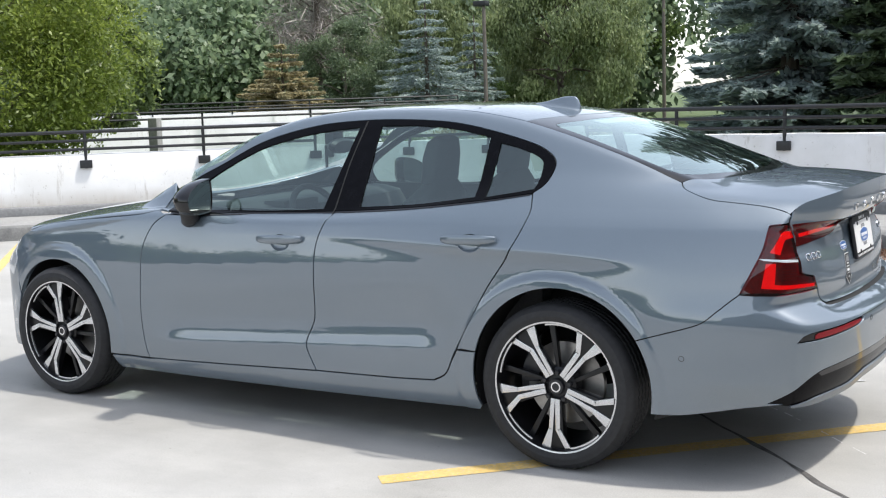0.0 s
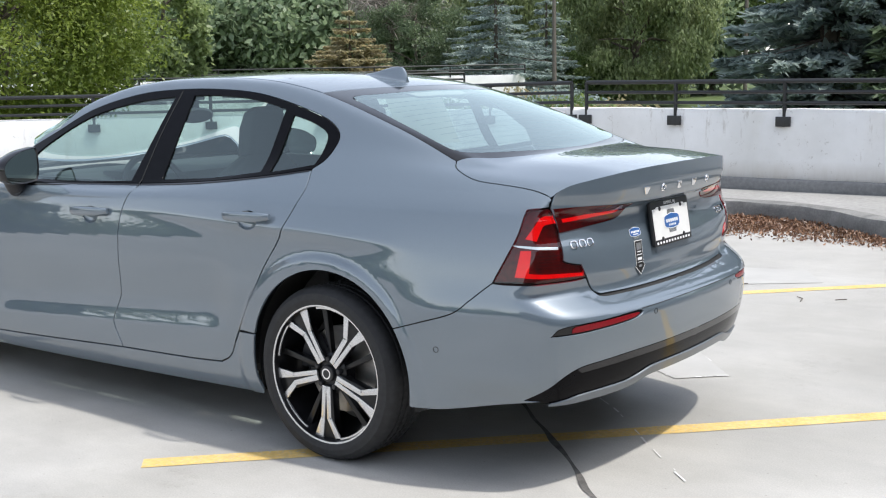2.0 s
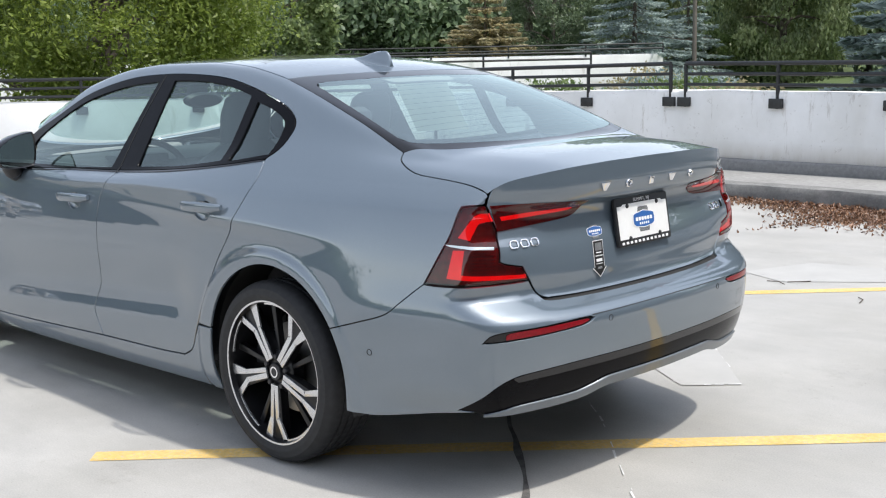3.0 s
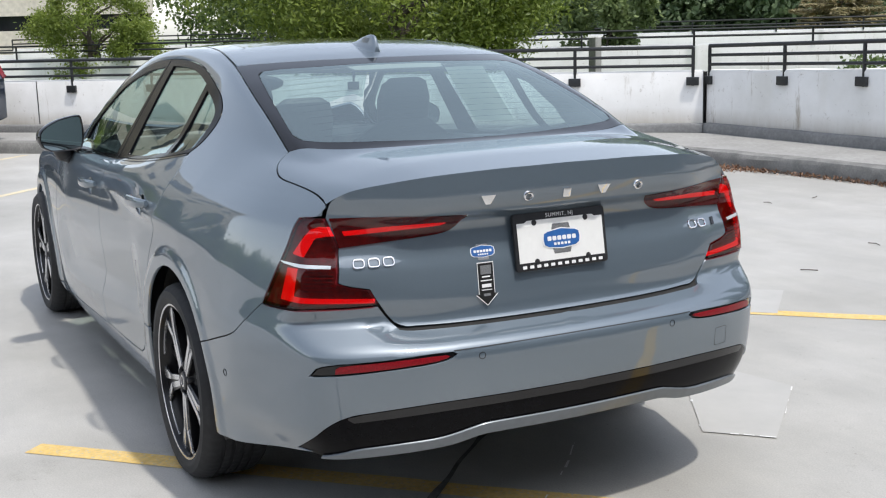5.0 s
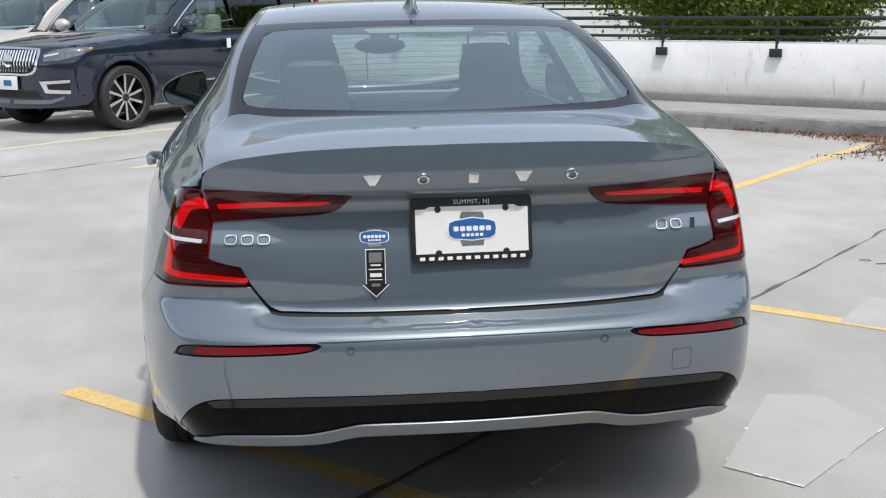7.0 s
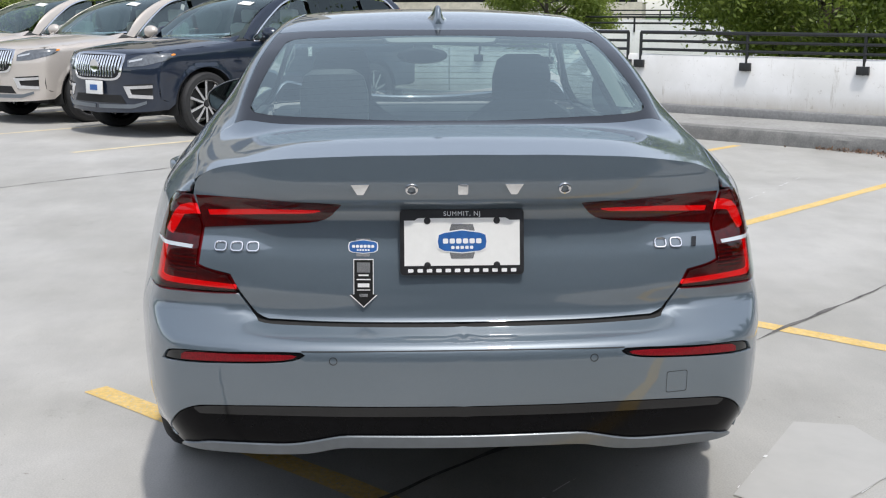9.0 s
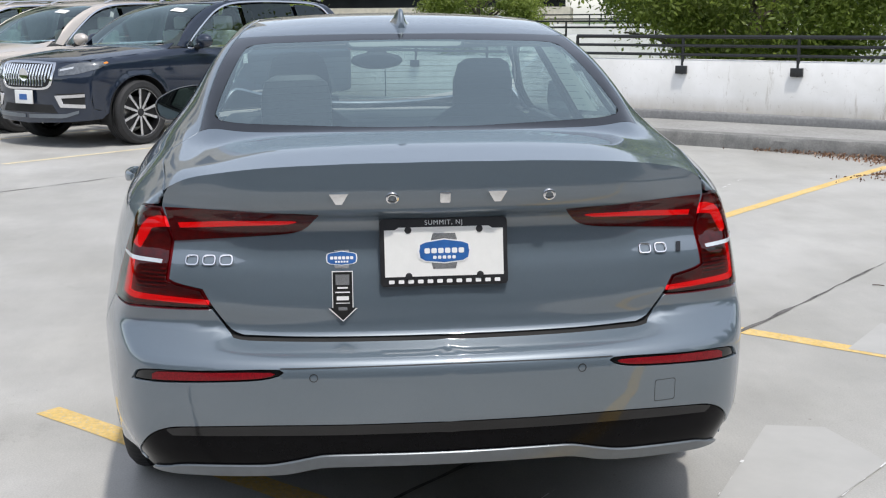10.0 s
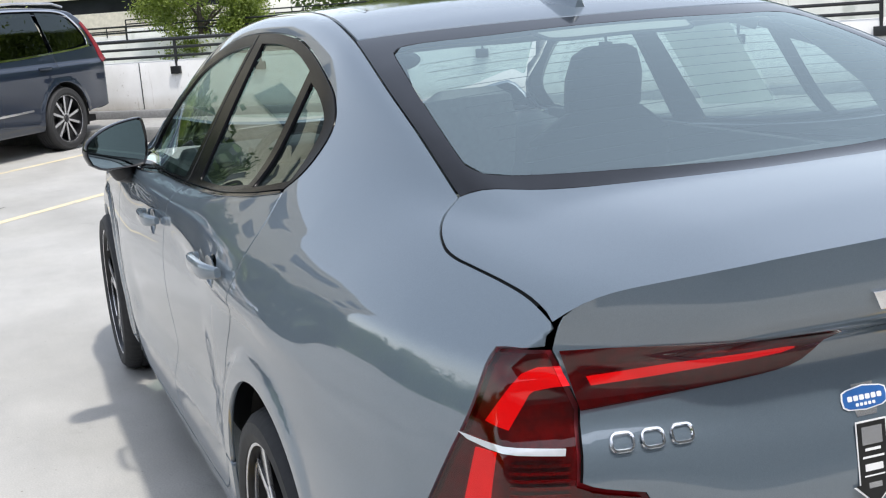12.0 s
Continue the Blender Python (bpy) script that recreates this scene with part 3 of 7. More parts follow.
def tube_bm(points, radius, sides=10, bm=None, closed=False, cap=True):
    """A round bar along points; radius may be one number or one a point."""
    bm = bm or bmesh.new()
    pts = [Vector(p) for p in points]
    n = len(pts)
    radii = [radius] * n if isinstance(radius, (int, float)) else radius
    rings, up = [], None
    for i, p in enumerate(pts):
        t = (pts[(i + 1) % n] - pts[i - 1]) if closed else (pts[min(i + 1, n - 1)] - pts[max(i - 1, 0)])
        t.normalize()
        if up is None:
            up = Vector((0, 0, 1)) if abs(t.z) < 0.9 else Vector((1, 0, 0))
        side = t.cross(up).normalized()
        up = side.cross(t).normalized()
        rings.append([bm.verts.new(p + float(radii[i]) * (math.cos(2 * math.pi * k / sides) * side + math.sin(2 * math.pi * k / sides) * up)) for k in range(sides)])
    for i in range(n if closed else n - 1):
        a, b = rings[i], rings[(i + 1) % n]
        for k in range(sides):
            j = (k + 1) % sides
            bm.faces.new((a[k], b[k], b[j], a[j]))
    if cap and not closed:
        bm.faces.new(rings[0]), bm.faces.new(rings[-1][::-1])
    bmesh.ops.recalc_face_normals(bm, faces=bm.faces)
    return bm


def thing(name, x=0, y=0, z=0, rz=0, label="", category="", group="", kind=""):
    ob = new(name)
    ob.empty_display_size = 0.2
    ob.matrix_world = pose(x, y, z, 0, 0, rz)
    return tagged(ob, label, category, group, kind)


# ---- ground, deck, kerb, walkway, parapets ----
tagged(part("ground", box_bm(-400, 400, -400, 400, -0.9, -0.08), GRASS, smooth=False), "mown grass ground reaching the horizon", "ground", kind="structure")
UV = Vector((-S2, -S2))  # along the long parapet, away from its corner
CORNER = Vector((-7.5, 7.55))


def along(s, off=0.0):
    """A plan point s metres along the long parapet, off metres towards the deck."""
    n = Vector((S2, -S2))
    p = CORNER + UV * s + n * off
    return p.x, p.y


bm = bmesh.new()
plan = [along(34, -0.1), along(0, -0.1), (14, 7.7), (24, 7.7), (24, -30), (-30, -30)]
a = [bm.verts.new((x, y, 0)) for x, y in plan]
b = [bm.verts.new((x, y, -0.5)) for x, y in plan]
bm.faces.new(a), bm.faces.new(b[::-1])
for i in range(len(plan)):
    j = (i + 1) % len(plan)
    bm.faces.new((a[i], b[i], b[j], a[j]))
bmesh.ops.recalc_face_normals(bm, faces=bm.faces)
tagged(part("floor", bm, DECK_PAINT, smooth=False), "grey coated concrete parking deck with faint stains", "floor", kind="structure")

KERB = [along(30, 1.44), along(16, 1.44), along(9, 1.44), along(5.5, 1.44), along(3.2, 1.45), along(2.1, 1.47), (-7.15, 5.85), (-6.4, 6.13), (-5.0, 6.32), (-3.2, 6.44), (-1.9, 6.50), (-1.15, 6.48), (-0.6, 6.28), (0.1, 5.72), (0.8, 5.12), (2.2, 4.1), (4.2, 2.9), (9, 0.4)]
kerb_line = curve2(KERB, 14)
d = np.gradient(kerb_line, axis=0)
kn = np.stack([-d[:, 1], d[:, 0]], 1) / np.linalg.norm(d, axis=1, keepdims=True)
if kn[len(kn) // 2][1] < 0:
    kn = -kn
# kerb: rough, chipped upper edge
bm = bmesh.new()
rows = []
for i, (p, n) in enumerate(zip(kerb_line, kn)):
    w = [noise.noise(Vector((p[0] * 3.1, p[1] * 3.1, k * 7.0))) for k in range(4)]
    prof = [(0.0, -0.02), (0.002 + 0.010 * w[0], 0.05), (0.006 + 0.014 * w[1], 0.115 + 0.012 * w[2]), (0.022 + 0.012 * w[3], 0.148 + 0.010 * w[0]), (0.06, 0.158 + 0.008 * w[1]), (0.17, 0.160 + 0.004 * w[2]), (0.175, 0.10)]
    rows.append([bm.verts.new((p[0] + n[0] * o, p[1] + n[1] * o, z)) for o, z in prof])
for a, b in zip(rows, rows[1:]):
    for k in range(len(a) - 1):
        bm.faces.new((a[k], a[k + 1], b[k + 1], b[k]))
bmesh.ops.recalc_face_normals(bm, faces=bm.faces)
tagged(part("kerb", bm, KERB_CONCRETE), "weathered grey concrete kerb with a chipped edge", "kerb", kind="structure")
bm = bmesh.new()
inner = [bm.verts.new((p[0] + n[0] * 0.165, p[1] + n[1] * 0.165, 0.154)) for p, n in zip(kerb_line, kn)]
outer = []
for p in kerb_line:
    x, y = p
    q = Vector((x, y)) - CORNER
    s = max(0.0, q.dot(UV))
    t = along(s, 0.04) if x < -7.3 else (x, 7.56)
    outer.append(bm.verts.new((t[0], t[1], 0.160)))
for i in range(len(inner) - 1):
    bm.faces.new((inner[i], inner[i + 1], outer[i + 1], outer[i]))
bmesh.ops.recalc_face_normals(bm, faces=bm.faces)
if sum(f.normal.z for f in bm.faces) < 0:
    bmesh.ops.reverse_faces(bm, faces=bm.faces)
tagged(part("pavement", bm, WALK_CONCRETE, smooth=False), "raised pale concrete walkway along the parapet", "pavement", kind="structure")


def wall_run(name, p, q, z0, z1, thick, mat, label, wobble=0.006, dip=0.0):
    """A parapet from p to q, its deck face on the line, with a slightly worn top edge."""
    p, q = Vector(p), Vector(q)
    t = (q - p).normalized()
    n = Vector((-t.y, t.x))
    bm = bmesh.new()
    count = max(2, int((q - p).length / 0.12))
    rows = []
    full = z1
    for i in range(count + 1):
        c = p + (q - p) * i / count
        z1 = full - dip * max(0.0, 1 - (c - p).length / 3.4)
        w = [wobble * noise.noise(Vector((c.x * 2.3, c.y * 2.3, k * 5.0))) for k in range(3)]
        prof = [(0, z0), (w[0], z0 + 0.3 * (z1 - z0)), (w[1] * 0.7, z1 - 0.03), (0.012, z1 - 0.008 + w[2]), (0.03, z1 + w[1]), (thick - 0.02, z1 + w[2]), (thick, z1 - 0.02), (thick, z0)]
        rows.append([bm.verts.new((c.x + n.x * o, c.y + n.y * o, z)) for o, z in prof])
    for a, b in zip(rows, rows[1:]):
        for k in range(len(a)):
            j = (k + 1) % len(a)
            bm.faces.new((a[k], a[j], b[j], b[k]))
    bm.faces.new(rows[0]), bm.faces.new(rows[-1])
    bmesh.ops.recalc_face_normals(bm, faces=bm.faces)
    return tagged(part(name, bm, mat), label, "wall", kind="structure")


WEST_TOP = 0.90  # the long parapet stands a little lower
# deck side on the left when walking from q to p, so the thickness lies outside
wall_run("wall_north", (-7.50, 7.6), (14, 7.6), 0.10, 0.98, 0.2, WALL_PAINT, "white painted concrete parapet with streaks and flaking", 0.012, 0.075)
wall_run("wall_west", along(34), along(0.008), 0.10, WEST_TOP, 0.2, WALL_PAINT, "white painted concrete parapet with a dark joint")
# grey footing along the walls
wall_run("trim", (-7.43, 7.485), (14, 7.485), 0.12, 0.275, 0.13, FOOT_GREY, "grey cement footing along the parapet", 0.004)
wall_run("trim", along(34, 0.115), along(0.0, 0.115), 0.12, 0.268, 0.13, FOOT_GREY, "grey cement footing along the parapet", 0.004)
JOINT = simple("dark_expansion_joint", (0.03, 0.03, 0.03), 0.8)
tagged(part("wall_corner", box_bm(-7.60, -7.44, 7.625, 7.79, 0.10, 0.885), JOINT, bevel=0.01), "dark filler in the corner joint of the parapets", "wall", kind="structure")
for k, s in enumerate((0.0, 9.5)):
    x, y = along(s, 0.003)
    c = part("wall_joint", prism_bm([(-0.006, 0), (0.006, 0), (0.006, 0.62), (-0.007, 0.62)], Matrix.Translation((x, y, 0.27)) @ Euler((radians(90), 0, radians(45))).to_matrix().to_4x4(), 0.004), JOINT)
    tagged(c, "dark vertical joint in the parapet", "joint", kind="structure")


def rail_section(name, posts, place, turn, z_extra=0.0, dip=0.0):
    """Three black rails on bracketed posts; posts: metres along the wall."""
    r = thing(name, label="black painted steel guard rail on the parapet", category="railing", group="guard rails")
    s0, s1 = posts[0], posts[-1]
    for z, rad in ((1.262, 0.024), (1.152, 0.019), (1.042, 0.019)):
        pts = [(*place(s, -0.012), z + z_extra - dip * (s1 - s) / (s1 - s0)) for s in np.linspace(s0, s1, 12)]
        part("rail", tube_bm(pts, rad, 10), RAIL_BLACK, r)
    base = z_extra
    for s in posts:
        z_extra = base - dip * (s1 - s) / (s1 - s0)
        x, y = place(s, -0.012)
        part("post", tube_bm([(x, y, 0.80 + z_extra), (x, y, 1.262 + z_extra)], 0.021, 10), RAIL_BLACK, r)
        x, y = place(s, 0.022)
        bm = box_bm(-0.075, 0.075, -0.020, 0.020, -0.05, 0.05)
        bmesh.ops.transform(bm, matrix=Matrix.Translation((x, y, 0.855 + z_extra)) @ Euler((0, 0, radians(turn))).to_matrix().to_4x4(), verts=bm.verts)
        part("bracket", bm, RAIL_BLACK, r, bevel=0.006)
    return r


def north(s, off):
    return s, 7.6 - off


rail_section("railing", (-7.47, -6.2, -5.05, -3.93), north, 0, 0.0, 0.07)
rail_section("railing", (-3.74, -2.65, -1.45, -0.30, 0.85), north, 0)
rail_section("railing", (1.04, 2.2, 3.35, 4.5, 5.65), north, 0)
rail_section("railing", (0.13, 1.58, 3.05, 4.55, 6.1), along, 45, WEST_TOP - 0.98)
rail_section("railing", (6.3, 7.6, 8.9, 10.35, 11.8), along, 45, WEST_TOP - 0.98)
rail_section("railing", (12.0, 13.45, 14.9, 16.35, 17.8), along, 45, WEST_TOP - 0.98)

# plain weathered wall, unseen, added to close the deck and darken the tail
tagged(part("tail_shade_wall", box_bm(5.25, 5.55, -26, 7.3, -0.4, 3.6), KERB_CONCRETE, smooth=False), "plain weathered grey concrete wall closing the deck", "wall", kind="structure")

# ---- bay markings, joint, patches ----
def strip(name, p, q, w, mat, label, z=0.002, rough=0.0, seed=0.0, step=0.12):
    """A painted or filled strip on the deck with an uneven edge."""
    p, q = Vector(p), Vector(q)
    t = (q - p).normalized()
    n = Vector((-t.y, t.x))
    bm = bmesh.new()
    count = max(2, int((q - p).length / step))
    rows = []
    for i in range(count + 1):
        c = p + (q - p) * i / count
        e = [rough * noise.noise(Vector((c.x * 4, c.y * 4, seed + k * 9))) for k in range(3)]
        rows.append([bm.verts.new((c.x + n.x * o, c.y + n.y * o, z)) for o in (-w / 2 + e[0] + e[2], w / 2 + e[1] + e[2])])
    for a, b in zip(rows, rows[1:]):
        bm.faces.new((a[0], b[0], b[1], a[1]))
    bmesh.ops.recalc_face_normals(bm, faces=bm.faces)
    if bm.faces[:][0].normal.z < 0:
        bmesh.ops.reverse_faces(bm, faces=bm.faces)
    return tagged(part(name, bm, mat, smooth=False), label, "marking", kind="structure")


yl = "worn yellow bay line on the deck"
strip("bay_line", (-0.565, -1.335), (4.6, 3.80), 0.10, YELLOW_LINE, yl, rough=0.006)
strip("bay_line", (-1.45, 1.52), (2.6, 5.6), 0.10, YELLOW_LINE, yl, rough=0.006, seed=3)
strip("bay_line", (-3.5, 1.75), (-6.95, 5.2), 0.10, YELLOW_LINE, yl, rough=0.006, seed=5)
strip("bay_line", (-6.9, 1.72), (-8.9, 3.72), 0.10, YELLOW_LINE, yl, rough=0.006, seed=7)
cl = "faded yellow bay line on the deck"
for k, (c, x0, x1) in enumerate(((-8.75, -6.9, -10.4), (-12.05, -8.6, -12.4), (-15.4, -10.2, -14.0), (-18.8, -12.0, -15.7))):
    strip("bay_line", (x0, c - x0), (x1, c - x1), 0.10, CREAM_LINE, cl, rough=0.006, seed=11 + k)
strip("deck_joint", (5.5, -5.15), (-5.6, 5.95), 0.015, CRACK_FILL, "dark filled joint in the deck", z=0.003, rough=0.02, seed=21, step=0.04)
strip("deck_joint", (-5.4, -4.1), (-8.3, -1.2), 0.015, CRACK_FILL, "dark filled joint in the deck", z=0.003, rough=0.02, seed=23, step=0.04)


def flat_patch(name, pts, mat, label, z):
    bm = bmesh.new()
    f = bm.faces.new([bm.verts.new((x, y, z)) for x, y in pts])
    bm.normal_update()
    if f.normal.z < 0:
        bmesh.ops.reverse_faces(bm, faces=bm.faces)
    return tagged(part(name, bm, mat, smooth=False), label, "patch", kind="structure")


REPAIR = [(-0.05, 1.272), (0.0, 1.47), (0.35, 1.532), (0.78, 1.045), (0.59, 0.862)]
flat_patch("deck_patch", REPAIR, PATCH, "pale repair patch in the deck coating", 0.0035)
flat_patch("deck_patch", [(-0.95, 2.0), (-0.62, 2.35), (-1.0, 2.75), (-1.35, 2.35)], PATCH, "pale repair patch in the deck coating", 0.003)
flat_patch("deck_patch", [(-0.55, 3.35), (-0.2, 3.2), (0.35, 3.6), (0.1, 4.0), (-0.35, 3.9)], PATCH, "pale repair patch in the deck coating", 0.003)
rnd = random.Random(5)
runs = [(REPAIR[0], REPAIR[4]), (REPAIR[4], REPAIR[3]), (REPAIR[3], REPAIR[2]), ((0.80, 0.05), (1.45, -0.62)), ((0.30, 0.52), (0.75, 0.12)), ((-6.3, 3.5), (-4.6, 2.3))]
for p, q in runs:
    p, q = Vector(p), Vector(q)
    t = 0.0
    while t < 1:
        l = rnd.uniform(0.02, 0.11) / (q - p).length
        if rnd.random() < 0.5:
            a, b = p + (q - p) * t, p + (q - p) * min(1, t + l)
            strip("coating_chip", a, b, rnd.uniform(0.003, 0.009), CHALK, "chipped white coating edge on the deck", z=0.0045, rough=0.008, seed=t * 50, step=0.015)
        t += l * 1.5

# ---- leaf litter in the kerb's bend ----
def cards(name, centres, length, width, mat, rng, up_bias=0.4, droop=None):
    """Many small leaf cards as one mesh: each a bent quad."""
    n = len(centres)
    d = rng.normal(size=(n, 3)) if droop is None else droop + 0.35 * rng.normal(size=(n, 3))
    d /= np.linalg.norm(d, axis=1, keepdims=True)
    o = rng.normal(size=(n, 3)) + (0, 0, up_bias * 2)
    s = np.cross(d, o)
    s /= np.maximum(np.linalg.norm(s, axis=1, keepdims=True), 1e-6)
    k = rng.uniform(0.65, 1.3, size=(n, 1))
    l, w = d * length * k / 2, s * width * k / 2
    v = np.stack([centres - l, centres - 0.1 * l + w, centres + l, centres - 0.1 * l - w], 1).reshape(-1, 3)
    me = bpy.data.meshes.new(name)
    me.vertices.add(4 * n)
    me.vertices.foreach_set("co", v.ravel())
    me.loops.add(4 * n)
    me.loops.foreach_set("vertex_index", np.arange(4 * n))
    me.polygons.add(n)
    me.polygons.foreach_set("loop_start", np.arange(n) * 4)
    me.update(calc_edges=True)
    me.materials.append(mat)
    return me


rng = np.random.default_rng(3)
count = 11500
where = np.where(rng.random(count) < 0.45, rng.normal(-0.9, 0.75, count), np.where(rng.random(count) < 0.7, rng.normal(-6.6, 0.6, count), rng.uniform(-8.5, 0.8, count)))
order = np.argsort(kerb_line[:, 0])
t = np.interp(np.clip(where, -9.5, 1.4), kerb_line[order, 0], order)
at = np.stack([np.interp(t, np.arange(len(kerb_line)), kerb_line[:, k]) for k in range(2)], 1)
nn = np.stack([np.interp(t, np.arange(len(kerb_line)), kn[:, k]) for k in range(2)], 1)
away = np.abs(rng.normal(size=count)) * (0.04 + 0.45 * np.exp(-((at[:, 0] + 0.9) / 1.1) ** 2) + 0.55 * np.exp(-((at[:, 0] + 6.6) / 0.9) ** 2))
pos = np.column_stack([at - nn * (away[:, None] + 0.01), 0.006 + 0.035 * rng.random(count) * np.exp(-away * 5)])
litter = new("leaf_litter", cards("leaf_litter", pos, 0.044, 0.018, LITTER, rng, 1.2))
tagged(litter, "reddish brown dry leaves gathered along the kerb", "leaf litter", kind="stuff")
for k in range(16):
    x, y = rng.uniform(-3.5, 1.5), rng.uniform(2.6, 5.6)
    a = rng.uniform(0, 3.1)
    l = rng.uniform(0.06, 0.16)
    tagged(part("twig", tube_bm([(x, y, 0.005), (x + l * math.cos(a) * 0.5, y + l * math.sin(a) * 0.5, 0.009), (x + l * math.cos(a + 0.3), y + l * math.sin(a + 0.3), 0.005)], 0.003, 5), BARK), "small dry brown twig on the deck", "twig", "twigs")


# ---- the grey-blue saloon ----
CAR = Skin(body)
saloon = thing("car", label="grey-blue metallic four-door saloon parked across a painted bay line", category="car")


def arch(ax, a0, a1, r=0.386, zc=0.350, dx=0.02):
    """Points of a wheel opening, angles in degrees from the tail side up."""
    return [(ax + dx + r * math.cos(radians(a)), zc + r * math.sin(radians(a))) for a in np.linspace(a0, a1, 22)]


REAR_ARCH, FRONT_ARCH = dict(ax=0.0), dict(ax=FRONT_AXLE, r=0.374, zc=0.338, dx=-0.015)
GAP_A = [(-2.10, 0.968), (-2.18, 0.91), (-2.24, 0.80), (-2.255, 0.655), (-2.27, 0.455), (-2.262, 0.34), (-2.245, 0.25)]
GAP_B = [(-1.11, 1.0), (-1.15, 0.915), (-1.172, 0.84), (-1.18, 0.72), (-1.195, 0.53), (-1.238, 0.41), (-1.192, 0.289)]
GAP_C = [(-0.142, 1.094), (-0.128, 1.01), (-0.185, 0.875), (-0.295, 0.715), (-0.385, 0.56), (-0.462, 0.43), (-0.505, 0.345), (-0.567, 0.309)]
SILL_F = [(-2.10, 0.968), (-1.89, 0.972), (-1.5, 0.988), (-1.11, 1.0)]
SILL_R = [(-1.11, 1.0), (-0.73, 1.024), (-0.38, 1.06), (-0.142, 1.094)]
TRIM_TOP = [(-2.10, 0.985), (-2.09, 1.094), (-1.866, 1.209), (-1.65, 1.309), (-1.37, 1.374), (-1.12, 1.395), (-0.87, 1.396), (-0.63, 1.381), (-0.42, 1.344), (-0.21, 1.291), (-0.118, 1.250), (-0.083, 1.212), (-0.087, 1.165), (-0.106, 1.126), (-0.147, 1.094)]
DOOR_LOW_F = [(-2.245, 0.25), (-1.74, 0.267), (-1.192, 0.289)]
DOOR_LOW_R = [(-1.192, 0.289), (-0.77, 0.299), (-0.567, 0.309)]


def side(pts, n=10):
    return CAR.line("side", pts, n=n)


def tail(pts, n=10):
    return CAR.line("tail", pts, n=n)


def over(pts, n=10):
    return CAR.line("top", pts, n=n)


def both(name, mat, view, outline, holes=(), label="", parents=None, **kw):
    """A panel on the left flank and its mirror image on the right one."""
    s = sheet(CAR, view, outline, holes, **kw)
    pa = parents or (saloon, saloon)
    return panel(name, pa[0], mat, s, label=label), panel(name, pa[1], mat, mirrored(*s), label=label)


gA, gB, gC = side(GAP_A), side(GAP_B), side(GAP_C)
silF, silR, lowF, lowR = side(SILL_F), side(SILL_R), side(DOOR_LOW_F), side(DOOR_LOW_R)
CUPS = [(-1.372, 0.862), (-0.372, 0.899)]
cup_rings = [side([(x + 0.052 * math.cos(a), z + 0.034 * math.sin(a)) for a in np.linspace(0, 2 * math.pi, 24, endpoint=False)], 2)[:-1] for x, z in CUPS]
door_f = both("front_door", GREY_PAINT, "side", np.vstack([silF, gB[1:], lowF[::-1][1:], gA[::-1][1:]]), [cup_rings[0]], step=0.013)
door_r = both("rear_door", GREY_PAINT, "side", np.vstack([silR, gC[1:], lowR[::-1][1:], gB[::-1][1:]]), [cup_rings[1]], step=0.013)

# front wing, sill, quarter with the roof rail
wing_top = side([(-2.10, 0.968), (-2.17, 0.985), (-2.27, 0.966), (-2.45, 0.948), (-2.9, 0.905), (-3.1, 0.862), (-3.27, 0.79)])
wing_seam = side([(-3.27, 0.79), (-3.25, 0.68), (-3.215, 0.52)])
arch_f = side(arch(a0=151, a1=-14, **FRONT_ARCH))
both("front_wing", GREY_PAINT, "side", np.vstack([wing_top, wing_seam[1:], arch_f, side([(-2.515, 0.248), (-2.245, 0.25)])[0:], gA[::-1][1:]]), step=0.02)
sill_end = side([(-0.445, 0.452), (-0.352, 0.452)])
both("side_sill", GREY_PAINT, "side", np.vstack([side([(-2.515, 0.244), (-2.245, 0.246)]), lowF[1:], lowR[1:], gC[::-1][1:18], sill_end, side(arch(a0=165, a1=200, **REAR_ARCH)), side([(-0.36, 0.196), (-1.2, 0.180), (-2.49, 0.166)])]), step=0.02)

ditch = over([(-1.95, -0.70), (-1.75, -0.615), (-1.5, -0.525), (-1.3, -0.497), (-0.8, -0.50), (-0.28, -0.562)])
glass_side = over([(-0.28, -0.562), (0.0, -0.600), (0.25, -0.622), (0.430, -0.634)])
def lip_x(y):
    """Where the top of the boot breaks into its rear face."""
    x = np.linspace(0.82, 1.03, 211)
    z = CAR.lift("top", np.column_stack([x, np.full(211, y)]))[:, 2]
    return float(x[z > spline(abs(y), [(0, 1.085), (0.4, 1.076), (0.57, 1.058), (0.64, 1.038), (0.69, 1.005)])].max())


lid_cut = over([(0.430, -0.634), (0.452, -0.668), (0.50, -0.698), (0.555, -0.715), (0.60, -0.717), (0.65, -0.711), (0.73, -0.700), (0.80, -0.692), (lip_x(0.690) - 0.010, -0.690)])
lamp_out = side([(0.806, 0.988), (0.792, 0.905), (0.762, 0.830), (0.722, 0.741)])
u0, u1 = (tail([(-0.697, 0.990), (-0.697, 0.989)], 1)[0][0] - 0.697) * S2, (lamp_out[0][0] + lamp_out[0][1]) * S2
lamp_top = CAR.line("corner", [(u0, 0.990), (u0 + 0.36 * (u1 - u0), 0.992), (u0 + 0.75 * (u1 - u0), 0.991), (u1, 0.988)])
lid_drop = tail([(-0.691, 1.018), (-0.694, 1.003), (-0.697, 0.990)], 4)
seam_b = side([(0.351, 0.556), (0.47, 0.592), (0.587, 0.631), (0.645, 0.676), (0.690, 0.715), (0.722, 0.741)])
arch_q = side(arch(a0=32, a1=164, **REAR_ARCH))
trim_top = side(TRIM_TOP)
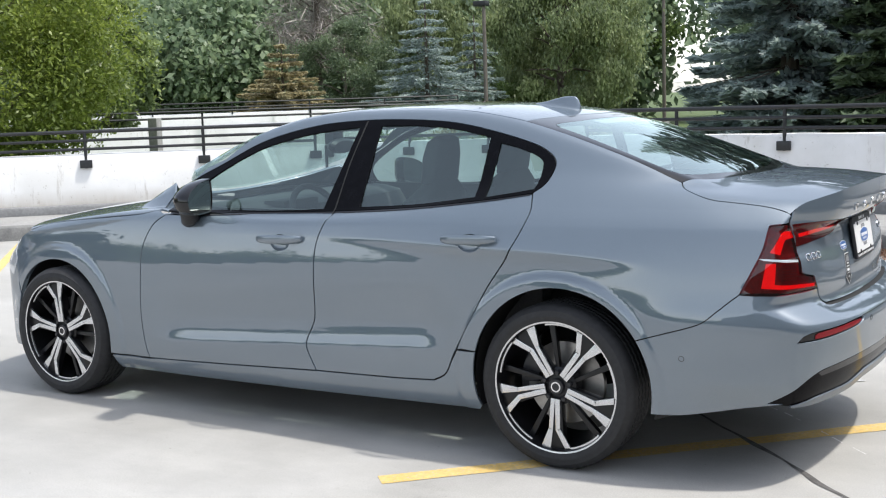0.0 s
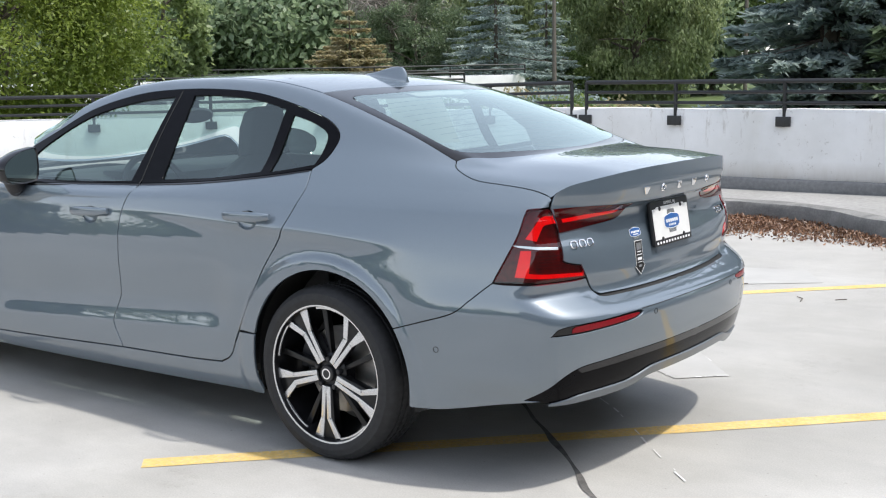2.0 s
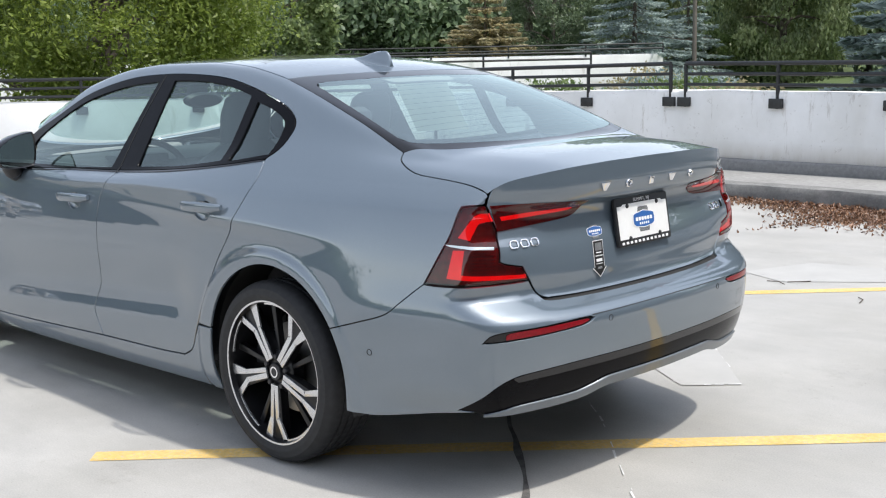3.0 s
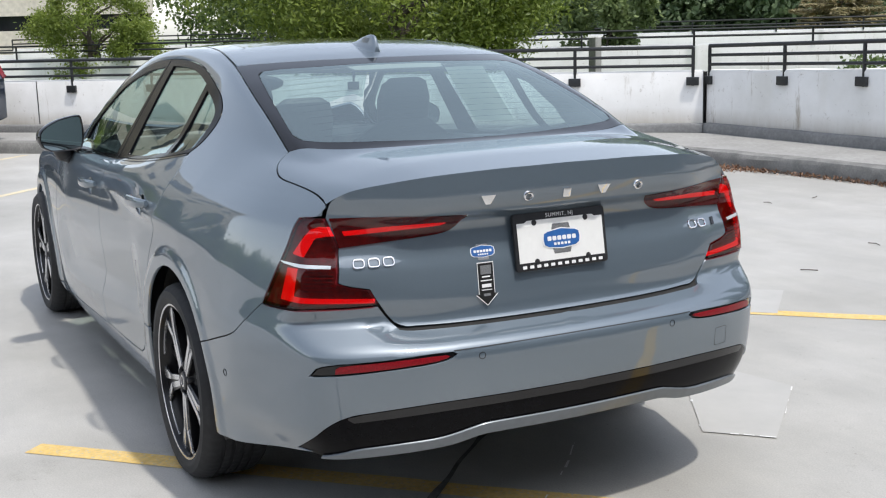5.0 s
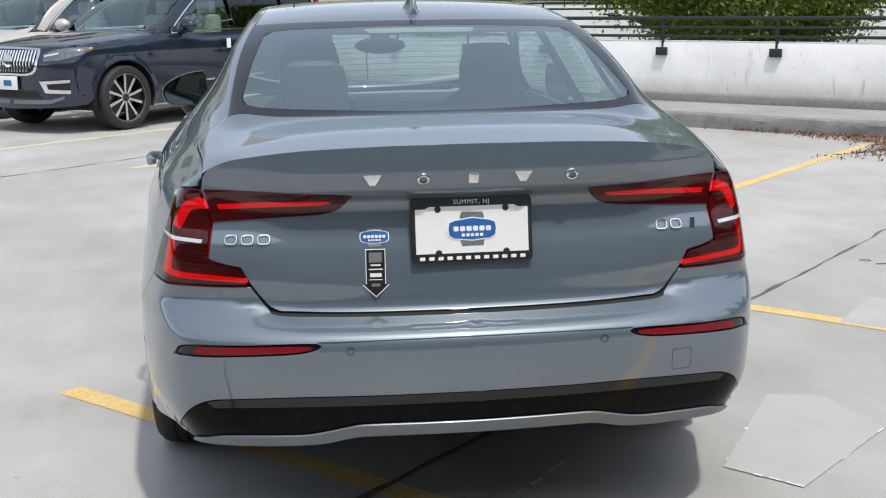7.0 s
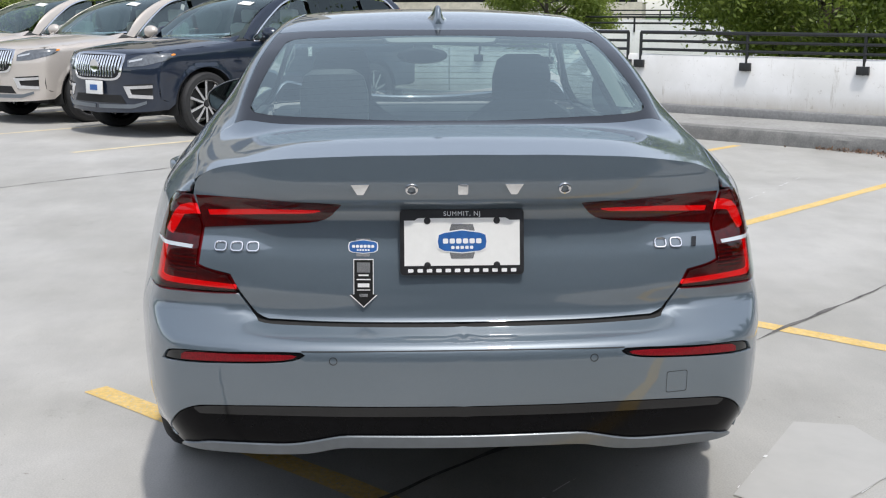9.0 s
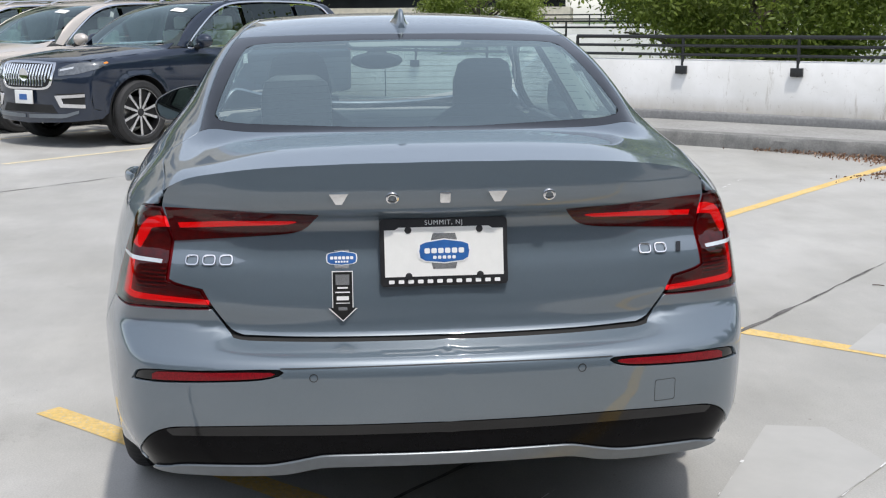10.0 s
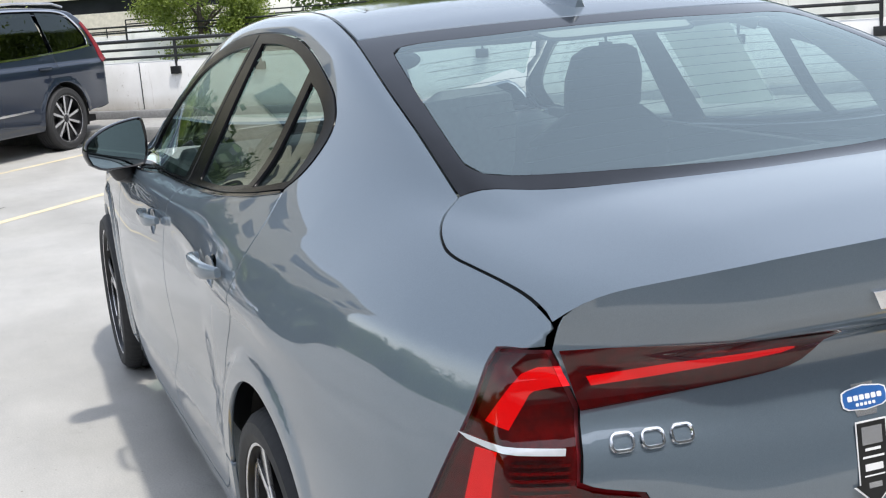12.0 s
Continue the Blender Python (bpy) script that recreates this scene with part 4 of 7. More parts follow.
pillar_base = CAR.line("slant", [(-2.10, 0.643 * -0.86 + 0.766 * 0.985), (-2.19, 0.643 * -0.80 + 0.766 * 1.02), (-1.98, 0.643 * -0.70 + 0.766 * 1.20)])
both("body_side", GREY_PAINT, "slant", np.vstack([pillar_base, ditch[4:], glass_side[1:], lid_cut[1:], lid_drop, lamp_top[1:], lamp_out[1:], seam_b[::-1][1:], arch_q, sill_end[::-1], gC[:38][::-1], trim_top[::-1][1:]]), step=0.014, gap=0.0024)

# roof, screens, bonnet, boot lid
roof_rear = over([(-0.28, -0.559), (-0.235, -0.3), (-0.215, 0.0), (-0.235, 0.3), (-0.28, 0.559)])
ROOF_SIDE = [(-1.44, -0.49), (-1.3, -0.494), (-0.8, -0.497), (-0.28, -0.559)]
roof_side = over(ROOF_SIDE)
flip = np.array([1, -1, 1.0])
roof_front = over([(-1.44, 0.49), (-1.53, 0.25), (-1.56, 0.0), (-1.53, -0.25), (-1.44, -0.49)])
sun_hole = np.array([(-1.42, -0.40), (-0.62, -0.415), (-0.60, -0.39), (-0.60, 0.39), (-0.62, 0.415), (-1.42, 0.40), (-1.45, 0.2), (-1.46, 0), (-1.45, -0.2)])
panel("roof", saloon, GREY_PAINT, sheet(CAR, "top", np.vstack([roof_side, roof_rear[1:], (roof_side * flip)[::-1][1:], roof_front[1:]]), [over(sun_hole, 3)], step=0.03))
panel("sunroof", saloon, GLOSS_BLACK, sheet(CAR, "top", over(sun_hole, 3), level=-0.001, gap=0.003, step=0.035), label="black glass sunroof panel")
screen_side = over([(-1.46, -0.495), (-1.6, -0.55), (-1.8, -0.625), (-2.05, -0.70)])
screen_top = over([(-1.46, 0.495), (-1.55, 0.25), (-1.58, 0.0), (-1.55, -0.25), (-1.46, -0.495)])
screen_low = over([(-2.05, -0.70), (-2.3, -0.45), (-2.42, 0.0), (-2.3, 0.45), (-2.05, 0.70)])
windscreen = panel("windscreen", saloon, SIDE_GLASS, sheet(CAR, "top", np.vstack([screen_side, screen_low[1:], (screen_side * flip)[::-1][1:], screen_top[1:]]), level=-0.002, step=0.05))
bonnet_edge = wing_top[10:-8]
bonnet_front = over([(-3.2, -0.62), (-3.42, -0.35), (-3.5, 0.0), (-3.42, 0.35), (-3.2, 0.62)])
panel("bonnet", saloon, GREY_PAINT, sheet(CAR, "top", np.vstack([bonnet_edge, bonnet_front, (bonnet_edge * flip)[::-1], over([(-2.15, 0.74), (-2.36, 0.45), (-2.47, 0.0), (-2.36, -0.45), (-2.15, -0.74)])]), step=0.035))
both("front_bumper", GREY_PAINT, "nose", np.vstack([side([(-3.22, 0.50), (-3.245, 0.68), (-3.27, 0.785)]), CAR.line("front", [(-0.6, 0.80), (-0.35, 0.805), (-0.02, 0.81)]), CAR.line("front", [(-0.02, 0.20), (-0.5, 0.20)]), side([(-3.3, 0.2), (-3.235, 0.24)]), side(arch(a0=194, a1=156, **FRONT_ARCH))]), step=0.04)
both("headlamp", LAMP_CLEAR, "nose", side([(-3.24, 0.70), (-3.29, 0.775), (-3.36, 0.775), (-3.40, 0.71), (-3.36, 0.64), (-3.29, 0.60)]), level=0.003, step=0.03, label="clear headlamp lens")

LIP = [(lip_x(y) - 0.001 - 0.006 * float(ramp(abs(y), 0.58, 0.69)), y) for y in np.linspace(-0.690, 0.690, 31)]
lip = over(LIP, 3)
glass_low = over([(0.430, -0.634), (0.475, -0.56), (0.525, -0.43), (0.580, -0.17), (0.590, 0.0), (0.580, 0.17), (0.525, 0.43), (0.475, 0.56), (0.430, 0.634)])
panel("boot_lid", saloon, GREY_PAINT, sheet(CAR, "top", np.vstack([lid_cut, lip, (lid_cut * flip)[::-1], glass_low[::-1][1:]]), step=0.02, rim=0.004, weld=lip, turn=(-0.014, 0), gap=0.0024))
LID_SIDE = [(-0.690, 1.022), (-0.697, 0.990), (-0.668, 0.908), (-0.676, 0.86), (-0.684, 0.811), (-0.66, 0.800), (-0.60, 0.787), (-0.577, 0.745), (-0.535, 0.688), (-0.50, 0.672)]
lid_side = np.vstack([tail(LID_SIDE[:2], 4), CAR.line("tail", LID_SIDE[1:3])[1:], tail(LID_SIDE[2:5])[1:], tail(LID_SIDE[4:7], 3)[1:], tail(LID_SIDE[6:])[1:]])
lid_low = tail([(-0.50, 0.672), (-0.34, 0.668), (0.0, 0.667), (0.34, 0.668), (0.50, 0.672)])
ARM = [(-0.688, 0.990), (-0.60, 0.989), (-0.50, 0.986), (-0.40, 0.980), (-0.306, 0.973)], [(-0.306, 0.973), (-0.332, 0.942), (-0.352, 0.930), (-0.40, 0.921), (-0.555, 0.912), (-0.667, 0.904)]
arm = np.vstack([tail(ARM[0]), tail(ARM[1])[1:]])
panel("boot_face", saloon, GREY_PAINT, sheet(CAR, "tail", np.vstack([lip[1:-1], (lid_side * flip), lid_low[::-1][1:], lid_side[::-1][1:]]), step=0.018, rim=0.006, weld=lip, turn=(0, -0.012)))
for s in (1, -1):
    a = arm if s == 1 else arm * flip
    arm_lamp = panel("lamp_arm", saloon, LENS_RED, sheet(CAR, "tail", a, level=0.0035, gap=0.001, step=0.02, rim=0.006), label="slim red rear lamp across the boot lid")
    panel("lamp_back", arm_lamp, RED_DARK, sheet(CAR, "tail", a, level=0.0008, gap=0.002, step=0.02, rim=0))
    strip = tail([(-0.655 * s, 0.951), (-0.5 * s, 0.958), (-0.374 * s, 0.957), (-0.380 * s, 0.948), (-0.5 * s, 0.944), (-0.65 * s, 0.938)], 4)
    panel("light_guide", arm_lamp, RED_STRIP, sheet(CAR, "tail", strip, level=0.0024, gap=0.0, step=0.02, rim=0))

# main lamps round the corners
lamp_low = tail([(-0.83, 0.742), (-0.749, 0.742), (-0.66, 0.741), (-0.577, 0.741)])
inner_edge = lid_side[::-1][20:]
lamp_ring = np.vstack([lamp_top, lamp_out[1:], lamp_low, inner_edge[inner_edge[:, 2] < 0.986]])
lamps = both("rear_lamp", LENS_RED, "corner", lamp_ring, level=0.003, step=0.02, label="red rear lamp wrapping the corner")
both("lamp_back", RED_DARK, "corner", lamp_ring, level=-0.014, gap=0.004, step=0.03, rim=0, parents=lamps)


def corner(pts, n=6):
    """Points (u, z) of the corner view, u along the tail."""
    return CAR.line("corner", pts, n=n)


def cu(x, y):
    return (x + y) * S2


upper = corner([(cu(0.838, -0.800), 0.892), (cu(0.855, -0.770), 0.935), (cu(0.868, -0.745), 0.962), (cu(0.893, -0.690), 0.962)], 4), corner([(cu(0.893, -0.690), 0.938), (cu(0.872, -0.735), 0.935), (cu(0.862, -0.750), 0.91), (cu(0.856, -0.765), 0.884)], 4)
both("light_guide", RED_STRIP, "corner", np.vstack(upper), level=-0.006, gap=0, step=0.02, rim=0.006, parents=lamps)
lower = [(cu(0.830, -0.815), 0.853), (cu(0.852, -0.790), 0.853), (cu(0.852, -0.806), 0.777), (cu(0.932, -0.585), 0.760), (cu(0.932, -0.588), 0.748), (cu(0.815, -0.832), 0.764)]
both("light_guide", RED_STRIP, "corner", CAR.lift("corner", lower), level=-0.006, gap=0, step=0.02, rim=0.006, parents=lamps)
bar = [(cu(0.805, -0.830), 0.872), (cu(0.85, -0.78), 0.869), (cu(0.889, -0.690), 0.861), (cu(0.889, -0.690), 0.852), (cu(0.85, -0.78), 0.860), (cu(0.815, -0.822), 0.866)]
both("chrome_bar", LAMP_CLEAR, "corner", CAR.lift("corner", bar), level=0.0042, gap=0, step=0.02, rim=0.006, parents=lamps, label="clear silver reversing strip")
for z0 in np.arange(0.785, 0.845, 0.0105):
    ridge = [(cu(0.865, -0.77), z0), (cu(0.893, -0.69), z0 - 0.004), (cu(0.893, -0.69), z0), (cu(0.865, -0.77), z0 + 0.004)]
    both("lamp_ridge", RED_REFLECTOR, "corner", CAR.lift("corner", ridge), level=-0.008, gap=0, step=0.03, rim=0.005, parents=lamps)

# rear bumper, reflectors, black valance, lower lip: left half and its mirror image as one skin
seam_l = np.vstack([seam_b, tail([(-0.83, 0.738), (-0.749, 0.738), (-0.66, 0.737), (-0.577, 0.738)]), tail([(-0.577, 0.738), (-0.535, 0.684), (-0.50, 0.667), (-0.34, 0.663), (0.0, 0.662)]), tail([(0, 0.662), (0, 0.64), (0, 0.62), (0, 0.58), (0, 0.52), (0, 0.473)], 3)])
VAL_TOP = [(0.0, 0.473), (-0.21, 0.473), (-0.456, 0.471), (-0.64, 0.459), (-0.70, 0.448), (-0.745, 0.42), (-0.775, 0.375), (-0.789, 0.330)]
val_top = tail(VAL_TOP)
bump_low = np.vstack([side([(0.862, 0.328), (0.74, 0.310), (0.62, 0.290), (0.50, 0.274), (0.400, 0.273)]), side(arch(a0=-11, a1=32, **REAR_ARCH))])
refl = CAR.line("corner", [(cu(0.909, -0.776), 0.565), (cu(0.950, -0.750), 0.598), (cu(1.02, -0.60), 0.607), (cu(1.068, -0.415), 0.614), (cu(1.066, -0.445), 0.590), (cu(1.025, -0.60), 0.578), (cu(0.97, -0.71), 0.570)], n=3)
mid_line = tail([(0, 0.70), (0, 0.662), (0, 0.64), (0, 0.62), (0, 0.58), (0, 0.52), (0, 0.473), (0, 0.43), (0, 0.386), (0, 0.352), (0, 0.33)], 3)
half = sheet(CAR, "corner", np.vstack([seam_l, val_top[1:], bump_low]), [refl], step=0.018, gap=0.0012, weld=mid_line)
panel("rear_bumper", saloon, GREY_PAINT, half, mirrored(*half))
both("reflector_housing", GLOSS_BLACK, "corner", refl, level=-0.007, step=0.02)
refl_red = CAR.line("corner", [(cu(0.965, -0.725), 0.574), (cu(0.972, -0.712), 0.596), (cu(1.02, -0.60), 0.603), (cu(1.060, -0.430), 0.608), (cu(1.058, -0.452), 0.592), (cu(1.025, -0.60), 0.581)], n=3)
both("reflector", RED_REFLECTOR, "corner", refl_red, level=-0.003, gap=0.001, step=0.02, label="dark red bumper reflector")
VAL_LOW = [(-0.745, 0.318), (-0.70, 0.332), (-0.66, 0.343), (-0.56, 0.350), (-0.45, 0.355), (-0.39, 0.366), (-0.33, 0.381), (-0.27, 0.387), (0.0, 0.386)]
val_low = tail(VAL_LOW)
half = sheet(CAR, "corner", np.vstack([tail([(0, 0.386), (0, 0.43), (0, 0.473)], 3), val_top[1:], val_low]), level=-0.004, step=0.02, gap=0.001, weld=mid_line)
panel("rear_valance", saloon, VALANCE_BLACK, half, mirrored(*half), label="black lower valance")
ledge_low = tail([(0.0, 0.443), (-0.21, 0.443), (-0.456, 0.441), (-0.64, 0.432), (-0.682, 0.428), (-0.70, 0.440)])
half = sheet(CAR, "corner", np.vstack([tail([(0, 0.443), (0, 0.473)], 2), tail(VAL_TOP[:5])[1:], ledge_low[::-1]]), level=-0.001, step=0.02, gap=0.002, weld=mid_line)
panel("valance_ledge", saloon, GLOSS_BLACK, half, mirrored(*half), label="gloss black ledge above the valance")
lip_low = tail([(0.0, 0.352), (-0.27, 0.353), (-0.33, 0.347), (-0.40, 0.330), (-0.50, 0.322), (-0.60, 0.318), (-0.745, 0.312)])
half = sheet(CAR, "corner", np.vstack([val_low, tail([(0, 0.380), (0, 0.374), (0, 0.368), (0, 0.362), (0, 0.357)], 2), lip_low]), level=0.004, step=0.018, gap=0.0, weld=mid_line)
panel("bumper_lip", saloon, SILL_GREY, half, mirrored(*half), label="silver-grey lower bumper lip")

# side glass in a black surround
F_GLASS = [(-1.99, 1.0), (-1.985, 1.085), (-1.85, 1.178), (-1.635, 1.278), (-1.353, 1.342), (-1.112, 1.366)], [(-1.112, 1.366), (-1.15, 1.16), (-1.178, 1.012)], [(-1.178, 1.012), (-1.5, 0.998), (-1.99, 0.992)]
R_GLASS = [(-0.995, 1.370), (-0.82, 1.370), (-0.67, 1.360), (-0.54, 1.342), (-0.415, 1.316)], [(-0.415, 1.316), (-0.41, 1.20), (-0.405, 1.078)], [(-0.405, 1.078), (-0.68, 1.044), (-0.985, 1.024)], [(-0.985, 1.024), (-0.99, 1.2), (-0.995, 1.370)]
Q_GLASS = [(-0.358, 1.293), (-0.25, 1.268), (-0.160, 1.233), (-0.135, 1.20), (-0.138, 1.122), (-0.17, 1.108), (-0.355, 1.078)], [(-0.355, 1.078), (-0.358, 1.293)]
rings = [np.vstack([side(c)[: None if i == len(g) - 1 else -1] for i, c in enumerate(g)]) for g in (F_GLASS, R_GLASS, Q_GLASS)]
surround = np.vstack([side([(-2.10, 0.985), (-1.89, 0.976), (-1.5, 0.992), (-1.11, 1.004), (-0.73, 1.028), (-0.38, 1.064), (-0.142, 1.097)]), trim_top[::-1][1:]])
both("window_surround", VALANCE_BLACK, "side", surround, rings, level=0.002, gap=0.001, step=0.02, rim=0.010, label="black window surround and door pillars")
for k, (ring, parents) in enumerate(zip(rings, (door_f, door_r, (saloon, saloon)))):
    both("side_window" if k < 2 else "quarter_window", SIDE_GLASS, "side", ring, level=-0.005, gap=-0.004, step=0.04, rim=0, parents=parents)
both("pillar_joint", UNDER, "side", side([(-1.085, 1.385), (-1.075, 1.385), (-1.102, 1.2), (-1.108, 1.008), (-1.116, 1.008), (-1.11, 1.2)], 3), level=0.0028, gap=0, step=0.03, rim=0)
belt = np.vstack([side([(-2.07, 0.974), (-1.89, 0.969), (-1.5, 0.985), (-1.11, 0.997), (-0.73, 1.021), (-0.38, 1.057), (-0.15, 1.089)]), side([(-0.15, 1.093), (-0.38, 1.062), (-0.73, 1.026), (-1.11, 1.002), (-1.5, 0.990), (-1.89, 0.974), (-2.07, 0.979)])])
both("belt_moulding", GLOSS_BLACK, "side", belt, level=0.003, gap=0, step=0.02, rim=0.004)

# rear screen: clear pane inside a broad black border, with the high brake lamp
PANE = [(-0.145, 0.0), (-0.152, 0.3), (-0.175, 0.46), (-0.165, 0.508), (-0.12, 0.528), (0.1, 0.563), (0.335, 0.590), (0.390, 0.586), (0.425, 0.552), (0.475, 0.42), (0.528, 0.17), (0.537, 0.0)]
pane = over(PANE + [(x, -y) for x, y in PANE[-2::-1]], 6)
screen_ring = np.vstack([glass_side, glass_low[1:], (glass_side * flip)[::-1][1:], roof_rear[::-1][1:]])
panel("screen_border", saloon, GLOSS_BLACK, sheet(CAR, "top", screen_ring, [pane], step=0.022, level=-0.001, gap=0.002), label="black ceramic border of the rear screen")
panel("rear_screen", saloon, REAR_GLASS, sheet(CAR, "top", pane, level=-0.0015, gap=0.0, step=0.05, rim=0))
both_lamp = over([(-0.150, -0.20), (-0.085, -0.17), (-0.080, 0.0), (-0.085, 0.17), (-0.150, 0.20)], 4)
high_lamp = panel("high_brake_lamp", saloon, SATIN_BLACK, sheet(CAR, "top", both_lamp, level=-0.008, gap=0, step=0.03, rim=0.004), label="dark high brake lamp housing behind the rear screen")
# sky mirrored over the lamp, painted as a pale inner panel
panel("lamp_sky_sheen", high_lamp, HEADLINER, sheet(CAR, "top", both_lamp, level=-0.006, gap=0.009, step=0.03, rim=0), label="pale cover of the high brake lamp")

paper = mirrored(*sheet(CAR, "side", side([(-0.93, 1.070), (-0.56, 1.094), (-0.565, 1.335), (-0.93, 1.352)], 1), level=-0.010, gap=0, step=0.04, rim=0))
panel("window_sticker", saloon, PAPER, paper, label="large white paper sticker inside the rear side window")
for k in range(12):
    x = -0.06 + 0.046 * k
    part("heating_wire", tube_bm(CAR.lift("top", [(x + 0.02 * (1 - (y / 0.5) ** 2), y) for y in np.linspace(-0.50, 0.50, 9)], -0.005), 0.00055, 4), UNDER, saloon)

# dark shell added behind the gaps, their shade put into its near-black colour
both("inner_shell", UNDER, "side", side([(-3.2, 0.75), (-2.3, 0.93), (-1.5, 0.96), (-0.5, 1.0), (0.1, 1.02), (0.6, 0.98), (0.78, 0.9), (0.70, 0.7), (0.70, 0.40), (0.46, 0.40), (0.40, 0.24), (-3.1, 0.2)], 2), [side(arch(a0=0, a1=360, ax=0.0, r=0.40, zc=0.36), 2)[:-1], *cup_rings, side(arch(a0=0, a1=360, ax=FRONT_AXLE, r=0.39, zc=0.35), 2)[:-1]], level=-0.013, step=0.03, rim=0)
panel("inner_shell", saloon, UNDER, sheet(CAR, "top", over([(0.44, -0.68), (0.6, -0.75), (0.81, -0.70), (0.86, -0.6), (0.93, -0.4), (0.95, 0), (0.93, 0.4), (0.86, 0.6), (0.81, 0.70), (0.6, 0.75), (0.44, 0.68), (0.6, 0)], 2), level=-0.008, step=0.03, rim=0))
half = sheet(CAR, "corner", np.vstack([side([(0.55, 0.35), (0.6, 0.90), (0.78, 0.915)], 2), tail([(-0.6, 0.92), (0.0, 0.92)], 2), tail([(0, 0.91), (0, 0.9), (0, 0.8), (0, 0.7), (0, 0.67), (0, 0.64), (0, 0.6), (0, 0.5), (0, 0.40)], 3), tail([(0.0, 0.36), (-0.6, 0.34)], 2)]), level=-0.016, step=0.02, rim=0)
panel("inner_shell", saloon, UNDER, half, mirrored(*half))
bm = box_bm(-3.2, -0.2, -0.66, 0.66, 0.21, 0.24)
box_bm(-0.2, 0.52, -0.58, 0.58, 0.40, 0.43, bm)
box_bm(0.5, 0.84, -0.60, 0.60, 0.42, 0.46, bm)
part("floor_pan", bm, UNDER, saloon)
for s in (1, -1):
    for ax in (0.0, FRONT_AXLE):
        prof = [(0.40 * math.cos(a) + ax + (0.02 if ax == 0 else -0.015), 0.352 + 0.40 * math.sin(a)) for a in np.linspace(-0.02 if ax == 0 else -0.35, math.pi + (0.35 if ax == 0 else 0.1), 26)]
        bm = bmesh.new()
        rows = [[bm.verts.new((x, y * s, z)) for x, z in prof] for y in ((-0.875, -0.60) if ax == 0 else (-0.80, -0.55))]
        for i in range(25):
            bm.faces.new((rows[0][i], rows[0][i + 1], rows[1][i + 1], rows[1][i]))
        bm.faces.new(rows[1])
        part("wheel_liner", bm, UNDER, saloon)


# ---- wheels ----
def ring_sector(r0, r1, a0, a1, n=10):
    t = np.linspace(radians(a0), radians(a1), n)
    return [(r1 * math.cos(a), r1 * math.sin(a)) for a in t] + [(r0 * math.cos(a), r0 * math.sin(a)) for a in t[::-1]]


def blade(r0, a0, w0, r1, a1, w1):
    """A tapering bar between two polar points."""
    p, q = Vector((r0 * math.cos(radians(a0)), r0 * math.sin(radians(a0)))), Vector((r1 * math.cos(radians(a1)), r1 * math.sin(radians(a1))))
    d = (q - p).normalized()
    n = Vector((-d.y, d.x))
    return [tuple(p + n * w0 / 2), tuple(p - n * w0 / 2), tuple(q - n * w1 / 2), tuple(q + n * w1 / 2)]


def up(h):
    return Matrix.Translation((0, 0, h))


def tyre_bm(r, half, rim_r, segments=216):
    bm = bmesh.new()
    g = 0.007
    prof = [(rim_r, -half * 0.86), (rim_r + 0.03, -half), (r - 0.026, -half * 0.985), (r - 0.008, -half * 0.84), (r, -half * 0.66)]
    for c in (-0.42, -0.14, 0.14, 0.42):
        prof += [(r, half * (c - 0.055)), (r - g, half * (c - 0.045)), (r - g, half * (c + 0.045)), (r, half * (c + 0.055))]
    prof += [(r, half * 0.66), (r - 0.008, half * 0.84), (r - 0.026, half * 0.985), (rim_r + 0.032, half), (rim_r + 0.028, half * 1.012), (rim_r + 0.022, half), (rim_r + 0.006, half * 0.95), (rim_r, half * 0.86)]
    rings = []
    for rad, h in prof:
        row = []
        for k in range(segments):
            cut = 0.003 if (k % 3 == 0 and rad > r - 0.02 and rad > r - g + 0.001) else 0.0
            a = 2 * math.pi * (k + 0.12 * h / half) / segments
            row.append(bm.verts.new(((rad - cut) * math.cos(a), (rad - cut) * math.sin(a), h)))
        rings.append(row)
    for a, b in zip(rings, rings[1:]):
        for k in range(segments):
            j = (k + 1) % segments
            bm.faces.new((a[k], a[j], b[j], b[k]))
    return bm


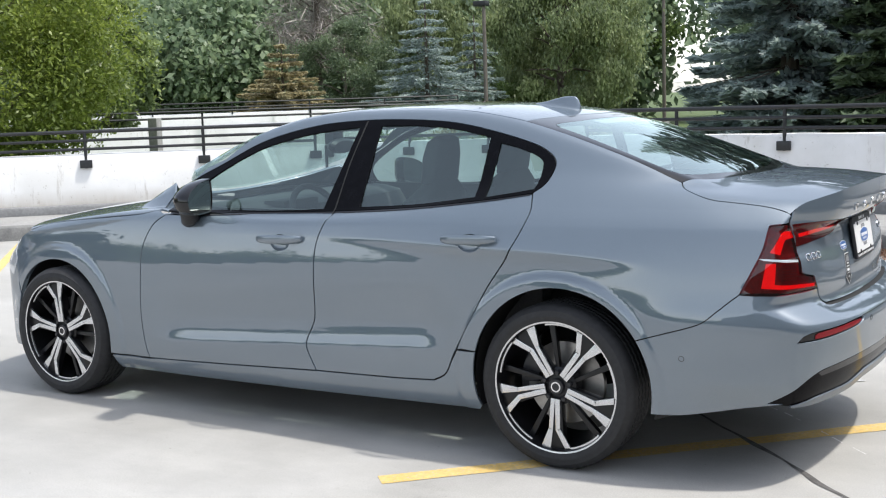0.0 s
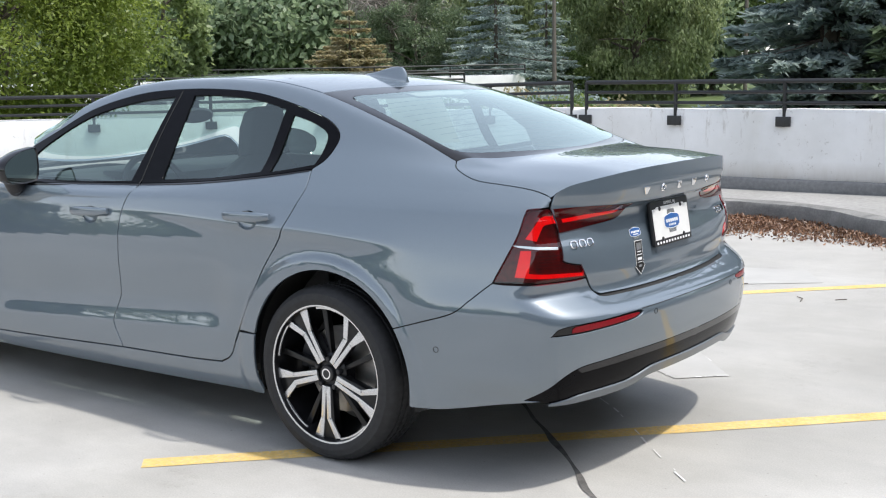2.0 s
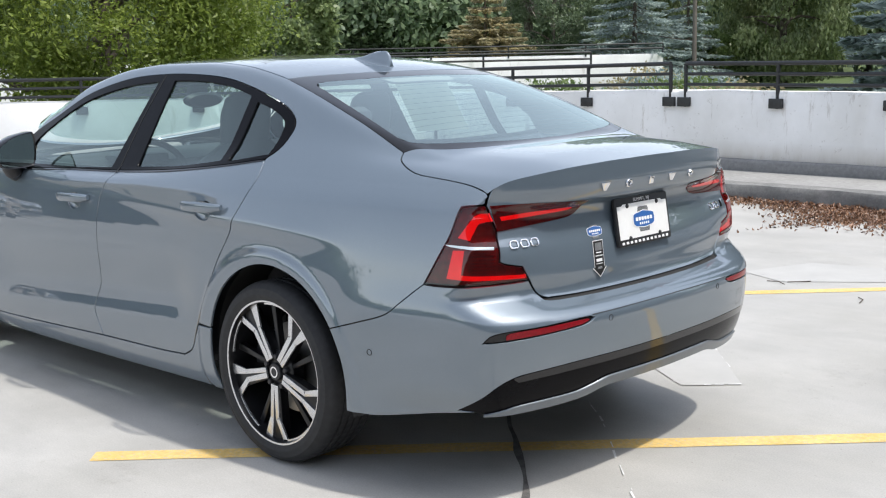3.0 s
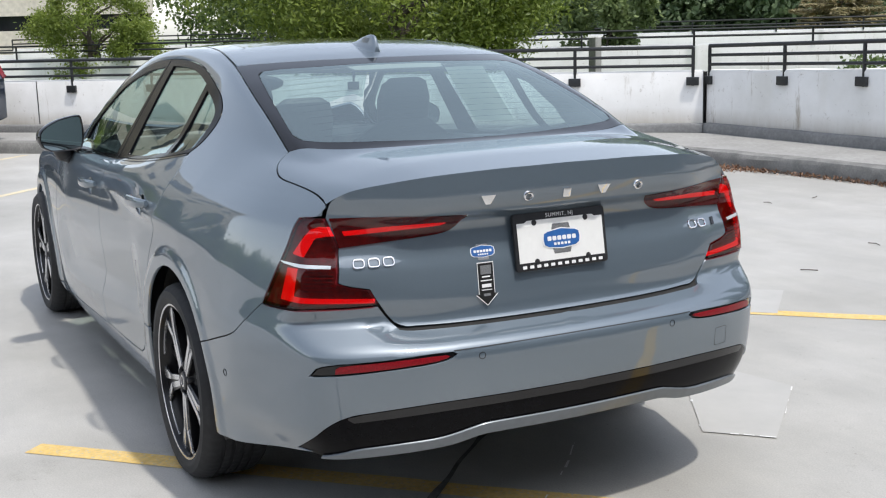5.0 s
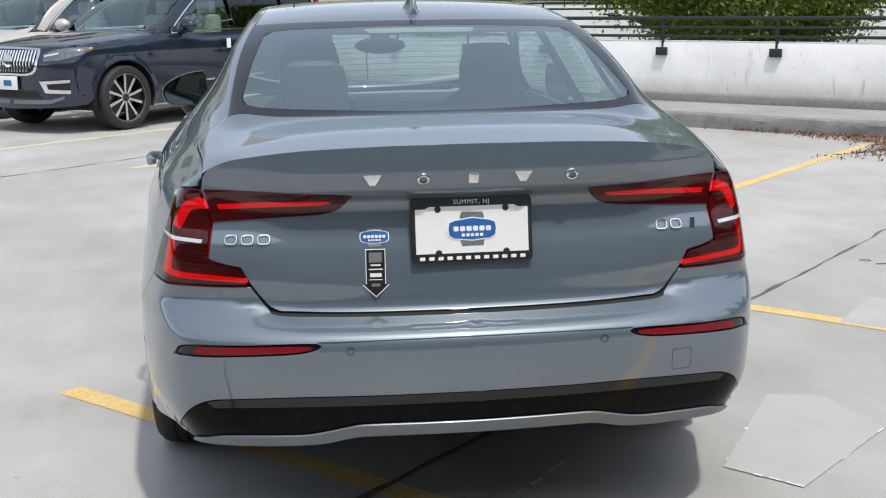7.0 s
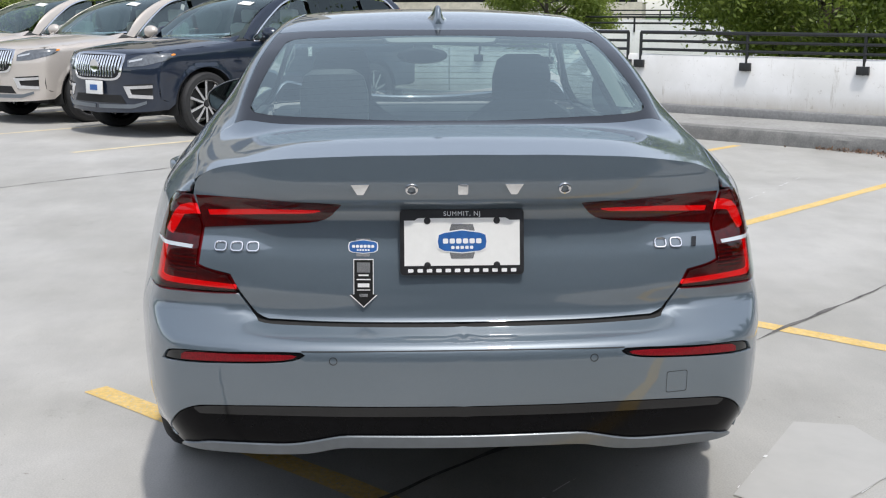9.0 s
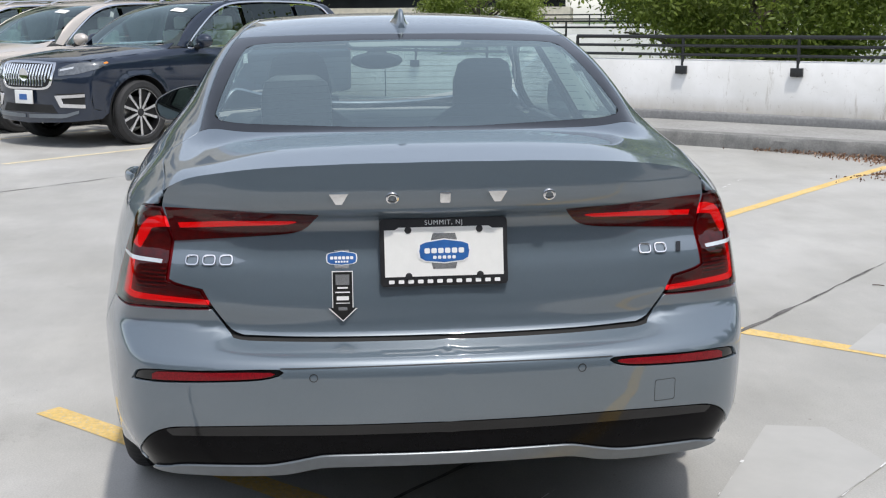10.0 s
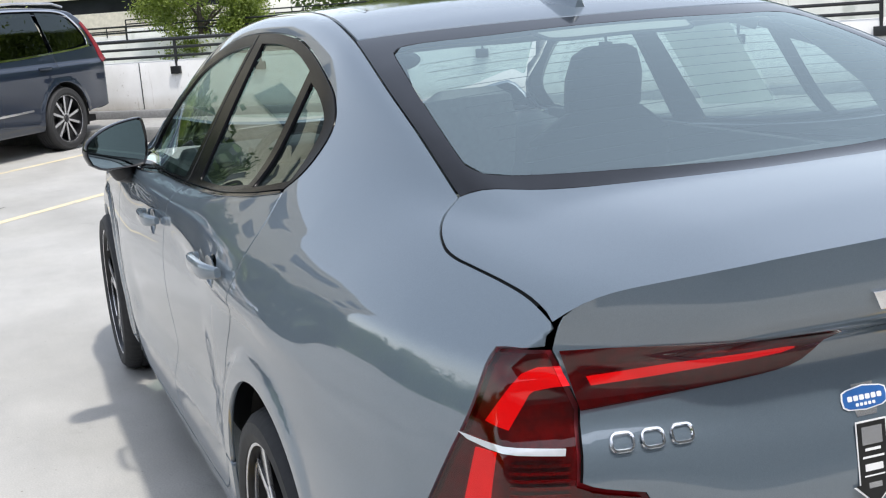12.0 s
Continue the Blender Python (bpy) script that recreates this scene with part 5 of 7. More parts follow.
def saloon_wheel(parent, x, y, z, out, turn=0.0):
    """A wheel whose face looks along y * out."""
    m = Matrix.Translation((x, y, z)) @ Euler((radians(90 if out < 0 else -90), 0, 0)).to_matrix().to_4x4() @ Euler((0, 0, radians(turn))).to_matrix().to_4x4()

    def put(name, bm, mat, par, label="", bevel=0.0):
        bmesh.ops.transform(bm, matrix=m, verts=bm.verts)
        return part(name, bm, mat, par, label, bevel=bevel)

    w = put("wheel", lathe_bm([(0.270, 0.100), (0.268, 0.108), (0.260, 0.106), (0.256, 0.096), (0.250, 0.06), (0.232, 0.0), (0.225, -0.10)], Matrix(), 72), DARK_ALLOY, parent, "five-spoke black and machined silver alloy wheel")
    put("tyre", tyre_bm(0.336, 0.117, 0.262), RUBBER, w, "black low-profile tyre")
    put("brake_disc", lathe_bm([(0.05, 0.0), (0.168, 0.0), (0.168, -0.025), (0.05, -0.025)], Matrix(), 48), DISC, w)
    bm = prism_bm(ring_sector(0.105, 0.185, 100, 150), up(-0.04), 0.075)
    put("brake_caliper", bm, SATIN_BLACK, w, bevel=0.006)
    black = bmesh.new()
    lathe_bm([(0.0, 0.078), (0.050, 0.078), (0.078, 0.066), (0.082, 0.02)], Matrix(), 40, black)
    silver = []
    for k in range(5):
        a = 90 + 72 * k
        prism_bm(blade(0.05, a, 0.046, 0.258, a + 4, 0.060), up(0.050), 0.036, black)
        prism_bm(blade(0.05, a - 33, 0.014, 0.258, a - 26, 0.026), up(0.040), 0.026, black)
        silver += [blade(0.050, a + 10, 0.021, 0.178, a + 5.5, 0.020), blade(0.050, a - 13, 0.018, 0.178, a - 4.5, 0.018)]
        silver += [blade(0.174, a + 5.5, 0.020, 0.260, a + 15.5, 0.025), blade(0.174, a - 4.5, 0.018, 0.261, a - 7.0, 0.042)]
        silver += [ring_sector(0.249, 0.2670, a + 12, a + 50, 11)]
    put("spokes", black, DARK_ALLOY, w, bevel=0.003)
    for s in silver:
        put("spoke_face", prism_bm(s, up(0.084), 0.0085), SILVER, w, bevel=0.0012)
    put("rim_edge", lathe_bm([(0.2705, 0.102), (0.2700, 0.1095), (0.2605, 0.1075), (0.2590, 0.100)], Matrix(), 72), SILVER, w)
    for k in range(5):
        a = radians(126 + 72 * k)
        put("wheel_bolt", lathe_bm([(0.0, 0.092), (0.008, 0.092), (0.011, 0.087), (0.011, 0.07)], Matrix.Translation((0.057 * math.cos(a), 0.057 * math.sin(a), 0)), 10), SATIN_BLACK, w)
    cap = put("centre_cap", lathe_bm([(0.0, 0.094), (0.030, 0.093), (0.033, 0.088), (0.033, 0.07)], Matrix(), 28), SATIN_BLACK, w)
    put("cap_ring", lathe_bm([(0.0155, 0.093), (0.0155, 0.0955), (0.021, 0.0955), (0.021, 0.093)], Matrix(), 28), CHROME, cap)
    return w


saloon_wheel(saloon, 0.0, -0.808, 0.336, -1, 32)
saloon_wheel(saloon, FRONT_AXLE, -0.80, 0.336, -1, 6)
saloon_wheel(saloon, 0.0, 0.808, 0.336, 1, 30)
saloon_wheel(saloon, FRONT_AXLE, 0.80, 0.336, 1, 50)

# ---- handles, mirrors, fin ----
for s in (-1, 1):
    for (cx, cz), door in zip(CUPS, ((door_f, door_r))):
        d = door[0 if s < 0 else 1]
        wall = -CAR.lift("side", [(cx, cz)])[0][1]
        bm = bmesh.new()
        bmesh.ops.create_uvsphere(bm, u_segments=28, v_segments=14, radius=1, matrix=Matrix.LocRotScale((cx, s * (wall + 0.002), cz), None, (0.056, 0.013, 0.038)))
        bmesh.ops.delete(bm, geom=[v for v in bm.verts if abs(v.co.y) > wall + 0.0005], context="VERTS")
        bmesh.ops.reverse_faces(bm, faces=bm.faces)
        part("handle_recess", bm, GREY_PAINT, d)
        bm = bmesh.new()
        rows = []
        for t in np.linspace(-1, 1, 21):
            x = cx + 0.128 * t
            y0 = wall + 0.006 + 0.026 * (1 - t**4)
            hz, hy = 0.0195 * (1 - 0.45 * t**4), 0.011 * (1 - 0.35 * t**4)
            zc = cz + 0.018 + 0.004 * t
            rows.append([bm.verts.new((x, s * (y0 + hy * math.copysign(abs(math.cos(a)) ** 0.7, math.cos(a))), zc + hz * math.copysign(abs(math.sin(a)) ** 0.7, math.sin(a)))) for a in np.linspace(0, 2 * math.pi, 16, endpoint=False)])
        for a, b in zip(rows, rows[1:]):
            for k in range(16):
                bm.faces.new((a[k], a[(k + 1) % 16], b[(k + 1) % 16], b[k]))
        bm.faces.new(rows[0]), bm.faces.new(rows[-1])
        bmesh.ops.recalc_face_normals(bm, faces=bm.faces)
        part("door_handle", bm, GREY_PAINT, d)

    # mirror: rounded shell, real mirror glass, stalk
    shape = 1.12 * curve2([(-0.098, -0.052), (-0.112, -0.018), (-0.098, 0.020), (-0.02, 0.058), (0.070, 0.074), (0.100, 0.066), (0.108, 0.0), (0.098, -0.052), (0.07, -0.068), (-0.05, -0.070), (-0.098, -0.052)], 5)[:-1]
    mm = Matrix.Translation((-1.82, s * 0.940, 1.058)) @ Euler((0, 0, radians(-10 * s))).to_matrix().to_4x4()
    bm = bmesh.new()
    rows = []
    for dx, k in ((0.004, 0.90), (0.010, 0.97), (0.004, 1.0), (-0.03, 1.0), (-0.06, 0.93), (-0.085, 0.78), (-0.10, 0.52), (-0.105, 0.2)):
        rows.append([bm.verts.new(mm @ Vector((dx, -s * (0.86 * k * a + 0.012), k * b))) for a, b in shape])
    for a, b in zip(rows, rows[1:]):
        for k in range(len(a)):
            bm.faces.new((a[k], a[(k + 1) % len(a)], b[(k + 1) % len(a)], b[k]))
    bm.faces.new(rows[-1])
    bmesh.ops.recalc_face_normals(bm, faces=bm.faces)
    mirror = part("door_mirror", bm, GLOSS_BLACK, saloon, "gloss black door mirror")
    bm = bmesh.new()
    bm.faces.new([bm.verts.new(mm @ Vector((0.005, -s * (0.80 * a + 0.012), 0.93 * b))) for a, b in shape])
    part("mirror_glass", bm, simple("mirror_silvering", (0.36, 0.41, 0.40), 0.015, 1.0, vary=0.01), mirror)
    part("mirror_stalk", tube_bm([(-1.895, s * 0.935, 1.005), (-1.90, s * 0.91, 0.965), (-1.94, s * 0.882, 0.945)], [0.040, 0.044, 0.036], 14), SATIN_BLACK, mirror)

bm = bmesh.new()
rows = []
for t in np.linspace(0, 1, 22):
    x = -0.515 + 0.225 * t
    zr = float(spline(x, ROOF)) - 0.004
    h = 0.006 + 0.056 * float(spline(t, [(0, 0.0), (0.25, 0.28), (0.5, 0.66), (0.75, 0.95), (0.88, 1.0), (0.96, 0.78), (1.0, 0.30)]))
    wb = 0.013 + 0.030 * math.sin(math.pi * min(1.0, 0.12 + 0.85 * t)) ** 0.6
    half = [(1.0, 0.0), (0.80, 0.06), (0.58, 0.22), (0.42, 0.5), (0.32, 0.78), (0.22, 0.94), (0.08, 1.0)]
    rows.append([bm.verts.new((x, -wb * a, zr + h * b)) for a, b in half] + [bm.verts.new((x, wb * a, zr + h * b)) for a, b in half[::-1]])
for a, b in zip(rows, rows[1:]):
    for k in range(len(a) - 1):
        bm.faces.new((a[k], a[k + 1], b[k + 1], b[k]))
bm.faces.new(rows[0]), bm.faces.new(rows[-1])
bmesh.ops.recalc_face_normals(bm, faces=bm.faces)
part("roof_fin", bm, GREY_PAINT, saloon)


# ---- tail details ----
def on_tail(y, z, off=0.0, spin=0.0, tilt=None):
    """A frame on the tail: x to the right as seen from behind, y up the skin, z out of it."""
    p = CAR.lift("tail", [(y, z)])
    n = Vector(skin_normal(p)[0])
    if tilt is not None:
        n = Vector((math.cos(radians(tilt)), 0, math.sin(radians(tilt))))
    xx = Vector((0, 0, 1)).cross(n).normalized()
    yy = n.cross(xx)
    m = Matrix((xx, yy, n)).transposed().to_4x4()
    m.translation = Vector(p[0]) + n * off
    return m @ Euler((0, 0, radians(spin))).to_matrix().to_4x4()


def rounded(w, h, r, n=4):
    out = []
    for cx, cy, a0 in ((w / 2 - r, h / 2 - r, 0), (-w / 2 + r, h / 2 - r, 90), (-w / 2 + r, -h / 2 + r, 180), (w / 2 - r, -h / 2 + r, 270)):
        out += [(cx + r * math.cos(radians(a0 + 90 * k / n)), cy + r * math.sin(radians(a0 + 90 * k / n))) for k in range(n + 1)]
    return out


def words(text, m, size, mat, parent, name="lettering", spread=1.0):
    cu_ = bpy.data.curves.new(name, "FONT")
    cu_.body, cu_.size, cu_.align_x, cu_.align_y, cu_.extrude, cu_.space_character = text, size, "CENTER", "CENTER", 0.0004, spread
    tmp = new(name, cu_)
    me = bpy.data.meshes.new_from_object(tmp.evaluated_get(bpy.context.evaluated_depsgraph_get()))
    bpy.data.objects.remove(tmp)
    bpy.data.curves.remove(cu_)
    me.transform(m)
    me.materials.clear()
    me.materials.append(mat)
    ob = new(name, me)
    ob.parent = parent
    return ob


# chrome maker's marks as plain shapes: wedges, rings and a block
WEDGE = [(-0.024, 0.014), (0.024, 0.014), (0.008, -0.014), (-0.008, -0.014)]
for y, shape in ((-0.258, "wedge"), (-0.129, "ring"), (0.0, "block"), (0.129, "wedge"), (0.258, "ring")):
    m = on_tail(y, 1.018, -0.001)
    if shape == "ring":
        part("chrome_mark", tube_bm([m @ Vector((0.0125 * math.cos(a), 0.0105 * math.sin(a), 0.003)) for a in np.linspace(0, 2 * math.pi, 20, endpoint=False)], 0.0044, 8, closed=True), CHROME, saloon)
    else:
        part("chrome_mark", prism_bm(WEDGE if shape == "wedge" else rounded(0.026, 0.028, 0.004), m, 0.006), CHROME, saloon, bevel=0.0015)
for y0, shapes in ((-0.6, 3), (0.545, 2)):
    for k in range(shapes):
        w = 0.034
        m = on_tail(y0 + 0.042 * k - 0.021, 0.860, -0.001)
        part("chrome_mark", tube_bm([m @ Vector((px, py, 0.003)) for px, py in rounded(w - 0.004, 0.024, 0.008)], 0.0027, 6, closed=True), CHROME, saloon)
part("chrome_mark", prism_bm([(-0.004, -0.013), (0.008, -0.013), (0.014, 0.013), (0.002, 0.013)], on_tail(0.612, 0.860, -0.001), 0.004), GLOSS_BLACK, saloon)

# number plate holder with a dealer card: badge as plain shapes, town name lettered
pm = on_tail(0.0, 0.873, 0.010, tilt=9.0)
holder = part("plate_frame", prism_bm(rounded(0.318, 0.168, 0.010), pm, 0.012), SATIN_BLACK, saloon, "black plate frame with a white dealer card", bevel=0.002)
part("plate_card", prism_bm([(-0.148, -0.060), (0.148, -0.060), (0.148, 0.056), (0.122, 0.056), (0.112, 0.062), (-0.112, 0.062), (-0.122, 0.056), (-0.148, 0.056)], pm @ up(0.0122), 0.0012), PLATE_WHITE, holder)
words("SUMMIT, NJ", pm @ Matrix.Translation((0, 0.0725, 0.0128)), 0.0165, WHITE_INK, holder, spread=1.15)
for k in range(12):
    part("print_bar", prism_bm(rounded(0.014, 0.009, 0.002, 2), pm @ Matrix.Translation((-0.132 + 0.024 * k, -0.0725, 0.0122)), 0.0006), WHITE_INK, holder, smooth=False)
for sx in (-1, 1):
    for sy in (-1, 1):
        part("plate_screw", lathe_bm([(0.0, 0.004), (0.007, 0.003), (0.009, 0.0)], pm @ Matrix.Translation((0.089 * sx, 0.057 * sy - 0.002, 0.0132)), 12), SATIN_BLACK, holder)


def dealer_badge(m, k, parent, top=0.0):
    part("badge_base", prism_bm([(x * k, y * k) for x, y in ((-0.028, 0.044), (0.028, 0.044), (0.032, 0.030), (0.032, -0.030), (0.028, -0.044), (-0.028, -0.044), (-0.032, -0.030), (-0.032, 0.030))], m @ up(top), 0.0006), SILVER, parent, smooth=False)
    part("badge_field", prism_bm([(x * k, y * k) for x, y in ((-0.064, 0.018), (-0.05, 0.024), (0, 0.031), (0.05, 0.024), (0.064, 0.018), (0.067, 0), (0.064, -0.018), (0.05, -0.026), (0, -0.031), (-0.05, -0.026), (-0.064, -0.018), (-0.067, 0))], m @ up(top + 0.0007), 0.0006), WHITE_INK, parent, smooth=False)
    part("badge_field", prism_bm([(x * k * 0.93, y * k * 0.9) for x, y in ((-0.064, 0.018), (-0.05, 0.024), (0, 0.031), (0.05, 0.024), (0.064, 0.018), (0.067, 0), (0.064, -0.018), (0.05, -0.026), (0, -0.031), (-0.05, -0.026), (-0.064, -0.018), (-0.067, 0))], m @ up(top + 0.0013), 0.0006), BADGE_BLUE, parent, smooth=False)
    for j in range(6):
        part("print_bar", prism_bm(rounded(0.0135 * k, 0.013 * k, 0.003 * k, 2), m @ Matrix.Translation(((-0.0425 + 0.017 * j) * k, 0.001 * k, top + 0.0019)), 0.0004), WHITE_INK, parent, smooth=False)
    for j in range(5):
        part("print_bar", prism_bm(rounded(0.0085 * k, 0.008 * k, 0.002 * k, 2), m @ Matrix.Translation(((-0.024 + 0.012 * j) * k, -0.0155 * k, top + 0.0019)), 0.0004), WHITE_INK, parent, smooth=False)


dealer_badge(pm @ Matrix.Translation((0, 0.002, 0)), 1.0, holder, 0.0135)
sticker = part("sticker", prism_bm(rounded(0.03, 0.02, 0.004, 2), on_tail(-0.253, 0.862, 0.0002), 0.0006), SILVER, saloon, "blue and silver dealer sticker", smooth=False)
dealer_badge(on_tail(-0.253, 0.862), 0.58, sticker, 0.0008)
am = on_tail(-0.253, 0.775, 0.0006)
arrow = [(-0.026, 0.058), (0.026, 0.058), (0.026, -0.035), (0.036, -0.035), (0.0, -0.068), (-0.036, -0.035), (-0.026, -0.035)]
decal = part("sticker", prism_bm(arrow, am, 0.0006), WHITE_INK, saloon, "black and white arrow-shaped sticker", smooth=False)
part("sticker_field", prism_bm([(x * 0.92, y * 0.955) for x, y in arrow], am @ up(0.0007), 0.0005), BLACK_INK, decal, smooth=False)
for k, (w, h, y) in enumerate(((0.034, 0.026, 0.036), (0.026, 0.004, 0.016), (0.036, 0.003, 0.005), (0.030, 0.010, -0.010), (0.034, 0.002, -0.022), (0.022, 0.008, -0.036))):
    part("print_bar", prism_bm([(-w / 2, y - h / 2), (w / 2, y - h / 2), (w / 2, y + h / 2), (-w / 2, y + h / 2)], am @ up(0.0013), 0.0004), SILVER if k in (0, 5) else WHITE_INK, decal, smooth=False)

SEAM = simple("panel_seam_shadow", (0.02, 0.024, 0.028), 0.7, vary=0.2)
for y in (-0.33, 0.33):
    part("parking_sensor", lathe_bm([(0.0088, 0.0), (0.0088, 0.0012), (0.0105, 0.0012), (0.0105, 0.0)], on_tail(y, 0.595, -0.0002), 24), SEAM, saloon)
for s in (1, -1):
    p = CAR.lift("side", [(0.522, 0.498)])[0] * (1, s, 1)
    n = Vector(skin_normal(np.array([[p[0], p[1], p[2]]]))[0])
    mt = n.to_track_quat("Z", "Y").to_matrix().to_4x4()
    mt.translation = Vector(p)
    part("parking_sensor", lathe_bm([(0.009, 0.0), (0.009, 0.0012), (0.011, 0.0012), (0.011, 0.0)], mt, 24), SEAM, saloon)
ring = rounded(0.058, 0.058, 0.006)
bm = bmesh.new()
lo = [[bm.verts.new(Vector(CAR.lift("tail", [(0.555 + x * k, 0.515 + y * k)])[0]) + Vector((0.0006, 0, 0))) for x, y in ring] for k in (1.0, 0.95)]
for i in range(len(ring)):
    bm.faces.new((lo[0][i], lo[0][(i + 1) % len(ring)], lo[1][(i + 1) % len(ring)], lo[1][i]))
part("towing_eye_cover", bm, SEAM, saloon)
line_u = tail([(-0.41, 0.6185), (-0.2, 0.6215), (0, 0.6225), (0.2, 0.6215), (0.41, 0.6185)], 8)
line_d = line_u[::-1] - (0, 0, 0.003)
panel("bumper_seam", saloon, SEAM, sheet(CAR, "tail", np.vstack([line_u, line_d]), level=0.0006, gap=0, step=0.02, rim=0))

# ---- cabin ----
def cushion(name, sections, mat, parent, label=""):
    """A padded block lofted through rounded sections (centre, half width, half depth, axis along y)."""
    bm = bmesh.new()
    rows = []
    for (x, y, z), hw, hd, lean in sections:
        ring = []
        for a in np.linspace(0, 2 * math.pi, 20, endpoint=False):
            c, s_ = math.cos(a), math.sin(a)
            ring.append(bm.verts.new((x + hd * math.copysign(abs(s_) ** 0.6, s_) * math.cos(lean), y + hw * math.copysign(abs(c) ** 0.6, c), z + hd * math.copysign(abs(s_) ** 0.6, s_) * math.sin(lean))))
        rows.append(ring)
    for a, b in zip(rows, rows[1:]):
        for k in range(20):
            bm.faces.new((a[k], a[(k + 1) % 20], b[(k + 1) % 20], b[k]))
    bm.faces.new(rows[0]), bm.faces.new(rows[-1])
    bmesh.ops.recalc_face_normals(bm, faces=bm.faces)
    return part(name, bm, mat, parent, label)


for y in (-0.36, 0.36):
    seat = cushion("front_seat", [((-1.02, y, 0.52), 0.25, 0.10, 0.1), ((-1.0, y, 0.62), 0.27, 0.11, 0.1), ((-0.93, y, 0.85), 0.26, 0.09, 0.15), ((-0.87, y, 1.03), 0.22, 0.075, 0.2), ((-0.845, y, 1.10), 0.12, 0.05, 0.2)], CHARCOAL, saloon, "charcoal front seat")
    raised = 0.028 if y < 0 else 0.0  # the driver's is set higher
    cushion("head_restraint", [((-0.85, y, 1.075), 0.10, 0.035, 0.2), ((-0.845, y, 1.11), 0.118, 0.055, 0.2), ((-0.83, y, 1.20 + raised), 0.118, 0.055, 0.2), ((-0.82, y, 1.265 + raised), 0.100, 0.045, 0.2), ((-0.815, y, 1.285 + raised), 0.07, 0.02, 0.2)], CHARCOAL, seat)
    cushion("seat_base", [((-1.55, y, 0.50), 0.24, 0.09, 1.57), ((-1.3, y, 0.51), 0.26, 0.09, 1.57), ((-1.0, y, 0.48), 0.26, 0.09, 1.57)], CHARCOAL, seat)
bench = cushion("rear_bench", [((-0.30, 0, 0.50), 0.66, 0.12, 0.2), ((-0.18, 0, 0.75), 0.66, 0.11, 0.25), ((-0.06, 0, 1.02), 0.62, 0.07, 0.3), ((-0.04, 0, 1.05), 0.60, 0.03, 0.3)], SEAT_GREY, saloon, "slate grey rear bench")
# one rear head restraint is raised, the others lie folded
rest = cushion("head_restraint", [((-0.20, -0.365, 1.03), 0.105, 0.035, 0.25), ((-0.19, -0.365, 1.08), 0.118, 0.050, 0.25), ((-0.17, -0.365, 1.18), 0.118, 0.052, 0.25), ((-0.155, -0.365, 1.235), 0.104, 0.042, 0.25), ((-0.15, -0.365, 1.258), 0.07, 0.022, 0.25)], SEAT_GREY, bench)
part("parcel_shelf", box_bm(-0.02, 0.50, -0.62, 0.62, 1.035, 1.055), CHARCOAL, saloon, bevel=0.006)
dash = cushion("dashboard", [((-1.78, 0, 0.62), 0.74, 0.14, 0.0), ((-1.80, 0, 0.86), 0.74, 0.17, 0.0), ((-1.88, 0, 0.97), 0.73, 0.20, 0.0), ((-1.95, 0, 0.995), 0.70, 0.16, 0.0)], CHARCOAL, saloon, "charcoal dashboard")
part("centre_screen", box_bm(-1.665, -1.645, -0.075, 0.075, 0.72, 0.93), GLOSS_BLACK, dash, bevel=0.004)
part("cluster_hood", box_bm(-1.80, -1.66, -0.50, -0.22, 0.95, 1.01), CHARCOAL, dash, bevel=0.02)
wheel_m = Matrix.Translation((-1.56, -0.36, 0.90)) @ Euler((0, radians(66), 0)).to_matrix().to_4x4()
steer = part("steering_wheel", tube_bm([wheel_m @ Vector((0.185 * math.cos(a), 0.185 * math.sin(a), 0)) for a in np.linspace(0, 2 * math.pi, 36, endpoint=False)], 0.016, 10, closed=True), CHARCOAL, saloon, "charcoal steering wheel")
bm = lathe_bm([(0.0, 0.02), (0.06, 0.015), (0.075, -0.02), (0.0, -0.03)], wheel_m, 20)
for a in (0, math.pi, math.pi / 2 * 3):
    tube_bm([wheel_m @ Vector((0.05 * math.cos(a + 1.57), 0.05 * math.sin(a + 1.57), 0)), wheel_m @ Vector((0.18 * math.cos(a + 1.57), 0.18 * math.sin(a + 1.57), 0))], 0.016, 8, bm)
part("wheel_hub", bm, CHARCOAL, steer)
bm = lathe_bm([(0.001, -0.02), (0.075, -0.018), (0.095, 0.0), (0.085, 0.022), (0.001, 0.03)], Matrix.Translation((-1.655, -0.01, 1.252)) @ Euler((0, radians(-80), 0)).to_matrix().to_4x4() @ Matrix.Diagonal((0.42, 1.25, 1, 1)), 28)
inside_mirror = part("inside_mirror", bm, SATIN_BLACK, saloon)
part("mirror_mount", box_bm(-1.74, -1.68, -0.05, 0.04, 1.26, 1.38), SATIN_BLACK, inside_mirror, bevel=0.01)
for s in (-1, 1):
    bm = bmesh.new()
    pr = [(-2.0, 0.79), (-0.15, 0.76)]
    vs = [[bm.verts.new((x, s * (w - d), z)) for x, w in pr] for z, d in ((0.28, 0.0), (0.60, 0.06), (0.95, 0.02), (1.0, 0.03), (1.0, 0.0))]
    for a, b in zip(vs, vs[1:]):
        bm.faces.new((a[0], a[1], b[1], b[0]))
    part("door_card", bm, CHARCOAL, saloon)
    part("sun_visor", box_bm(-1.60, -1.46, min(s * 0.12, s * 0.48), max(s * 0.12, s * 0.48), 1.335, 1.355), HEADLINER, saloon, bevel=0.006)
panel("headliner", saloon, HEADLINER, sheet(CAR, "top", over([(-1.42, -0.50), (-0.9, -0.52), (-0.25, -0.52), (-0.25, 0.52), (-0.9, 0.52), (-1.42, 0.50)], 3), level=-0.035, step=0.06, rim=0))
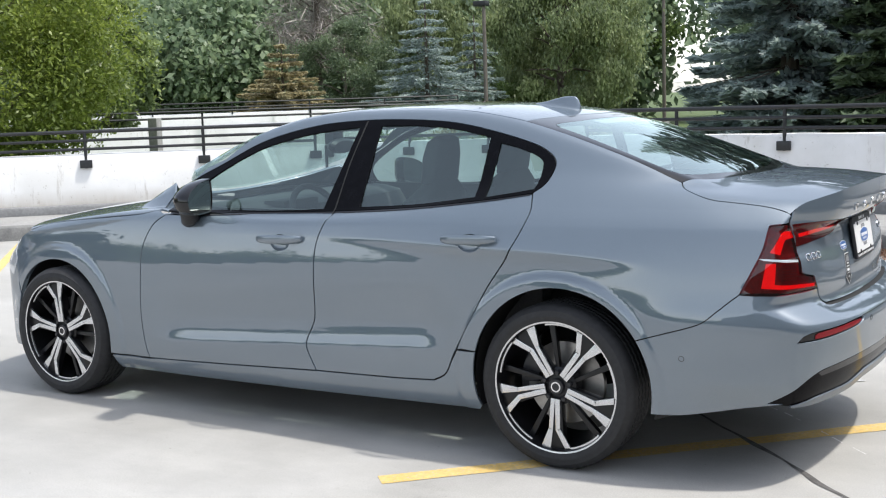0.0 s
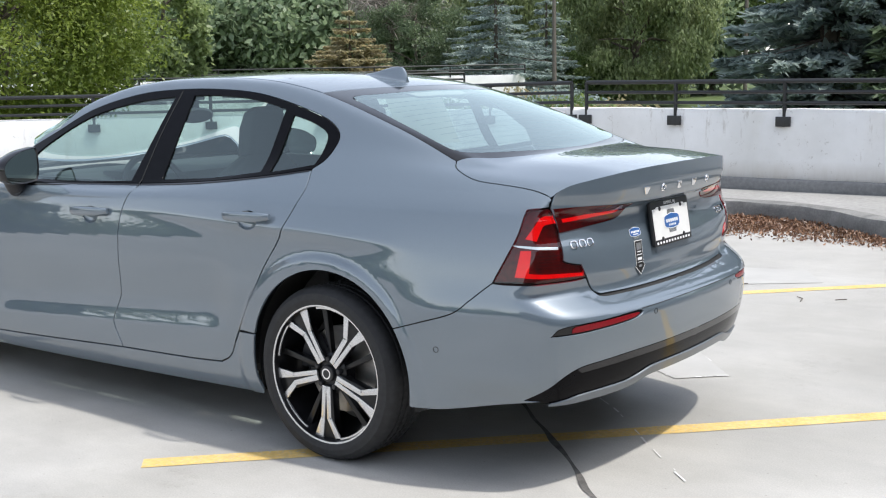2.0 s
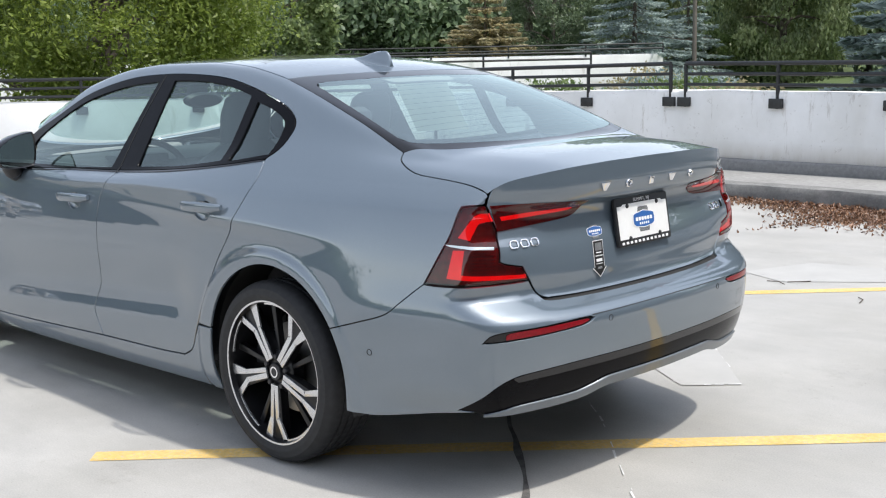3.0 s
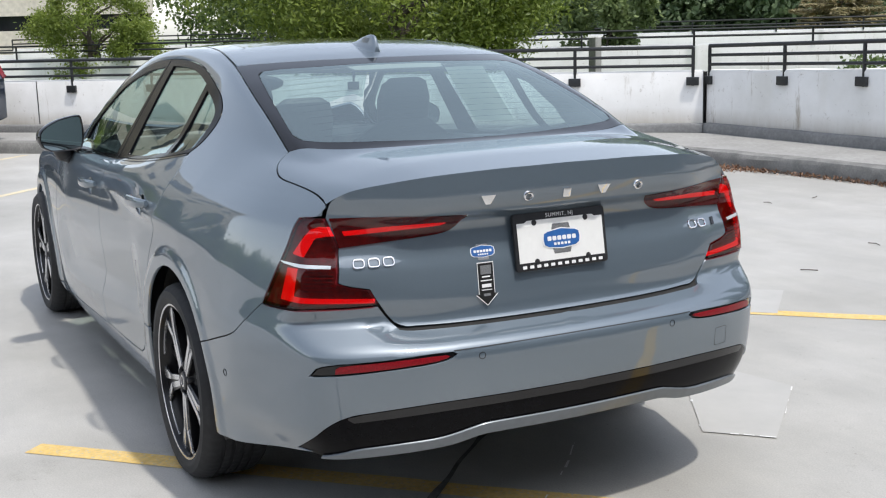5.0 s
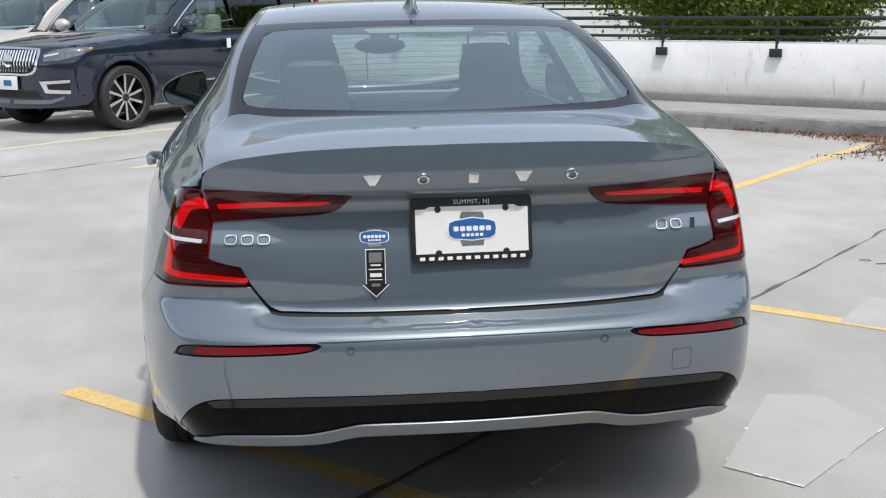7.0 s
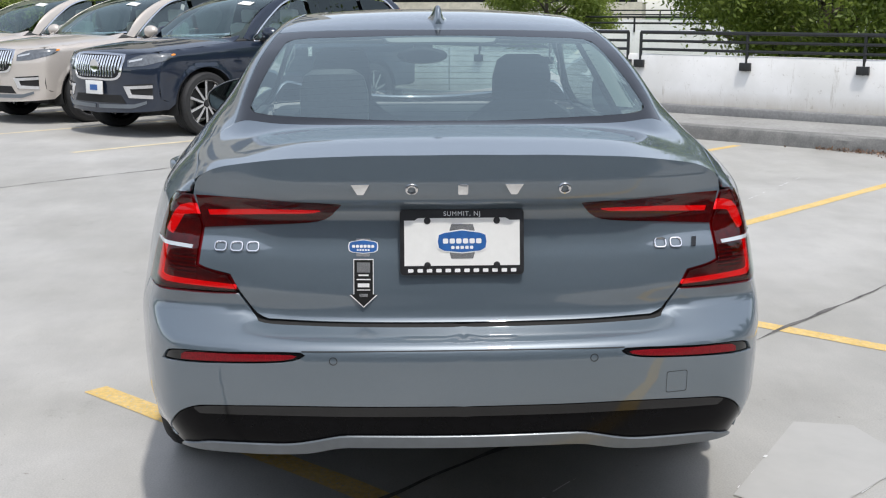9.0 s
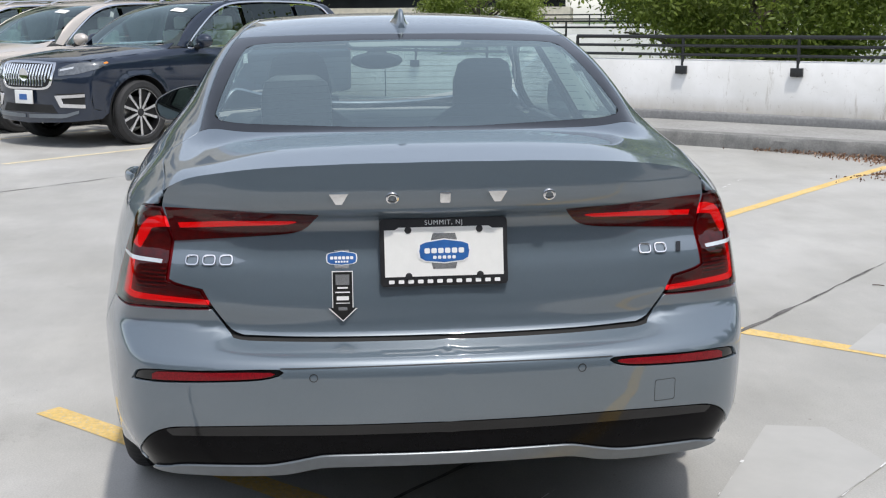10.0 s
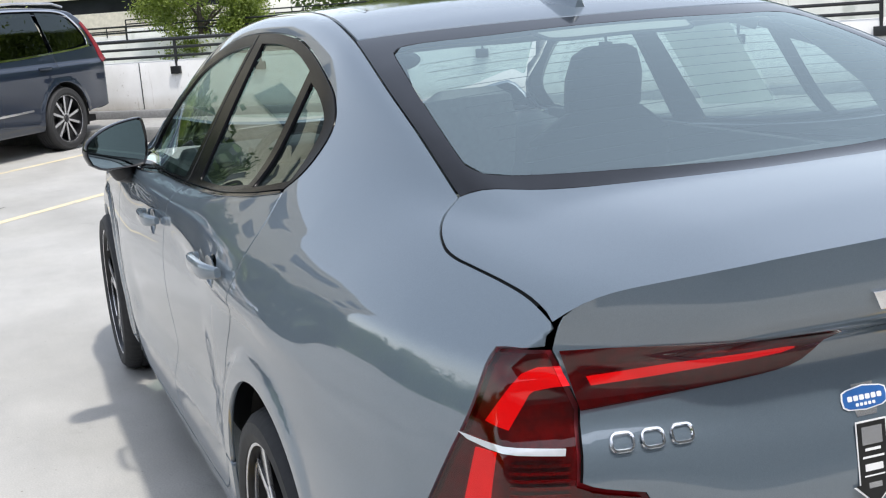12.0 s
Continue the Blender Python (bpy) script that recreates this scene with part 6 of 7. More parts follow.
for s in (1, -1):
    # inner faces of the roof posts
    panel("post_trim", saloon, HEADLINER, sheet(CAR, "slant", CAR.lift("slant", [(-0.12, 0.643 * -0.70 + 0.766 * 1.19), (-0.30, 0.643 * -0.60 + 0.766 * 1.35), (0.0, 0.643 * -0.60 + 0.766 * 1.28), (0.40, 0.643 * -0.66 + 0.766 * 1.13), (0.1, 0.643 * -0.74 + 0.766 * 1.08), (-0.12, 0.643 * -0.76 + 0.766 * 1.09)]), level=-0.03, step=0.05, rim=0) if s == 1 else mirrored(*sheet(CAR, "slant", CAR.lift("slant", [(-0.12, 0.643 * -0.70 + 0.766 * 1.19), (-0.30, 0.643 * -0.60 + 0.766 * 1.35), (0.0, 0.643 * -0.60 + 0.766 * 1.28), (0.40, 0.643 * -0.66 + 0.766 * 1.13), (0.1, 0.643 * -0.74 + 0.766 * 1.08), (-0.12, 0.643 * -0.76 + 0.766 * 1.09)]), level=-0.03, step=0.05, rim=0)))


# ---- tall estate cars parked across the way ----
SUV_SECTION = [(0.22, 0.86), (0.30, 0.925), (0.42, 0.945), (0.60, 0.952), (0.80, 0.958), (0.95, 0.955), (1.06, 0.940), (1.12, 0.91), (1.18, 0.85), (1.3, 0.7)]
SUV_ROOF = [(-2.75, 0.98), (-2.5, 1.12), (-2.2, 1.32), (-1.9, 1.50), (-1.65, 1.60), (-1.4, 1.665), (-1.1, 1.705), (-0.6, 1.722), (0.0, 1.715), (0.45, 1.688), (0.66, 1.660), (0.78, 1.60), (0.90, 1.42), (1.0, 1.20), (1.06, 1.0)]
SUV_BONNET = [(-3.95, 0.80), (-3.84, 0.94), (-3.70, 1.01), (-3.4, 1.065), (-3.0, 1.11), (-2.6, 1.145), (-2.2, 1.165), (-1.5, 1.10), (0.6, 1.10), (1.1, 1.08)]


def suv_form(p):
    x, z = p[..., 0], p[..., 2]
    a = np.sqrt(p[..., 1] ** 2 + 1e-6)
    b = np.minimum(a, 1.0)
    w = spline(z, SUV_SECTION) - 0.05 * ramp(x, -2.6, -3.5) - 0.09 * ramp(x, -3.3, -3.95) - 0.06 * ramp(x, 0.3, 1.1)
    for ax in (0.0, -2.984):
        w = w + 0.012 * ramp(np.hypot(x - ax, z - 0.37), 0.50, 0.45)
    deck = spline(x, SUV_BONNET) - 0.06 * b**2 - 0.05 * b**4
    low = smax(0.95 * (a - w), 0.97 * (z - deck), 0.016)
    low = smax(low, x - 1.09 + 0.10 * b**2 + 0.10 * b**4, 0.02)
    low = smax(low, -(x + 3.86 - 0.10 * b**2 - 0.30 * b**4 - 0.07 * ramp(z, 0.75, 1.05)), 0.02)
    w2 = 0.865 - 0.33 * (z - 1.12) - 0.10 * np.maximum(z - 1.4, 0) - 0.06 * np.maximum(x - 0.2, 0) ** 2
    top = spline(x, SUV_ROOF) - 0.06 * b**2 - 0.04 * b**4
    cabin = smax(smax(0.93 * (a - w2), 0.9 * (z - top), 0.016), 1.0 - z, 0.01)
    return smax(smin(low, cabin, 0.008), 0.23 - z, 0.01)


SUV = Skin(suv_form)


def sp(pts, n=6):
    return SUV.line("side", pts, n=n)


def circle(ax, r, n=40, z=0.38):
    return [(ax + r * math.cos(a), z + r * math.sin(a)) for a in np.linspace(0, 2 * math.pi, n, endpoint=False)]


SUV_DLO = [(-2.20, 1.10), (-2.02, 1.24), (-1.75, 1.42), (-1.48, 1.56), (-1.15, 1.635), (-0.6, 1.66), (0.1, 1.65), (0.50, 1.610), (0.66, 1.50), (0.76, 1.32), (0.76, 1.20), (0.4, 1.165), (-0.6, 1.12), (-1.6, 1.09)]


def suv_sheets():
    """All panels of one such car, worked out once."""
    out = {}

    def two(name, view, outline, holes=(), **kw):
        s = sheet(SUV, view, outline, holes, **kw)
        out[name] = (s, mirrored(*s))

    rear_arch = sp([(0.425 * math.cos(radians(a)), 0.38 + 0.425 * math.sin(radians(a))) for a in np.linspace(3, 177, 24)], 1)
    front_arch = sp([(-2.984 + 0.425 * math.cos(radians(a)), 0.38 + 0.425 * math.sin(radians(a))) for a in np.linspace(3, 177, 24)], 1)
    body_ring = np.vstack([sp([(-3.55, 0.99), (-3.3, 1.03), (-2.9, 1.07), (-2.3, 1.10), (-2.20, 1.095), (-1.6, 1.085), (-0.6, 1.115), (0.4, 1.16), (0.77, 1.19), (0.95, 1.15), (1.0, 0.95), (1.0, 0.5)], 4), sp([(0.9, 0.45), (0.45, 0.42)], 1), rear_arch, sp([(-0.425, 0.38), (-2.55, 0.38)], 1), front_arch, sp([(-3.42, 0.40), (-3.60, 0.45)], 1), sp([(-3.62, 0.7), (-3.55, 0.99)], 1)])
    two("side", "side", body_ring, step=0.04)
    two("cladding", "side", np.vstack([sp([(-2.56, 0.385), (-0.42, 0.385), (-0.41, 0.27), (-2.57, 0.26)], 1)]), step=0.05)
    two("chrome", "side", sp([(-2.35, 0.475), (-0.60, 0.515), (-0.60, 0.545), (-2.35, 0.505)], 1), level=0.008, step=0.05)
    two("glass_f", "side", np.vstack([sp([(-2.08, 1.13), (-1.95, 1.26), (-1.72, 1.41), (-1.46, 1.535), (-1.12, 1.61)], 5), sp([(-1.10, 1.61), (-1.12, 1.115)], 1), sp([(-1.12, 1.115), (-2.08, 1.11)], 1)]), level=-0.003, step=0.06)
    two("glass_r", "side", np.vstack([sp([(-1.02, 1.615), (-0.6, 1.635), (-0.08, 1.63)], 5), sp([(-0.08, 1.63), (-0.06, 1.155), (-1.03, 1.12)], 1)]), level=-0.003, step=0.06)
    two("glass_q", "side", np.vstack([sp([(0.0, 1.628), (0.3, 1.61), (0.46, 1.58)], 4), sp([(0.56, 1.52), (0.69, 1.35), (0.69, 1.24), (0.5, 1.20)], 4), sp([(0.02, 1.16), (0.0, 1.4)], 1)]), level=-0.003, step=0.06)
    chrome_out = np.vstack([sp([(-2.16, 1.12), (-1.98, 1.265), (-1.72, 1.44), (-1.46, 1.575), (-1.15, 1.65), (-0.6, 1.675), (0.1, 1.665), (0.48, 1.625), (0.65, 1.51), (0.77, 1.32), (0.75, 1.195)], 5)])
    chrome_in = np.vstack([sp([(0.725, 1.20), (0.745, 1.32), (0.63, 1.50), (0.47, 1.607), (0.1, 1.645), (-0.6, 1.655), (-1.15, 1.63), (-1.46, 1.555), (-1.72, 1.42), (-1.98, 1.245), (-2.14, 1.12)], 5)])
    two("frame_chrome", "side", np.vstack([chrome_out, chrome_in]), level=0.004, gap=0, step=0.03)
    two("belt_chrome", "side", sp([(-2.15, 1.093), (-0.6, 1.112), (0.4, 1.157), (0.77, 1.187), (0.77, 1.207), (0.4, 1.177), (-0.6, 1.132), (-2.15, 1.113)], 1), level=0.004, gap=0, step=0.04)
    pillar = np.vstack([SUV.line("slant", [(-2.32, 0.643 * -0.85 + 0.766 * 1.12), (-2.02, 0.643 * -0.72 + 0.766 * 1.36), (-1.6, 0.643 * -0.64 + 0.766 * 1.58), (-1.2, 0.643 * -0.60 + 0.766 * 1.69)]), SUV.line("slant", [(-0.6, 0.643 * -0.60 + 0.766 * 1.72), (0.2, 0.643 * -0.60 + 0.766 * 1.71), (0.62, 0.643 * -0.58 + 0.766 * 1.66), (0.82, 0.643 * -0.62 + 0.766 * 1.50), (0.96, 0.643 * -0.72 + 0.766 * 1.2)]), sp([(0.96, 1.18), (0.77, 1.21)], 1), sp(SUV_DLO[8:11][::-1], 4), sp(SUV_DLO[:8][::-1], 5)])
    two("rail", "slant", pillar, step=0.04)
    f = np.array([1, -1, 1.0])
    edge = SUV.line("top", [(-1.42, -0.60), (-1.1, -0.605), (-0.3, -0.61), (0.45, -0.60), (0.62, -0.58)])
    out["roof"] = (sheet(SUV, "top", np.vstack([edge, SUV.line("top", [(0.67, -0.4), (0.69, 0), (0.67, 0.4)]), (edge * f)[::-1], SUV.line("top", [(-1.50, 0.3), (-1.53, 0), (-1.50, -0.3)])]), step=0.06),)
    edge = SUV.line("top", [(-1.46, -0.60), (-1.8, -0.68), (-2.28, -0.77)])
    out["screen"] = (sheet(SUV, "top", np.vstack([edge, SUV.line("top", [(-2.48, -0.5), (-2.58, 0), (-2.48, 0.5)]), (edge * f)[::-1], SUV.line("top", [(-1.54, 0.3), (-1.57, 0), (-1.54, -0.3)])]), level=-0.003, step=0.07),)
    edge = SUV.line("top", [(-2.33, -0.83), (-2.8, -0.85), (-3.3, -0.81), (-3.66, -0.68)])
    out["bonnet"] = (sheet(SUV, "top", np.vstack([edge, SUV.line("top", [(-3.80, -0.4), (-3.83, 0), (-3.80, 0.4)]), (edge * f)[::-1], SUV.line("top", [(-2.55, 0.5), (-2.64, 0), (-2.55, -0.5)])]), step=0.04),)
    mid = [(0, z) for z in (0.98, 0.9, 0.8, 0.7, 0.6, 0.5, 0.4, 0.30)]
    nose_ring = np.vstack([sp([(-3.42, 0.42), (-3.60, 0.46), (-3.60, 0.7), (-3.56, 0.985)], 3), SUV.line("front", [(-0.72, 0.99), (-0.5, 0.985), (0, 0.98)], n=4), SUV.line("front", mid, n=3)[1:], SUV.line("front", [(0, 0.28), (-0.55, 0.30)], n=3), sp([(-3.5, 0.33), (-3.42, 0.40)], 2)])
    two("nose", "nose", nose_ring, step=0.04, gap=0.001, weld=SUV.line("front", [(0, 1.1)] + mid + [(0, 0.2)], n=3))
    tail_ring = np.vstack([sp([(0.93, 0.46), (0.99, 0.6), (1.0, 0.95), (0.96, 1.15)], 3), SUV.line("tail", [(-0.7, 1.2), (-0.55, 1.55), (0, 1.62)], n=4), SUV.line("tail", [(0, 1.3), (0, 0.9), (0, 0.4)], n=4), SUV.line("tail", [(-0.3, 0.38), (-0.7, 0.40)], n=2)])
    two("tailgate", "corner", tail_ring, step=0.06, gap=0.001)
    two("tail_lamp", "corner", np.vstack([sp([(0.87, 0.98), (0.85, 1.22), (0.74, 1.48)], 4), sp([(0.80, 1.50), (0.93, 1.25), (0.985, 0.98)], 4)]), level=0.008, step=0.05)

    def fr(pts, n=4):
        return SUV.line("front", pts, n=n)

    out["grille"] = (sheet(SUV, "front", fr([(-0.42, 0.955), (0, 0.965), (0.42, 0.955), (0.435, 0.85), (0.36, 0.70), (0, 0.685), (-0.36, 0.70), (-0.435, 0.85), (-0.42, 0.955)], 4), level=0.004, step=0.05),)
    ring_o = fr([(-0.45, 0.97), (0, 0.985), (0.45, 0.97), (0.465, 0.85), (0.385, 0.68), (0, 0.665), (-0.385, 0.68), (-0.465, 0.85), (-0.45, 0.97)], 4)
    ring_i = fr([(-0.42, 0.95), (0, 0.962), (0.42, 0.95), (0.435, 0.85), (0.36, 0.70), (0, 0.687), (-0.36, 0.70), (-0.435, 0.85), (-0.42, 0.95)], 4)
    out["grille_ring"] = (sheet(SUV, "front", ring_o, [ring_i], level=0.014, gap=0, step=0.03),)
    two("headlamp", "nose", np.vstack([fr([(-0.50, 0.90), (-0.62, 0.955), (-0.75, 0.975)], 3), sp([(-3.44, 0.985), (-3.40, 0.955), (-3.50, 0.90)], 3), fr([(-0.72, 0.835), (-0.52, 0.82)], 3)]), level=0.006, step=0.04)
    two("turn_lamp", "nose", sp([(-3.45, 0.968), (-3.41, 0.980), (-3.385, 0.966), (-3.41, 0.950), (-3.45, 0.948)], 2), level=0.010, step=0.03)
    two("light_bar", "nose", np.vstack([fr([(-0.53, 0.895), (-0.68, 0.925)], 2), fr([(-0.68, 0.905), (-0.53, 0.875)], 2)]), level=0.010, gap=0, step=0.03)
    two("intake", "nose", fr([(-0.48, 0.62), (-0.80, 0.64), (-0.80, 0.50), (-0.52, 0.46)], 1), level=0.004, step=0.05)
    two("intake_trim", "nose", fr([(-0.46, 0.60), (-0.80, 0.62), (-0.80, 0.585), (-0.55, 0.57), (-0.57, 0.51), (-0.80, 0.50), (-0.80, 0.46), (-0.53, 0.47)], 1), level=0.012, gap=0, step=0.04)
    out["low_intake"] = (sheet(SUV, "front", fr([(-0.42, 0.50), (0.42, 0.50), (0.50, 0.40), (-0.50, 0.40)], 1), level=0.004, step=0.06),)
    two("skid", "nose", fr([(-0.02, 0.385), (-0.60, 0.40), (-0.74, 0.44), (-0.74, 0.40), (-0.58, 0.345), (-0.02, 0.335)], 1), level=0.010, step=0.05)
    out["label"] = (sheet(SUV, "top", SUV.lift("top", [(-1.72, -0.44), (-1.70, -0.20), (-1.80, -0.19), (-1.82, -0.45)]), level=0.003, gap=0, step=0.05, rim=0),)
    return out


SUV_PARTS = suv_sheets()


def estate_car(x, y, rz, coat, label, detail=True):
    t = thing("car", x, y, 0, rz, label, "car", "cars parked in a row")
    q = SUV_PARTS

    def pair(name, key, mat, note=""):
        return [panel(name, t, mat, s, label=note) for s in q[key]]

    for name, key, mat, note in (("body_side", "side", coat, ""), ("sill_cladding", "cladding", coat, ""), ("sill_strip", "chrome", CHROME, "bright sill strip"), ("window_frame", "frame_chrome", CHROME, "chrome window frame"), ("belt_moulding", "belt_chrome", CHROME, ""), ("roof_pillar", "rail", coat, ""), ("roof", "roof", coat, ""), ("windscreen", "screen", SIDE_GLASS, ""), ("bonnet", "bonnet", coat, ""), ("front_bumper", "nose", coat, ""), ("tailgate", "tailgate", coat, ""), ("rear_lamp", "tail_lamp", RED_REFLECTOR, "tall red rear lamp"), ("grille", "grille", UNDER, ""), ("grille_surround", "grille_ring", CHROME, "chrome grille surround"), ("headlamp", "headlamp", HEADLAMP_GLASS, "clear headlamp with a white light bar"), ("turn_lamp", "turn_lamp", AMBER, "amber turn lamp"), ("light_bar", "light_bar", LAMP_CLEAR, ""), ("air_intake", "intake", UNDER, ""), ("intake_trim", "intake_trim", CHROME, "silver intake trim"), ("lower_intake", "low_intake", UNDER, ""), ("skid_plate", "skid", SILL_GREY, "")):
        pair(name, key, mat, note)
    pair("front_window", "glass_f", SIDE_GLASS)
    pair("windscreen_sticker", "label", WHITE_INK, "white paper sticker on the windscreen")
    pair("rear_window", "glass_r", DARK_GLASS, "dark privacy glass")
    pair("quarter_window", "glass_q", DARK_GLASS, "dark privacy glass")
    for k in range(17):
        yy = -0.40 + 0.05 * k
        zlo = 0.705 + 0.10 * max(0, (abs(yy) - 0.30)) / 0.12
        pts = SUV.lift("front", [(yy, z) for z in np.linspace(zlo, 0.945, 5)], 0.012)
        part("grille_bar", tube_bm(pts, 0.011, 6), CHROME, t)
    gx = SUV.lift("front", [(0, 0.83)])[0][0]
    part("grille_emblem", lathe_bm([(0.0, 0.0), (0.055, 0.0), (0.075, 0.004), (0.075, -0.02)], Matrix.Translation((gx - 0.03, 0, 0.83)) @ Euler((0, radians(-90), 0)).to_matrix().to_4x4(), 24), CHROME, t)
    part("front_plate", box_bm(gx - 0.055, gx - 0.035, -0.155, 0.155, 0.50, 0.655), PLATE_WHITE, t, "white dealer card in place of a plate", bevel=0.004)
    part("plate_print", box_bm(gx - 0.058, gx - 0.055, -0.07, 0.07, 0.545, 0.61), BADGE_BLUE, t)
    part("floor_pan", box_bm(-3.5, 0.85, -0.72, 0.72, 0.26, 0.34), UNDER, t)
    for yy in (-0.38, 0.38):
        part("front_seat", box_bm(-1.22, -1.02, yy - 0.25, yy + 0.25, 0.6, 1.30), HEADLINER, t, "pale front seat", bevel=0.06)
        part("head_restraint", box_bm(-1.12, -1.0, yy - 0.13, yy + 0.13, 1.30, 1.48), HEADLINER, t, bevel=0.04)
    part("dashboard", box_bm(-2.35, -1.9, -0.78, 0.78, 0.75, 1.12), CHARCOAL, t, bevel=0.06)
    part("cabin_lining", box_bm(-0.9, 0.85, -0.74, 0.74, 0.5, 1.12), CHARCOAL, t, bevel=0.03)
    for s in (-1, 1):
        part("door_seam", tube_bm([Vector(p) * 1.0 for p in SUV.lift("side", [(-1.08, 1.10), (-1.10, 0.9), (-1.10, 0.6), (-1.13, 0.40)], 0.0005) * (1, -s, 1)], 0.003, 5), SEAM, t)
        part("door_seam", tube_bm([Vector(p) for p in SUV.lift("side", [(-2.25, 1.09), (-2.33, 0.9), (-2.33, 0.6), (-2.28, 0.40)], 0.0005) * (1, -s, 1)], 0.003, 5), SEAM, t)
        part("door_seam", tube_bm([Vector(p) for p in SUV.lift("side", [(-0.02, 1.13), (-0.05, 0.98), (-0.25, 0.80), (-0.46, 0.60), (-0.50, 0.40)], 0.0005) * (1, -s, 1)], 0.003, 5), SEAM, t)
        for hx in (-1.30, -0.32):
            h = SUV.lift("side", [(hx, 0.985)])[0]
            part("door_handle", box_bm(hx - 0.11, hx + 0.11, *sorted((s * (-h[1] + 0.008), s * (-h[1] + 0.035))), 0.97, 1.002), coat, t, bevel=0.008)
        part("roof_rail", tube_bm([(-1.25, s * 0.60, 1.67), (-1.1, s * 0.615, 1.715), (-0.3, s * 0.625, 1.745), (0.4, s * 0.615, 1.725), (0.62, s * 0.60, 1.68)], 0.017, 8), SILVER, t)
        bm = bmesh.new()
        bmesh.ops.create_uvsphere(bm, u_segments=18, v_segments=10, radius=1, matrix=Matrix.LocRotScale((-2.02, s * 1.02, 1.18), None, (0.085, 0.125, 0.085)))
        m_ = part("door_mirror", bm, coat, t)
        part("mirror_stalk", tube_bm([(-2.0, s * 0.96, 1.13), (-2.02, s * 0.88, 1.10)], 0.035, 8), SATIN_BLACK, m_)
        for ax in (0.0, -2.984):
            bm = bmesh.new()
            prof = [(0.44 * math.cos(a) + ax, 0.38 + 0.44 * math.sin(a)) for a in np.linspace(-0.3, math.pi + 0.3, 22)]
            rows = [[bm.verts.new((px, yy * s, z)) for px, z in prof] for yy in (-0.93, -0.62)]
            for i in range(21):
                bm.faces.new((rows[0][i], rows[0][i + 1], rows[1][i + 1], rows[1][i]))
            bm.faces.new(rows[1])
            part("wheel_liner", bm, UNDER, t)
            suv_wheel(t, ax, s * 0.835, 0.375, s)
    return t


def suv_wheel(parent, x, y, z, out):
    m = Matrix.Translation((x, y, z)) @ Euler((radians(90 if out < 0 else -90), 0, 0)).to_matrix().to_4x4()

    def put(name, bm, mat, par, bevel=0.0):
        bmesh.ops.transform(bm, matrix=m, verts=bm.verts)
        return part(name, bm, mat, par, bevel=bevel)

    w = put("wheel", lathe_bm([(0.285, 0.10), (0.283, 0.112), (0.272, 0.11), (0.264, 0.08), (0.25, 0.0), (0.24, -0.1)], Matrix(), 48), DARK_ALLOY, parent)
    put("tyre", tyre_bm(0.375, 0.13, 0.276, 90), RUBBER, w)
    put("rim_edge", lathe_bm([(0.284, 0.106), (0.284, 0.114), (0.274, 0.114), (0.272, 0.106)], Matrix(), 48), SILVER, w)
    put("brake_disc", lathe_bm([(0.05, 0.0), (0.18, 0.0), (0.18, -0.02)], Matrix(), 30), DISC, w)
    black = lathe_bm([(0.0, 0.085), (0.06, 0.085), (0.09, 0.06), (0.09, 0.0)], Matrix(), 30)
    for k in range(5):
        prism_bm(blade(0.05, 72 * k, 0.06, 0.272, 72 * k, 0.11), up(0.040), 0.030, black)
    put("spokes", black, DARK_ALLOY, w)
    for k in range(5):
        for sgn in (1, -1):
            put("spoke_face", prism_bm(blade(0.045, 72 * k + 20 * sgn, 0.024, 0.278, 72 * k + 17 * sgn, 0.034), up(0.080), 0.008), SILVER, w)
    put("centre_cap", lathe_bm([(0.0, 0.094), (0.030, 0.093), (0.034, 0.086)], Matrix(), 20), SATIN_BLACK, w)
    return w


estate_car(-13.2, -1.0, 138.5, NAVY_PAINT, "navy blue tall estate car with chrome trim in a row")
estate_car(-15.0, -2.79, 138.5, BEIGE_PAINT, "light beige tall estate car beside a navy one")
estate_car(-16.8, -4.58, 138.5, BEIGE_PAINT, "light beige tall estate car at the row's end")
# white paper tag hanging on the navy car's handle
tag = part("paper_tag", box_bm(-0.035, 0.035, -0.003, 0.003, -0.10, 0.02), WHITE_INK)
tag.matrix_world = pose(-13.2, -1.0, 0, 0, 0, 138.5) @ Matrix.Translation((-1.30, -0.995, 0.985))
tagged(tag, "white paper tag hanging from a door handle", "tag")


# ---- trees ----
def tree_thing(name, x, y, label, group=""):
    return thing(name, x, y, -0.08, label=label, category="tree", group=group)


def limb_points(rng, p, d, length, n=5, wander=0.18, sag=0.0):
    out, length = [Vector(p)], float(length)
    d = Vector(d).normalized()
    for k in range(n):
        d = (d + Vector(rng.normal(size=3)) * wander + Vector((0, 0, -sag))).normalized()
        out.append(out[-1] + d * length / n)
    return out


